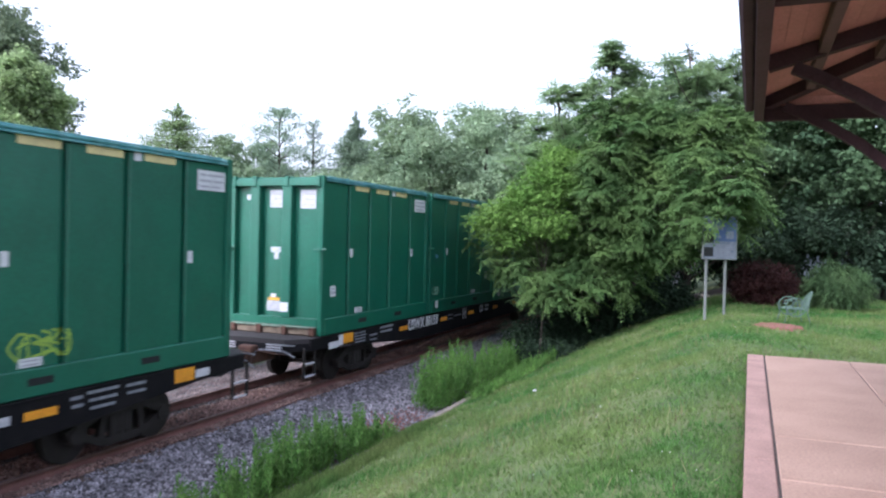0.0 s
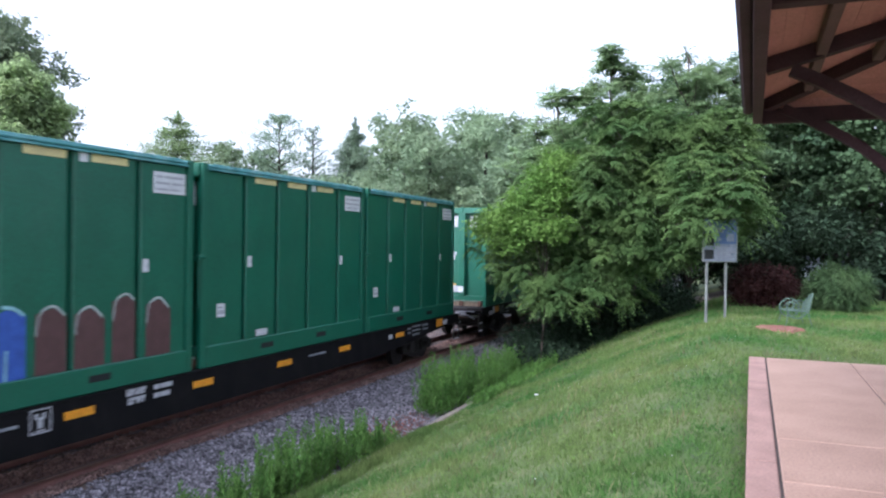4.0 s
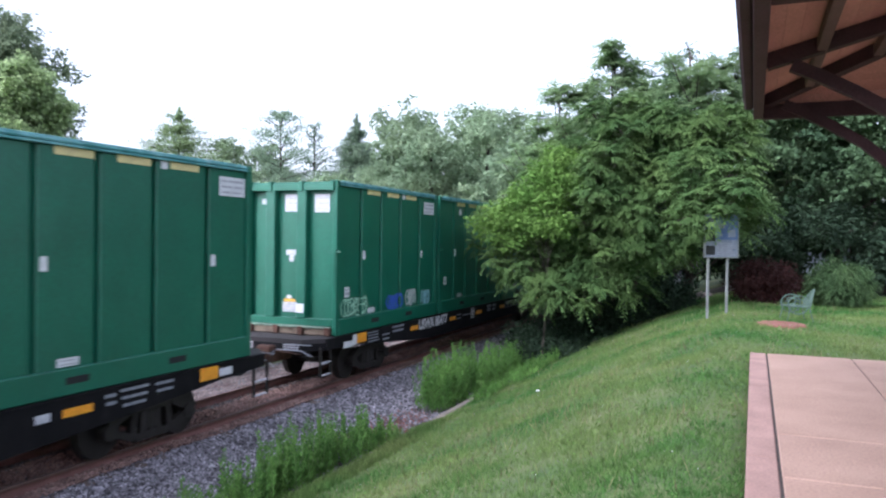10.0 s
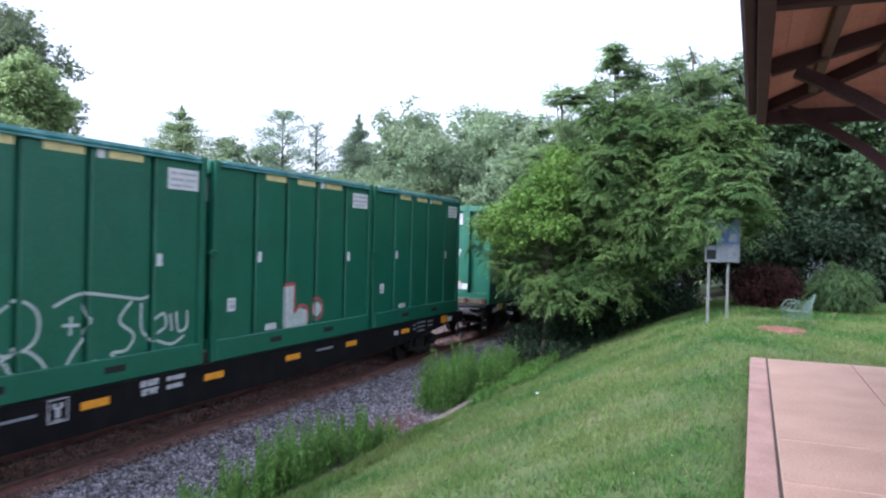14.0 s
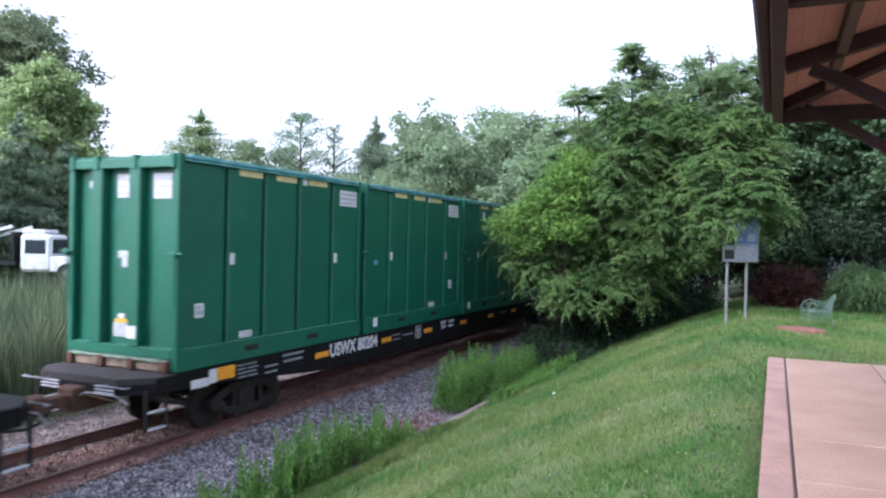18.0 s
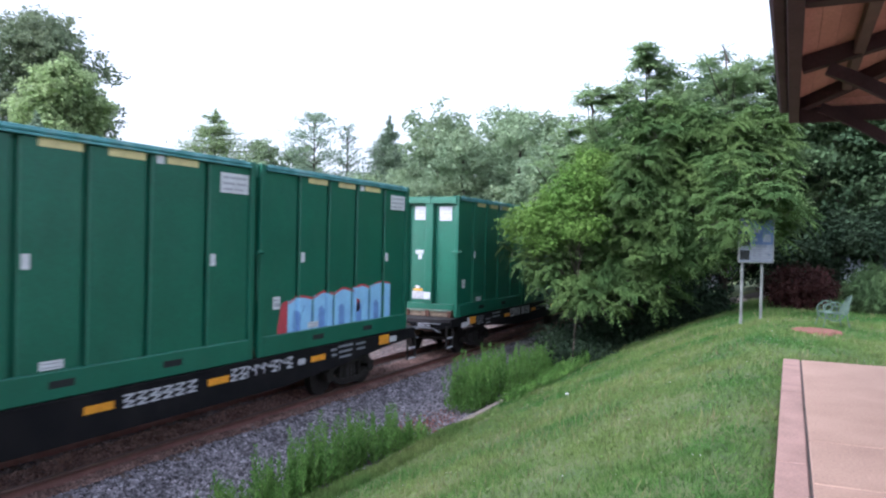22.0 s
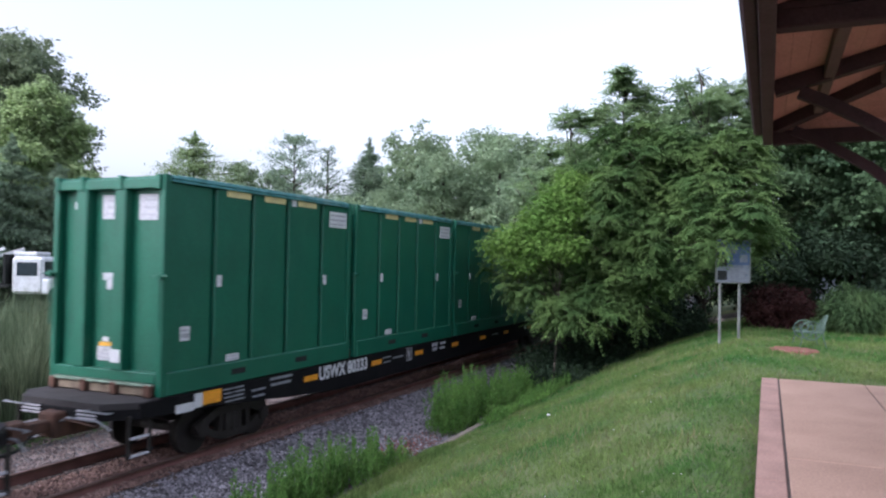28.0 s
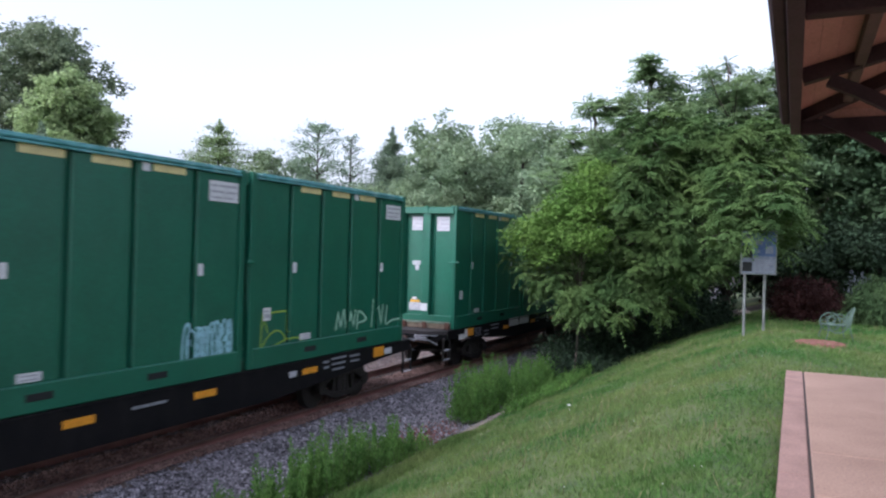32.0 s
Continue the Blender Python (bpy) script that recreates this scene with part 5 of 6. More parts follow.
    piece("white_tag", "wt1", lambda: bx(-0.06, 0.040, 0, 0.06, 0.049, 0.21), "white", c, (1.43, 0, 1.76))
    piece("white_tag", "wt1", None, "white", c, (4.98, 0, 1.74))
    lab = piece("white_label", "wl", lambda: bx(0, 0.040, 0, 0.22, 0.049, 0.25), "white", c, (0.47, 0, 0.84))
    piece("print", "wlt", lambda: bars(((0.03, 0.19, 0.05, 0.13), (0.03, 0.15, 0.16, 0.20))), "print", lab)
    lab = piece("white_label", "wl2", lambda: bx(0, 0.040, 0, 0.37, 0.049, 0.125), "white", c, (1.66, 0, 0.365))
    piece("print", "wlt2", lambda: bars(((0.03, 0.34, 0.022, 0.042), (0.03, 0.3, 0.078, 0.098))), "print", lab)
    # front end: header, ribs, labels, latches, skid
    piece("end_header", "eh", lambda: bx(-0.03, 0.12, H - 0.24, 0.202, WIDE - 0.12, H - 0.07, 0.015), "green", c)
    piece("end_sill", "es", lambda: bx(-0.01, 0.12, 0.16, 0.202, WIDE - 0.12, 0.34, 0.015), "green", c)
    for y in (0.98, 1.88):
        piece("end_rib", "er", lambda: bx(-0.03, -0.13, 0.34, 0.202, 0.13, H - 0.2, 0.015), "green", c, (0, y, 0))
    for y in (0.12, 0.98, 1.88, 2.48):
        piece("roof_clip", "rc", lambda: bx(-0.06, -0.05, H - 0.26, 0.10, 0.05, H - 0.01, 0.012), "green", c, (0, y, 0))
    for y, z, w, h in ((0.50, H - 0.76, 0.42, 0.44), (1.38, H - 0.74, 0.36, 0.42), (2.18, H - 0.56, 0.12, 0.13), (1.38, 1.86, 0.28, 0.13), (1.36, 1.70, 0.12, 0.16), (1.40, 0.46, 0.42, 0.24)):
        pl = piece("end_placard", "ep%g%g" % (y, z), lambda: bx(0.090, -w / 2, 0, 0.099, w / 2, h), "dull_white", c, (0.05, y, z))
        if h > 0.2:
            piece("print", "ept%g%g" % (y, z), lambda: end_bars(w, h), "print", pl)
    piece("end_placard", "epx", lambda: bx(-0.04, -0.11, 0, -0.031, 0.11, 0.22), "white", c, (0, 1.0, 0.47))
    piece("end_label", "epo", lambda: bx(0.084, -0.16, 0, 0.099, 0.16, 0.07), "orange", c, (0.05, 1.41, 0.71), "orange warning label")
    piece("end_label", "epw", lambda: bx(0.084, -0.07, 0, 0.099, 0.07, 0.08), "white", c, (0.05, 1.42, 0.79))
    for y in (0.02, WIDE - 0.02):
        piece("latch", "latch", latch, "green", c, (0, y, 1.95))
    piece("skid_beam", "sk", lambda: bx(-0.05, 0.22, -0.05, 0.06, WIDE - 0.22, 0.11, 0.02), "skid", c, label="dusty brown base beam")
    piece("base_lip", "lip", lambda: bx(-0.10, 0.14, 0.112, 0.08, WIDE - 0.14, 0.158, 0.012), "skid_green", c, label="dusty green base lip")
    for y in (0.20, 0.95, 1.65, 2.40):
        piece("skid_runner", "skr", lambda: bx(0.07, -0.06, -0.055, LONG - 0.05, 0.06, 0.15, 0.01), "skid", c, (0, y, 0.0))
        piece("hinge_block", "hb", lambda: bx(-0.13, -0.07, -0.055, -0.02, 0.07, 0.15, 0.02), "rust", c, (0, y, 0), "rusty hinge block")
    # back end
    for y in (0.72, 1.27, 1.98):
        piece("end_rib", "erb", lambda: bx(-0.08, -0.09, 0.16, 0.03, 0.09, H - 0.1, 0.03), "green", c, (LONG, y, 0))
    return c


def bars(rows):
    """Printed lines as thin bars on a near-side label: x0, x1, z0, z1."""
    bm = bmesh.new()
    for x0, x1, z0, z1 in rows:
        box(bm, x0, 0.035, z0, x1, 0.0385, z1)
    return bm


def end_bars(w, h):
    bm = bmesh.new()
    for k in range(3):
        box(bm, 0.086, -w * 0.42, h * (0.16 + 0.28 * k), 0.0905, w * (0.40 - 0.12 * k), h * (0.25 + 0.28 * k))
    return bm


def tarp_rail(H):
    bm = bmesh.new()
    rod(bm, (0.16, 0.03, H - 0.045), (LONG - 0.16, 0.03, H - 0.045), 0.035, None, 8)
    box(bm, 0.14, -0.012, H - 0.12, LONG - 0.14, 0.085, H - 0.085, 0.006)
    rod(bm, (0.3, 0.02, H - 0.01), (LONG - 0.3, 0.02, H - 0.01), 0.016, None, 6)
    return bm


def latch():
    bm = bmesh.new()
    box(bm, -0.09, -0.05, -0.05, 0.02, 0.05, 0.06, 0.015)
    rod(bm, (-0.05, -0.16, 0.02), (-0.05, 0.16, 0.0), 0.02)
    rod(bm, (-0.05, 0, 0.0), (-0.05, 0.0, -0.9), 0.016)
    return bm


def side_latch():
    bm = bmesh.new()
    box(bm, -0.16, -0.07, -0.08, 0.06, 0.01, 0.08, 0.02)
    rod(bm, (-0.22, -0.04, 0.05), (0.12, -0.04, 0.02), 0.022)
    rod(bm, (-0.02, -0.03, -0.05), (-0.02, -0.03, -0.75), 0.018)
    return bm


def text_mesh(body, size):
    """Upright letters as a mesh, standing in the xz plane and facing -y."""
    cu = bpy.data.curves.new("lettering", "FONT")
    cu.body, cu.size, cu.extrude, cu.resolution_u = body, size, 0.001, 3
    cu.offset = 0.014
    ob = bpy.data.objects.new("lettering", cu)
    scene.collection.objects.link(ob)
    bpy.context.view_layer.update()
    me = bpy.data.meshes.new_from_object(ob.evaluated_get(bpy.context.evaluated_depsgraph_get()))
    bpy.data.objects.remove(ob)
    me.transform(Matrix.Rotation(math.pi / 2, 4, "X"))
    me.materials.clear()
    return me


# where the sill, trucks and couplers lie along one car (0 is the front of the first container)
X_A, X_B = -0.84, 25.70
SILL_T, SILL_B = DECK_Z - 0.02, -1.30


def wheel_mesh():
    bm = bmesh.new()
    for a, b, r0, r1 in ((-0.07, 0.05, 0.42, 0.42), (0.05, 0.08, 0.44, 0.43), (-0.072, -0.05, 0.30, 0.30)):
        m = Matrix.Rotation(math.pi / 2, 4, "X")
        bmesh.ops.create_cone(bm, cap_ends=True, segments=28, radius1=r0, radius2=r1, depth=b - a, matrix=Matrix.Translation((0, -(a + b) / -2, 0)) @ m)
    for k in range(3):
        a = k * 2.094
        box(bm, math.cos(a) * 0.08 - 0.02, -0.085, math.sin(a) * 0.08 - 0.02, math.cos(a) * 0.08 + 0.02, -0.07, math.sin(a) * 0.08 + 0.02)
    return bm


def side_frame():
    bm = bmesh.new()
    for a, b, w, h in (((-1.05, 0, 0.02), (-0.5, 0, 0.26), 0.13, 0.16), ((-0.5, 0, 0.26), (0.5, 0, 0.26), 0.13, 0.15), ((0.5, 0, 0.26), (1.05, 0, 0.02), 0.13, 0.16),
                       ((-0.85, 0, -0.02), (-0.38, 0, -0.22), 0.12, 0.12), ((-0.38, 0, -0.22), (0.38, 0, -0.22), 0.12, 0.13), ((0.38, 0, -0.22), (0.85, 0, -0.02), 0.12, 0.12),
                       ((-0.42, 0, -0.2), (-0.36, 0, 0.26), 0.12, 0.11), ((0.42, 0, -0.2), (0.36, 0, 0.26), 0.12, 0.11)):
        beam(bm, a, b, w, h)
    for x in (-0.16, 0.0, 0.16):
        rod(bm, (x, 0, -0.18), (x, 0, 0.18), 0.07, None, 10)
    for x in (-0.89, 0.89):
        rod(bm, (x, -0.09, 0), (x, 0.09, 0), 0.14, None, 14)
    return bm


WHEELS = []


def flatcar(m, number, seed):
    """Long black flatcar: x from the first container's front, y from the train's near side, z of the world."""
    r = random.Random(seed)
    c = empty("flatcar", m, "long black railway flatcar carrying green containers", "flatcar", "flatcars of the train")
    piece("deck", "deck", deck_plate, "deck", c, label="dusty dark steel deck")
    for y in (-0.02, WIDE - 0.02):
        piece("side_sill", "sill", side_sill, "black", c, (0, y, 0))
    for x, s in ((X_A, -1), (X_B, 1)):
        piece("end_sill", "esill", lambda: bx(-0.03, 0.42, -1.03, 0.03, WIDE - 0.42, DECK_Z - 0.102, 0.01), "black", c, (x, 0, 0))
        for y0, y1 in ((0.03, 0.42), (WIDE - 0.03, WIDE - 0.42)):
            piece("corner_plate", "cp%d%g" % (s, y0), lambda: beam(bmesh.new(), (-s * CHAMFER, y0, -0.945), (0, y1, -0.945), 0.03, 0.166), "black", c, (x, 0, 0))
        piece("draft_gear", "dg", lambda: bx(-0.45, -0.2, -1.32, 0.45, 0.2, -0.92, 0.03), "rust", c, (x - s * 0.2, WIDE / 2, 0))
        piece("coupler", "coup", coupler, "rust", c, (x + s * 0.02, WIDE / 2, -1.13)).rotation_euler = (0, 0, 0 if s > 0 else math.pi)
        piece("air_hose", "hose%d" % s, lambda: air_hose(s), "dark", c, (x, WIDE / 2, 0))
        piece("uncoupling_lever", "unc%d" % s, lambda: lever(s), "ink", c, (x, 0, 0), "worn grey uncoupling lever")
        for y in (0.12, WIDE - 0.62):
            piece("grab_iron", "grab%d" % s, lambda: grab_iron(s), "ink", c, (x, y, 0), "worn grey grab iron")
        for y in (0.05, WIDE - 0.05):
            for dx in (-0.22, 0.22):
                piece("step_upright", "step", stirrup, "steel", c, (x - s * 0.46 + dx, y, 0))
            for z in (-1.32, -1.60):
                piece("step_rung", "rung", lambda: bx(-0.20, -0.03, -0.018, 0.20, 0.03, 0.018, 0.008), "dull_white", c, (x - s * 0.46, y, z), "pale worn step rung")
        for k in range(3):
            piece("end_text_bar", "etb", lambda: bx(-0.004, 0, 0, 0.004, 0.42, 0.028), "dull_white", c, (x + s * 0.034, 0.46, -1.01 + 0.055 * k))
            piece("end_text_bar", "etb", None, "dull_white", c, (x + s * 0.034, 1.72, -1.01 + 0.055 * k))
    piece("centre_sill", "csill", lambda: bx(X_A + 0.3, WIDE / 2 - 0.28, -1.10, X_B - 0.3, WIDE / 2 + 0.28, DECK_Z - 0.1, 0.02), "black", c)
    piece("belly_girder", "belly", lambda: bx(5.0, WIDE / 2 - 0.28, -1.42, 19.7, WIDE / 2 + 0.28, -1.102, 0.02), "black", c)
    for x in (4.5, 8.5, 12.5, 16.5, 20.5):
        piece("cross_bearer", "cb", lambda: bx(-0.1, 0.05, -1.25, 0.1, WIDE - 0.05, DECK_Z - 0.1), "black", c, (x, 0, 0))
    for x in (2.2, 22.5):
        t = new("truck")
        t.parent = c
        t.location = (x, WIDE / 2, RAIL_Z + 0.43)
        t["label"] = "cast-steel freight truck"
        for y in (-1.0, 1.0):
            piece("side_frame", "sf", side_frame, "steel", t, (0, y, 0.02))
        piece("bolster", "bol", lambda: bx(-0.18, -1.05, -0.1, 0.18, 1.05, 0.22, 0.03), "steel", t)
        for xx in (-0.89, 0.89):
            wset = piece("wheelset", "axle", wheelset, "steel", t, (xx, 0, -0.005))
            WHEELS.append((wset, m.translation.x + x + xx, xx))
    # lettering and reflectors of the near sill
    def plate(name, key, x0, z0, w, h, material, label=""):
        piece(name, key, lambda: bx(0, -0.0265, 0, w, -0.0205, h), material, c, (x0, 0, z0), label)
    for x in (4.15, 7.15, 9.68, 12.36, 14.9, 17.42, 20.5):
        plate("reflector", "refl", x, -1.06, 0.53, 0.12, "amber", "amber reflector strip")
    plate("reflector", "reflB", 1.0, -1.03, 0.48, 0.26, "amber", "large amber reflector")
    plate("white_panel", "wp1", 0.34, -1.08, 0.44, 0.15, "white")
    plate("white_panel", "wp2", 0.79, -1.05, 0.20, 0.25, "white")
    plate("reflector", "reflB", 23.38, -1.03, 0.48, 0.26, "amber", "large amber reflector")
    plate("white_panel", "wp3", 23.90, -1.01, 0.36, 0.14, "white")
    for k in range(4):
        plate("text_bar", "tb0", 1.53 + 0.02 * k, -0.86 - 0.075 * k, 0.24, 0.03, "ink")
        plate("text_bar", "tb1", 1.82 + 0.03 * (k % 2), -0.86 - 0.075 * k, 0.3, 0.03, "ink")
    for x, z, w, h, n in ((2.37, -1.0, 0.42, 0.04, 2), (2.95, -0.86, 0.75, 0.05, 2), (7.74, -0.94, 0.45, 0.035, 2), (8.32, -1.0, 0.62, 0.04, 1), (16.1, -1.0, 0.7, 0.045, 1), (20.05, -1.06, 0.24, 0.12, 1), (21.25, -0.92, 0.22, 0.05, 2), (21.55, -0.88, 0.6, 0.045, 3), (22.3, -0.9, 0.42, 0.045, 2)):
        for k in range(n):
            plate("text_bar", "tx%g%d" % (x, k), x + 0.03 * k, z - 0.12 * k, w * (1 - 0.1 * k), h, "dull_white" if h > 0.07 else "ink")
    for words, z in (("LD LMT", -0.91), ("LT WT", -1.05)):
        if words not in GREEN_OBS:
            GREEN_OBS[words] = text_mesh(words, 0.115)
        part_mesh("lettering", GREEN_OBS[words], "dull_white", c).location = (10.84 + (0.03 if z < -1 else 0), -0.0235, z)
    for x, z, w in ((11.42, -0.91, 0.13), (11.57, -0.91, 0.27), (11.42, -1.05, 0.12), (11.56, -1.05, 0.22)):
        plate("text_bar", "ld%g" % w, x, z, w, 0.075, "dull_white")
    for k, (a, b, w, h) in enumerate(((0, 0, 0.34, 0.018), (0, 0.327, 0.34, 0.018), (0, 0.018, 0.018, 0.309), (0.322, 0.018, 0.018, 0.309), (0.08, 0.20, 0.05, 0.08), (0.20, 0.20, 0.05, 0.08), (0.13, 0.07, 0.07, 0.15), (0.09, 0.03, 0.15, 0.02))):
        plate("stencil_mark", "st%d" % k, 9.12 + a, -1.15 + b, w, h, "dull_white")
    if number:
        me = text_mesh(number, 0.41)
        wide = max(v.co.x for v in me.vertices)
        me.transform(Matrix.Diagonal((2.2 / wide, 1, 1, 1)))
        ob = part_mesh("lettering", me, "white", c, "white stencilled reporting mark")
        ob.location = (4.72, -0.026, -1.09)
    else:
        plate("lettering_bar", "lb0", 4.74, -1.02, 1.0, 0.28, "white")
        plate("lettering_bar", "lb1", 5.85, -1.02, 1.05, 0.28, "white")
    return c


CHAMFER = 0.42


def deck_plate():
    """The deck with its corners cut off."""
    half = [(X_A, 0.42), (X_A + CHAMFER, 0.03), (X_B - CHAMFER, 0.03), (X_B, 0.42)]
    ring = half + [(x, WIDE - y) for x, y in half[::-1]]
    bm = bmesh.new()
    lo, hi = [bm.verts.new((x, y, DECK_Z - 0.10)) for x, y in ring], [bm.verts.new((x, y, DECK_Z)) for x, y in ring]
    bm.faces.new(hi)
    bm.faces.new(lo[::-1])
    for i in range(8):
        j = (i + 1) % 8
        bm.faces.new((lo[i], lo[j], hi[j], hi[i]))
    bmesh.ops.recalc_face_normals(bm, faces=bm.faces)
    return bm


def side_sill():
    bm = bmesh.new()
    # fish-bellied web with a top flange; the ends are shallower
    a, b = X_A + CHAMFER, X_B - CHAMFER
    prof = [(a, SILL_T), (b, SILL_T), (b, -1.02), (b - 1.3, -1.08), (b - 3.9, -1.30), (b - 5.7, SILL_B - 0.12), (a + 6.0, SILL_B - 0.12), (a + 4.2, -1.30), (a + 1.6, -1.08), (a, -1.02)]
    vs = [bm.verts.new((x, y, z)) for y in (0.0, 0.04) for x, z in prof]
    n = len(prof)
    bm.faces.new(vs[:n])
    bm.faces.new(vs[n:][::-1])
    for i in range(n):
        bm.faces.new([vs[i], vs[n + i], vs[n + (i + 1) % n], vs[(i + 1) % n]])
    bmesh.ops.recalc_face_normals(bm, faces=bm.faces)
    box(bm, a, -0.012, SILL_T - 0.015, b, 0.06, SILL_T + 0.012, 0.004)
    return bm


def coupler():
    bm = bmesh.new()
    box(bm, 0.0, -0.09, -0.09, 0.68, 0.09, 0.09, 0.02)
    box(bm, 0.60, -0.17, -0.15, 0.84, 0.04, 0.15, 0.03)
    box(bm, 0.64, 0.02, -0.13, 0.80, 0.17, 0.13, 0.03)
    rod(bm, (0.1, 0.1, 0.12), (0.1, 0.95, 0.05), 0.014)
    return bm


def air_hose(s):
    bm = bmesh.new()
    pts = [Vector((0, 0.35, -1.15)), Vector((s * 0.2, 0.33, -1.3)), Vector((s * 0.50, 0.28, -1.5)), Vector((s * 0.78, 0.2, -1.52))]
    limb(bm, pts, 0.025, 0.025, 7)
    return bm


def lever(s):
    bm = bmesh.new()
    limb(bm, [Vector((s * 0.06, 0.1, -1.12)), Vector((s * 0.10, 0.35, -1.00)), Vector((s * 0.10, 1.0, -1.00)), Vector((s * 0.16, 1.18, -1.10))], 0.016, 0.016, 6)
    return bm


def grab_iron(s):
    bm = bmesh.new()
    limb(bm, [Vector((s * 0.03, 0, -0.86)), Vector((s * 0.12, 0, -0.86)), Vector((s * 0.12, 0.5, -0.86)), Vector((s * 0.03, 0.5, -0.86))], 0.014, 0.014, 6)
    return bm


def stirrup():
    bm = bmesh.new()
    box(bm, -0.035, -0.02, -1.63, 0.035, 0.02, -0.95, 0.006)
    return bm


def wheelset():
    bm = wheel_mesh()
    bmesh.ops.translate(bm, vec=(0, -0.76, 0), verts=bm.verts)
    other = wheel_mesh()
    bmesh.ops.transform(other, matrix=Matrix.Rotation(math.pi, 4, "Z") @ Matrix.Translation((0, -0.76, 0)), verts=other.verts)
    tmp = bpy.data.meshes.new("tmp")
    other.to_mesh(tmp)
    other.free()
    bm.from_mesh(tmp)
    bpy.data.meshes.remove(tmp)
    rod(bm, (0, -0.9, 0), (0, 0.9, 0), 0.08, None, 12)
    return bm


# how far the train lies off an even speed, second by second
DRIFT = [(0, -0.49), (3, -0.28), (6, -0.10), (8, 0.14), (10, 0.21), (12, 0.13), (13, 0.22), (14, 0.16), (16, 0.16), (18, 0.17), (19, 0.06), (21, 0.08), (23, 0.0), (24, -0.08), (25, -0.03), (28, 0.12), (30, -0.05), (31, -0.13), (32, -0.15)]
START = -12.767
NUMBERS = ["", "USWX 80159", "USWX 80166", "USWX 80183", "USWX 80396", "USWX 80477", "USWX 80280", "", "USWX 80204", "USWX 80473", "USWX 80356", "USWX 80268", "USWX 80333", "USWX 80440", ""]
MOVERS, BOXES = [], {}
first_box = container(pose(START, NEAR_Y, BOT))
for n in range(15):
    x = START + n * CAR
    MOVERS.append((flatcar(pose(x, NEAR_Y, 0), NUMBERS[n], n), x, 0.0))
    for k in range(4):
        # the last container of each car stands a little nearer to its neighbour
        bx0 = x + k * PITCH - (0.07 if k == 3 else 0.0)
        BOXES[n, k] = first_box if n == k == 0 else copy_thing(first_box, pose(bx0, NEAR_Y, BOT))
        MOVERS.append((BOXES[n, k], bx0, BOT))


# the first container behind the second car's coupler has a bare end with a green base
for o in list(BOXES[2, 0].children):
    if o.name.startswith(("skid_beam", "hinge_block")) or (o.name.startswith(("end_placard", "end_label")) and o.location.z < 1.0):
        for q in list(o.children):
            bpy.data.objects.remove(q)
        bpy.data.objects.remove(o)
piece("base_rail", "base", lambda: bx(-0.03, 0.02, 0.0, 0.12, WIDE - 0.02, 0.158, 0.015), "green", BOXES[2, 0])

# some containers stand the other way round, with tags of their own
for n, k in ((1, 1), (1, 2), (1, 3), (3, 1), (3, 2), (5, 3), (7, 2), (8, 1), (8, 2), (8, 3)):
    c = BOXES[n, k]
    for o in c.children:
        if o.name.startswith("white_label"):
            o.location.x = 5.22 if o.location.x < 1 else 3.80
    piece("blue_tag", "bt", lambda: bx(0, 0.040, 0, 0.2, 0.049, 0.11), "bluetag", c, (0.5, 0, 1.66), "small faded blue tag")
    piece("white_tag", "wt3", lambda: bx(0, -0.022, 0, 0.2, -0.013, 0.22), "white", c, (0.42, 0, 0.1))
    piece("side_latch", "slatch", side_latch, "green", c, (LONG - 0.08, 0, 1.95))
for n, k in ((3, 1), (5, 1), (7, 2), (12, 3), (8, 2), (10, 1)):
    piece("white_tag", "wt4", lambda: bx(0, 0.040, 0, 0.2, 0.049, 0.2), "white", BOXES[n, k], (1.78, 0, HIGH - 0.55))


# ---- spray paint on some containers: plain loops and strokes, no letters ----
def surface_y(u):
    return 0.134 if any(abs(u - x) < 0.05 for x in RIBS) else -0.006 if u < 0.14 or u > LONG - 0.14 else 0.044


def ribbon(bm, pts, w):
    """A painted stroke w wide along points (u, z) on the near side."""
    fine = []
    for (a, b), (c, d) in zip(pts, pts[1:]):
        m = max(1, int(math.hypot(c - a, d - b) / 0.05))
        fine += [(a + (c - a) * i / m, b + (d - b) * i / m) for i in range(m)]
    fine.append(pts[-1])
    prev = None
    for i, (u, z) in enumerate(fine):
        p, q = fine[max(i - 1, 0)], fine[min(i + 1, len(fine) - 1)]
        dx, dz = q[0] - p[0], q[1] - p[1]
        ln = math.hypot(dx, dz) or 1
        ox, oz = -dz / ln * w / 2, dx / ln * w / 2
        y = surface_y(u)
        pair = (bm.verts.new((u + ox, y, z + oz)), bm.verts.new((u - ox, y, z - oz)))
        if prev:
            bm.faces.new((prev[0], prev[1], pair[1], pair[0]))
        prev = pair


def scrawl(n, k, u0, u1, z0, z1, count, paint, w=0.045, seed=1, label="spray-painted scrawl"):
    """Round loops and zigzags filling a stretch of the near side."""
    r = random.Random(seed * 31 + n)
    bm = bmesh.new()
    count = count * 2
    step = (u1 - u0) / count
    for i in range(count):
        a, b = u0 + step * i, min(u1, u0 + step * (i + 2.2))
        lo, hi = z0 + r.random() * 0.12 * (z1 - z0), z1 - r.random() * 0.15 * (z1 - z0)
        mid = (lo + hi) / 2
        kind = r.randrange(4)
        cx, rx, rz = (a + b) / 2, (b - a) / 2, (hi - lo) / 2
        if kind == 0:
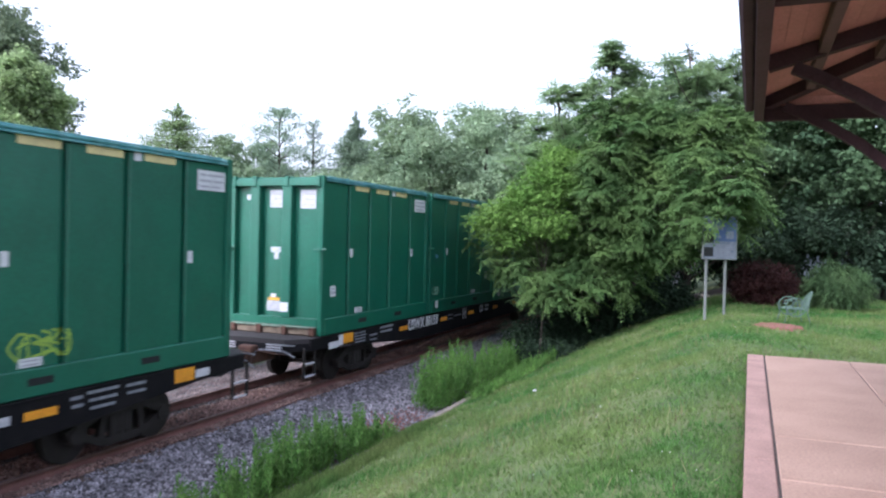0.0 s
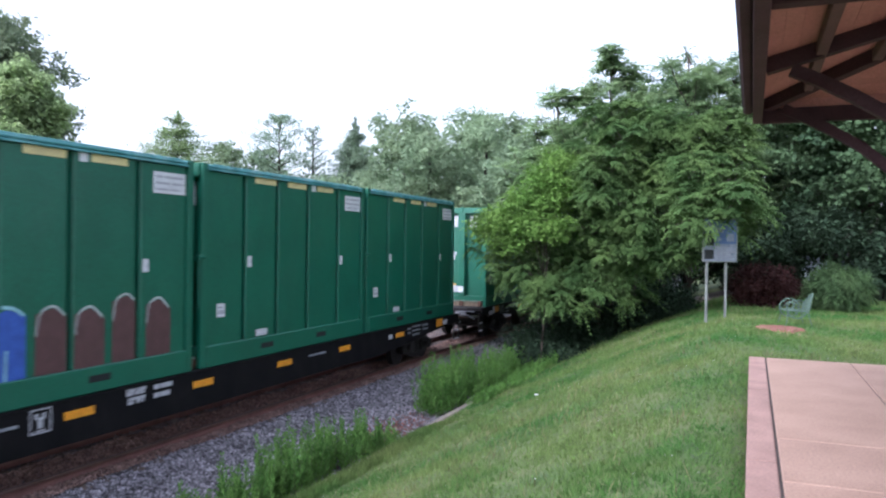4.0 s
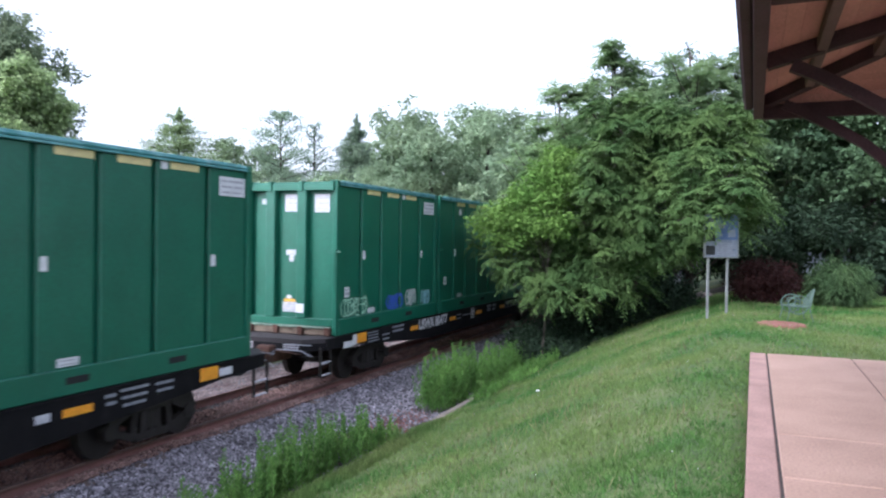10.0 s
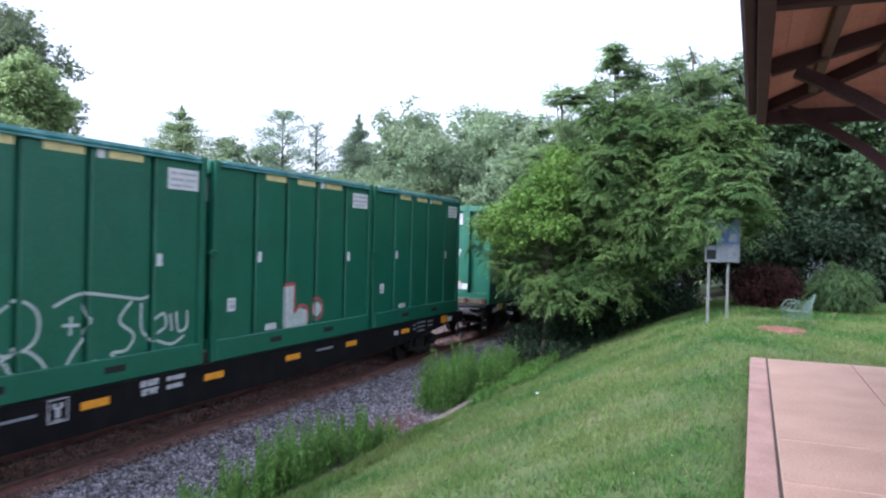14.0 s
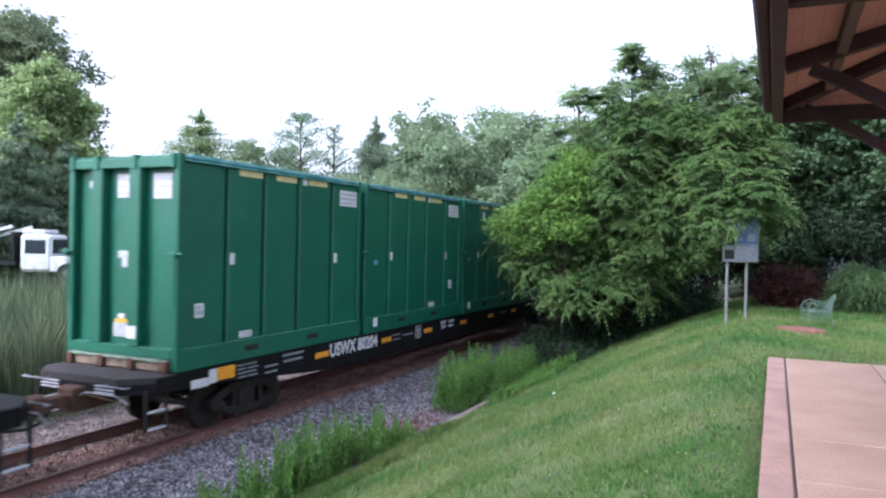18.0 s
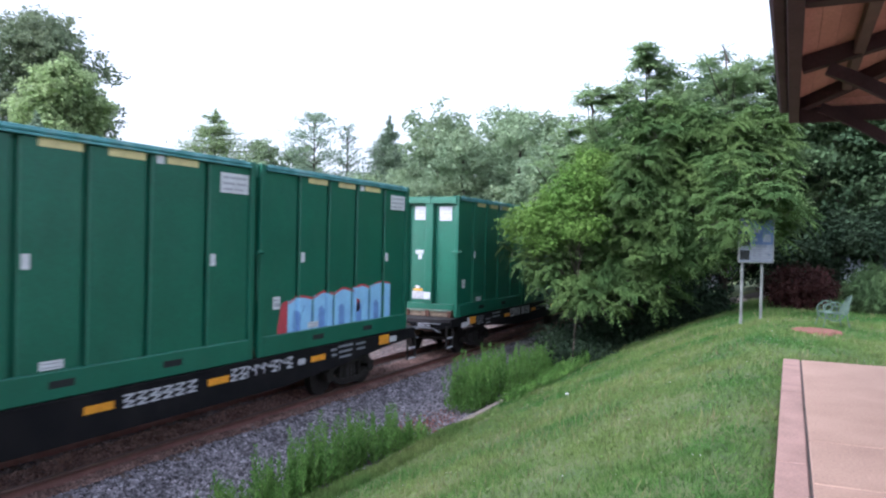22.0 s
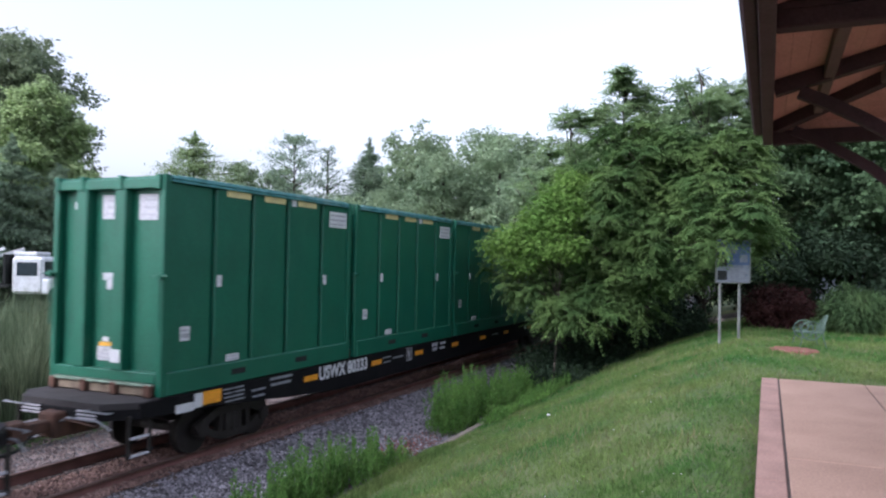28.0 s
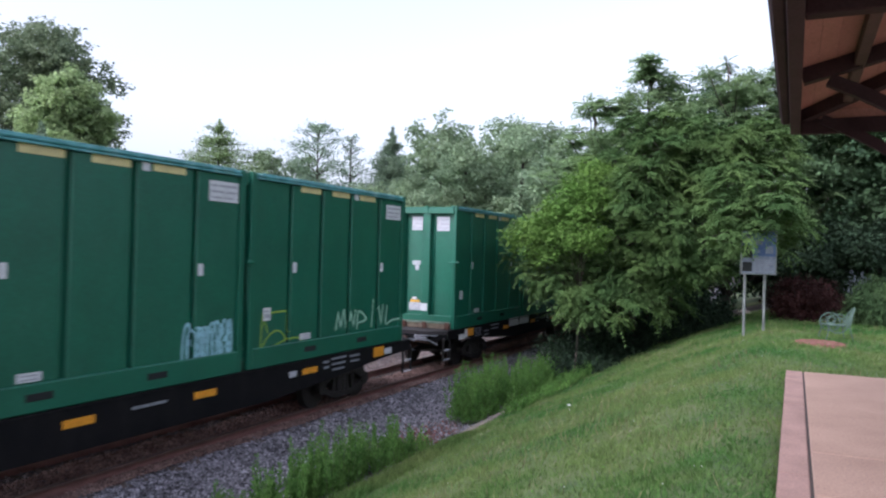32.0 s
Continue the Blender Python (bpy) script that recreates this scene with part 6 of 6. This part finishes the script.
            pts = [(cx + math.cos(q) * rx * (0.6 + 0.4 * math.sin(q * 1.5) ** 2), mid + math.sin(q) * rz) for q in np.linspace(0.2, 6.6, 22)] + [(cx - 0.3 * rx, mid), (cx + 0.3 * rx, mid + 0.2 * rz)]
        elif kind == 1:
            pts = [(cx - math.cos(q) * rx, lo + math.sin(q) ** 0.6 * (hi - lo)) for q in np.linspace(0.02, 3.12, 16)]
        elif kind == 2:
            pts = [(cx + math.cos(q) * rx, mid + math.sin(q) * rz) for q in np.linspace(0.4, 6.9, 16)]
        else:
            pts = [(cx + math.sin(q * 2) * rx * 0.8, hi - (hi - lo) * q / 6.0 + 0.1 * rz * math.cos(q * 2)) for q in np.linspace(0, 6.0, 24)]
        ribbon(bm, pts, w * 0.75)
    tagged(part("spray_paint", bm, paint, BOXES[n, k], label), kind="stuff")


def strokes(n, k, paint, w, lines, label="spray-painted scrawl"):
    """Single painted strokes, each a list of (u, z) on the near side."""
    for pts in lines:
        bm = bmesh.new()
        ribbon(bm, pts, w)
        part("spray_stroke", bm, paint, BOXES[n, k], label)


def curve(*pts):
    """A smooth line through the points."""
    out = []
    for a in range(len(pts) - 1):
        p0, p1, p2, p3 = pts[max(a - 1, 0)], pts[a], pts[a + 1], pts[min(a + 2, len(pts) - 1)]
        for q in (0.0, 0.2, 0.4, 0.6, 0.8):
            out.append(tuple(0.5 * (2 * p1[c] + (p2[c] - p0[c]) * q + (2 * p0[c] - 5 * p1[c] + 4 * p2[c] - p3[c]) * q * q + (3 * p1[c] - p0[c] - 3 * p2[c] + p3[c]) * q ** 3) for c in (0, 1)))
    return out + [pts[-1]]


def loop(u, z, ru, rz, a0=0.0, a1=6.4):
    return [(u + ru * math.cos(a), z + rz * math.sin(a)) for a in np.linspace(a0, a1, 20)]


def patch(n, k, paint, ring, label, lift=0.0):
    """A filled painted shape: columns between the lower and upper edge of ring, a list of (u, low, high)."""
    bm = bmesh.new()
    prev = None
    us = [r[0] for r in ring]
    m = max(2, int((us[-1] - us[0]) / 0.04))
    for u in np.linspace(us[0], us[-1], m):
        lo, hi = np.interp(u, us, [r[1] for r in ring]), np.interp(u, us, [r[2] for r in ring])
        pair = (bm.verts.new((u, surface_y(u) - lift, lo)), bm.verts.new((u, surface_y(u) - lift, hi)))
        if prev:
            bm.faces.new((prev[0], pair[0], pair[1], prev[1]))
        prev = pair
    return part("spray_patch", bm, paint, BOXES[n, k], label)


# blue and brown block shapes with pale edges
for u in (0.55, 1.12, 1.70, 2.28):
    patch(2, 1, "spray_blue", [(u, 0.02, 1.22), (u + 0.25, 0.0, 1.30), (u + 0.53, 0.03, 1.2)], "filled blue spray-painted shape")
    strokes(2, 1, "spray_pale", 0.05, [curve((u, 0.05), (u + 0.02, 1.2), (u + 0.3, 1.32), (u + 0.5, 1.2)), [(u + 0.22, 0.2), (u + 0.24, 0.75)]], "pale spray-painted edge")
for u, h in ((2.95, 1.2), (3.6, 1.15), (4.3, 1.3), (5.0, 1.2)):
    patch(2, 1, "spray_red", [(u, 0.15, h), (u + 0.3, 0.2, h + 0.08), (u + 0.56, 0.12, h - 0.1)], "filled dull red spray-painted shape")
    strokes(2, 1, "spray_grey", 0.035, [curve((u + 0.02, h - 0.3), (u + 0.08, h), (u + 0.3, h + 0.1), (u + 0.52, h - 0.08))], "pale spray-painted edge")
# dark magenta lump
patch(1, 2, "spray_magenta", [(4.72, 0.34, 0.72), (4.85, 0.30, 0.82), (5.1, 0.32, 0.80), (5.3, 0.34, 0.86), (5.48, 0.38, 0.74)], "dark magenta spray-painted lump")
strokes(1, 2, "spray_red", 0.10, [curve((4.8, 0.9), (5.0, 1.02), (5.3, 0.98))], "dull red spray-painted arc")
# pale blue lettering shapes with red edges, along the whole foot of one container
for u, w_, h in ((0.95, 0.85, 0.98), (1.85, 0.75, 1.04), (2.65, 0.70, 1.08), (3.40, 0.75, 1.12), (4.20, 1.0, 1.16)):
    patch(9, 3, "spray_sky", [(u, 0.04, h), (u + 0.5 * w_, 0.0, h + 0.05), (u + w_, 0.05, h)], "filled sky-blue spray-painted shape")
    patch(9, 3, "spray_mid", [(u + 0.18, 0.25, 0.75), (u + 0.3, 0.2, 0.82), (u + 0.42, 0.32, 0.7)], "blue shading in the spray-painted shape", 0.004)
    strokes(9, 3, "spray_scarlet", 0.05, [curve((u, h - 0.05), (u + 0.5 * w_, h + 0.07), (u + w_, h))], "red spray-painted edge")
    strokes(9, 3, "spray_blue", 0.03, [curve((u + 0.5 * w_, 0.1), (u + 0.52 * w_, 0.6), (u + 0.7 * w_, 0.85)), [(u + w_, 0.15), (u + w_ - 0.02, h - 0.1)]], "thin blue spray-painted line")
patch(9, 3, "spray_scarlet", [(0.62, 0.02, 0.5), (0.74, 0.05, 0.95), (0.94, 0.0, 1.0)], "red spray-painted flank")
patch(9, 3, "spray_scarlet", [(3.5, 0.62, 0.82), (3.62, 0.56, 0.9), (3.74, 0.62, 0.82)], "red spray-painted dot", 0.004)
# grey upright shape with a red edge and a small ring beside it
patch(6, 2, "spray_grey", [(2.38, 0.02, 1.22), (2.66, 0.02, 1.24)], "filled silver spray-painted shape")
patch(6, 2, "spray_grey", [(2.67, 0.04, 0.62), (2.9, 0.04, 0.74), (3.2, 0.04, 0.66)], "filled silver spray-painted shape")
strokes(6, 2, "spray_scarlet", 0.06, [[(2.36, 0.2), (2.36, 1.26), (2.68, 1.28), (2.69, 0.66)], curve((2.69, 0.6), (2.9, 0.78), (3.18, 0.72), (3.24, 0.4))], "red spray-painted edge")
strokes(6, 2, "spray_scarlet", 0.05, [loop(3.62, 0.66, 0.22, 0.24)], "red spray-painted ring")
patch(6, 2, "spray_grey", [(3.45, 0.6, 0.72), (3.62, 0.48, 0.84), (3.79, 0.6, 0.72)], "silver spray-painted dot")
# wide silver loops over a whole container side
strokes(6, 1, "spray_grey", 0.05, [curve((0.5, 0.45), (0.8, 1.05), (1.25, 1.1), (1.45, 0.8), (1.2, 0.62)), curve((1.25, 1.25), (1.3, 0.6), (1.28, 0.05), (1.05, -0.02)), curve((1.45, 0.72), (1.95, 0.78)), curve((1.7, 1.22), (1.75, 0.75), (1.72, 0.3)),
                                  curve((2.05, 1.15), (2.4, 1.32), (2.7, 1.12), (2.66, 0.75), (2.3, 0.58), (2.0, 0.66)), curve((2.0, 0.4), (2.4, 0.66), (2.8, 0.4), (2.85, 0.0)), curve((2.2, 0.5), (2.35, 0.2), (2.3, -0.02)), curve((2.95, 1.2), (3.4, 1.36), (4.0, 1.3), (4.55, 1.22), (4.75, 1.25)),
                                  curve((3.45, 1.3), (3.6, 0.9), (3.3, 0.5), (3.2, 0.3), (3.45, 0.1), (3.7, 0.35)), [(3.1, 0.92), (3.4, 0.9)], [(3.25, 1.04), (3.24, 0.76)], curve((4.4, 1.2), (4.15, 0.9), (4.45, 0.65), (4.3, 0.42), (4.0, 0.4), (4.3, 0.15), (4.25, -0.02)),
                                  curve((4.6, 1.15), (4.62, 0.7), (4.9, 0.5)), curve((4.9, 0.86), (5.1, 0.94), (5.15, 0.72), (4.95, 0.62)), [(5.25, 0.92), (5.3, 0.62)], curve((5.4, 0.95), (5.45, 0.62), (5.65, 0.66), (5.66, 0.95)), curve((4.95, 0.5), (5.3, 0.4), (5.6, 0.52))], "silver spray-painted stroke")
# long curved line with small marks above it, and an upright figure of strokes
strokes(11, 0, "spray_pale", 0.045, [curve((2.2, 0.92), (2.45, 0.72), (2.6, 0.42), (2.95, 0.24), (3.6, 0.30), (4.4, 0.42), (5.3, 0.56), (5.75, 0.66)), [(2.95, 0.85), (2.98, 0.48)], curve((3.08, 0.5), (3.12, 0.85), (3.28, 0.82), (3.3, 0.45)), loop(3.78, 0.62, 0.14, 0.16), [(3.9, 0.78), (3.92, 0.42)], loop(4.22, 0.64, 0.13, 0.18), [(4.1, 0.62), (4.34, 0.66)], curve((5.0, 0.8), (5.1, 0.9), (5.2, 0.76)), curve((5.3, 0.8), (5.42, 0.88), (5.6, 0.78))], "pale spray-painted stroke")
strokes(11, 0, "spray_pale", 0.055, [curve((0.35, 0.15), (0.5, 0.5), (0.85, 0.48), (0.95, 0.1)), curve((0.3, 0.78), (0.32, 0.6), (0.6, 0.58)), curve((0.25, 0.85), (0.55, 0.92), (0.9, 0.85), (1.0, 0.62), (0.85, 0.5)), [(0.62, 0.6), (0.66, 0.12)], loop(0.62, 1.02, 0.09, 0.09), [(0.5, 0.62), (0.95, 0.7)], [(0.4, 0.3), (0.9, 0.28)]], "pale spray-painted stroke")
# small pale boat-shaped mark
strokes(10, 3, "spray_lilac", 0.05, [curve((4.75, 0.45), (5.1, 0.38), (5.5, 0.46)), curve((4.8, 0.44), (5.1, 0.5), (5.5, 0.47)), [(5.05, 0.5), (5.07, 0.78)], [(5.3, 0.5), (5.31, 0.66)]], "lilac spray-painted mark")
# rounded outlined shapes in a row
for u in (2.5, 2.88, 3.24, 3.6, 3.95, 4.28):
    strokes(1, 3, "spray_pale", 0.05, [loop(u + 0.14, 0.70 + 0.03 * math.sin(u * 9), 0.15, 0.17), [(u + 0.08, 0.68), (u + 0.2, 0.74)]], "pale spray-painted ring")
strokes(1, 3, "spray_pale", 0.045, [curve((4.55, 0.55), (4.65, 0.72), (4.85, 0.6))], "pale spray-painted stroke")
patch(1, 3, "spray_green", [(0.32, 0.52, 0.82), (0.5, 0.46, 0.9), (0.72, 0.5, 0.92), (0.95, 0.44, 0.6)], "acid green spray-painted lump")
strokes(1, 3, "spray_mint", 0.03, [curve((0.4, 0.5), (0.55, 0.86), (0.7, 0.55)), [(0.75, 0.85), (0.8, 0.5)]], "pale spray-painted stroke")
# tall outline of strokes with a smaller one beside it
strokes(5, 3, "spray_pale", 0.045, [curve((2.35, 0.25), (2.45, 0.6), (2.75, 0.7), (2.7, 1.05), (2.85, 1.25)), curve((2.35, 0.25), (2.55, 0.2), (2.7, 0.35)), curve((3.2, 0.9), (3.3, 1.2), (3.7, 1.22), (3.95, 1.1), (3.85, 0.8), (3.4, 0.78), (3.2, 0.9)), [(3.4, 0.95), (3.75, 1.0)], [(3.5, 1.15), (3.45, 0.7)], curve((3.0, 0.65), (3.05, 0.2), (3.25, 0.22)), [(3.35, 0.62), (3.4, 0.2)], [(3.25, 0.45), (3.6, 0.45)], [(3.3, 0.2), (3.65, 0.25)], curve((4.0, 0.85), (4.25, 1.0), (4.4, 1.35)), curve((4.0, 0.7), (4.4, 0.75), (4.6, 0.9))], "pale spray-painted stroke")
strokes(5, 3, "spray_pale", 0.045, [loop(5.42, 0.9, 0.17, 0.16), [(5.3, 0.82), (5.6, 0.98)], curve((5.25, 0.72), (5.45, 0.66), (5.65, 0.74))], "pale spray-painted stroke")
patch(5, 3, "spray_pale", [(0.65, 0.02, 0.14), (0.9, 0.05, 0.22), (1.9, 0.10, 0.24), (2.05, 0.12, 0.22)], "pale blue spray-painted bar")
strokes(13, 3, "spray_green", 0.035, [[(0.4, 0.25), (0.45, 0.98), (1.3, 1.0), (1.32, 0.55)], curve((0.3, 0.1), (0.6, 0.5), (0.95, 0.62), (1.2, 0.4), (1.25, 0.05)), curve((0.55, 0.1), (0.9, 0.35), (1.6, 0.42), (1.9, 0.15)), [(0.45, 0.98), (0.62, 0.6)], curve((0.2, 0.3), (0.35, 0.12), (0.7, 0.08))], "yellow-green spray-painted outline")
strokes(13, 3, "spray_mint", 0.05, [[(3.0, 0.45), (3.08, 0.85), (3.2, 0.5), (3.32, 0.9), (3.42, 0.48)], [(3.55, 0.42), (3.6, 0.85), (3.75, 0.5), (3.82, 0.88)], curve((3.9, 0.4), (3.95, 0.82), (4.3, 0.62), (3.95, 0.55)), [(4.55, 0.4), (4.62, 1.08)], [(4.8, 0.42), (4.88, 0.9), (5.02, 0.45), (5.1, 0.95)], curve((5.3, 0.9), (5.25, 0.45), (5.55, 0.5), (5.95, 0.52))], "mint spray-painted stroke")
for a in ((0, 3, 1.5, 2.5, 0.45, 0.85, 3, "spray_green", 0.05), (1, 1, 0.3, 0.8, 0.5, 0.75, 2, "spray_mint", 0.03), (4, 0, 3.6, 4.4, 0.2, 0.6, 2, "spray_mint", 0.03), (5, 0, 0.3, 1.6, 0.35, 0.85, 4, "spray_mint", 0.05), (5, 0, 2.7, 3.7, 0.35, 0.75, 3, "spray_blue", 0.10), (5, 0, 3.9, 4.6, 0.35, 0.85, 3, "spray_grey", 0.07),
          (5, 0, 5.0, 5.6, 0.35, 0.75, 3, "spray_pale", 0.06), (8, 3, 1.3, 2.2, 0.3, 0.7, 3, "spray_green", 0.05), (9, 1, 5.0, 5.7, 0.35, 0.8, 3, "spray_pale", 0.06), (10, 2, 4.8, 5.6, 0.2, 0.95, 4, "spray_pale", 0.06),
          (13, 1, 5.1, 5.7, 0.4, 0.8, 3, "spray_mint", 0.06), (13, 1, 3.3, 3.5, 0.2, 0.6, 1, "spray_pale", 0.07), (13, 2, 4.6, 5.8, 0.15, 0.95, 6, "spray_pale", 0.07)):
    scrawl(*a[:8], a[8], int(a[2] * 10), "spray-painted scrawl")


def sill_scrawl(n, u0, u1, z0, z1, count, paint, seed):
    """Painted loops on a car's side sill."""
    car = [ob for ob, x, z in MOVERS if z == 0.0][n]
    r = random.Random(seed)
    step = (u1 - u0) / count
    bm = bmesh.new()
    for i in range(count):
        a, b = u0 + step * i, u0 + step * (i + 0.8)
        mid = (z0 + z1) / 2
        pts = ((a, z0), (a, z1), (b, mid), (b, z1)) if r.random() < 0.5 else ((a, z1), (b, z1), (a, mid), (b, mid - 0.02), (a, z0), (b, z0))
        for p, q in zip(pts, pts[1:]):
            beam(bm, (p[0], -0.024, p[1]), (q[0], -0.024, q[1]), 0.006, 0.026)
    tagged(part("sill_paint", bm, paint, car, "spray-painted scrawl on the sill"), kind="stuff")


sill_scrawl(5, 13.0, 15.4, -1.12, -0.84, 6, "white", 4)
sill_scrawl(9, 15.6, 17.2, -1.08, -0.90, 6, "dull_white", 5)
sill_scrawl(9, 18.0, 19.9, -1.06, -0.86, 8, "dull_white", 6)
sill_scrawl(10, 13.6, 15.2, -1.08, -0.86, 6, "ink", 7)
car13 = [ob for ob, x, z in MOVERS if z == 0.0][13]
part("rust_patch", bx(7.72, -0.030, -1.13, 9.0, -0.0205, -0.83, 0.004), "primer", car13, "rust-red repainted patch")


def motions():
    """The train runs along the track past the camera, all its parts in step."""
    for ob, x0, z in MOVERS:
        walk(ob, [(t, pose(x0 - SPEED * t + dx, NEAR_Y, z)) for t, dx in DRIFT])
    # the wheels roll while they pass the lawn
    for axle, x0, local in WHEELS:
        t0, t1 = max(0.0, (x0 - 34) / SPEED), min(32.0, (x0 - 4) / SPEED)
        if t1 <= t0:
            continue
        steps = int((t1 - t0) * 30)
        rows = [(t0 + i / 30, pose(local, 0, -0.005, 0, -math.degrees(SPEED * i / 30 / 0.42), 0)) for i in range(steps + 1)]
        rows = ([(0.0, rows[0][1])] if t0 > 0.02 else []) + rows + ([(32.0, rows[-1][1])] if t1 < 31.95 else [])
        walk(axle, rows)


motions()
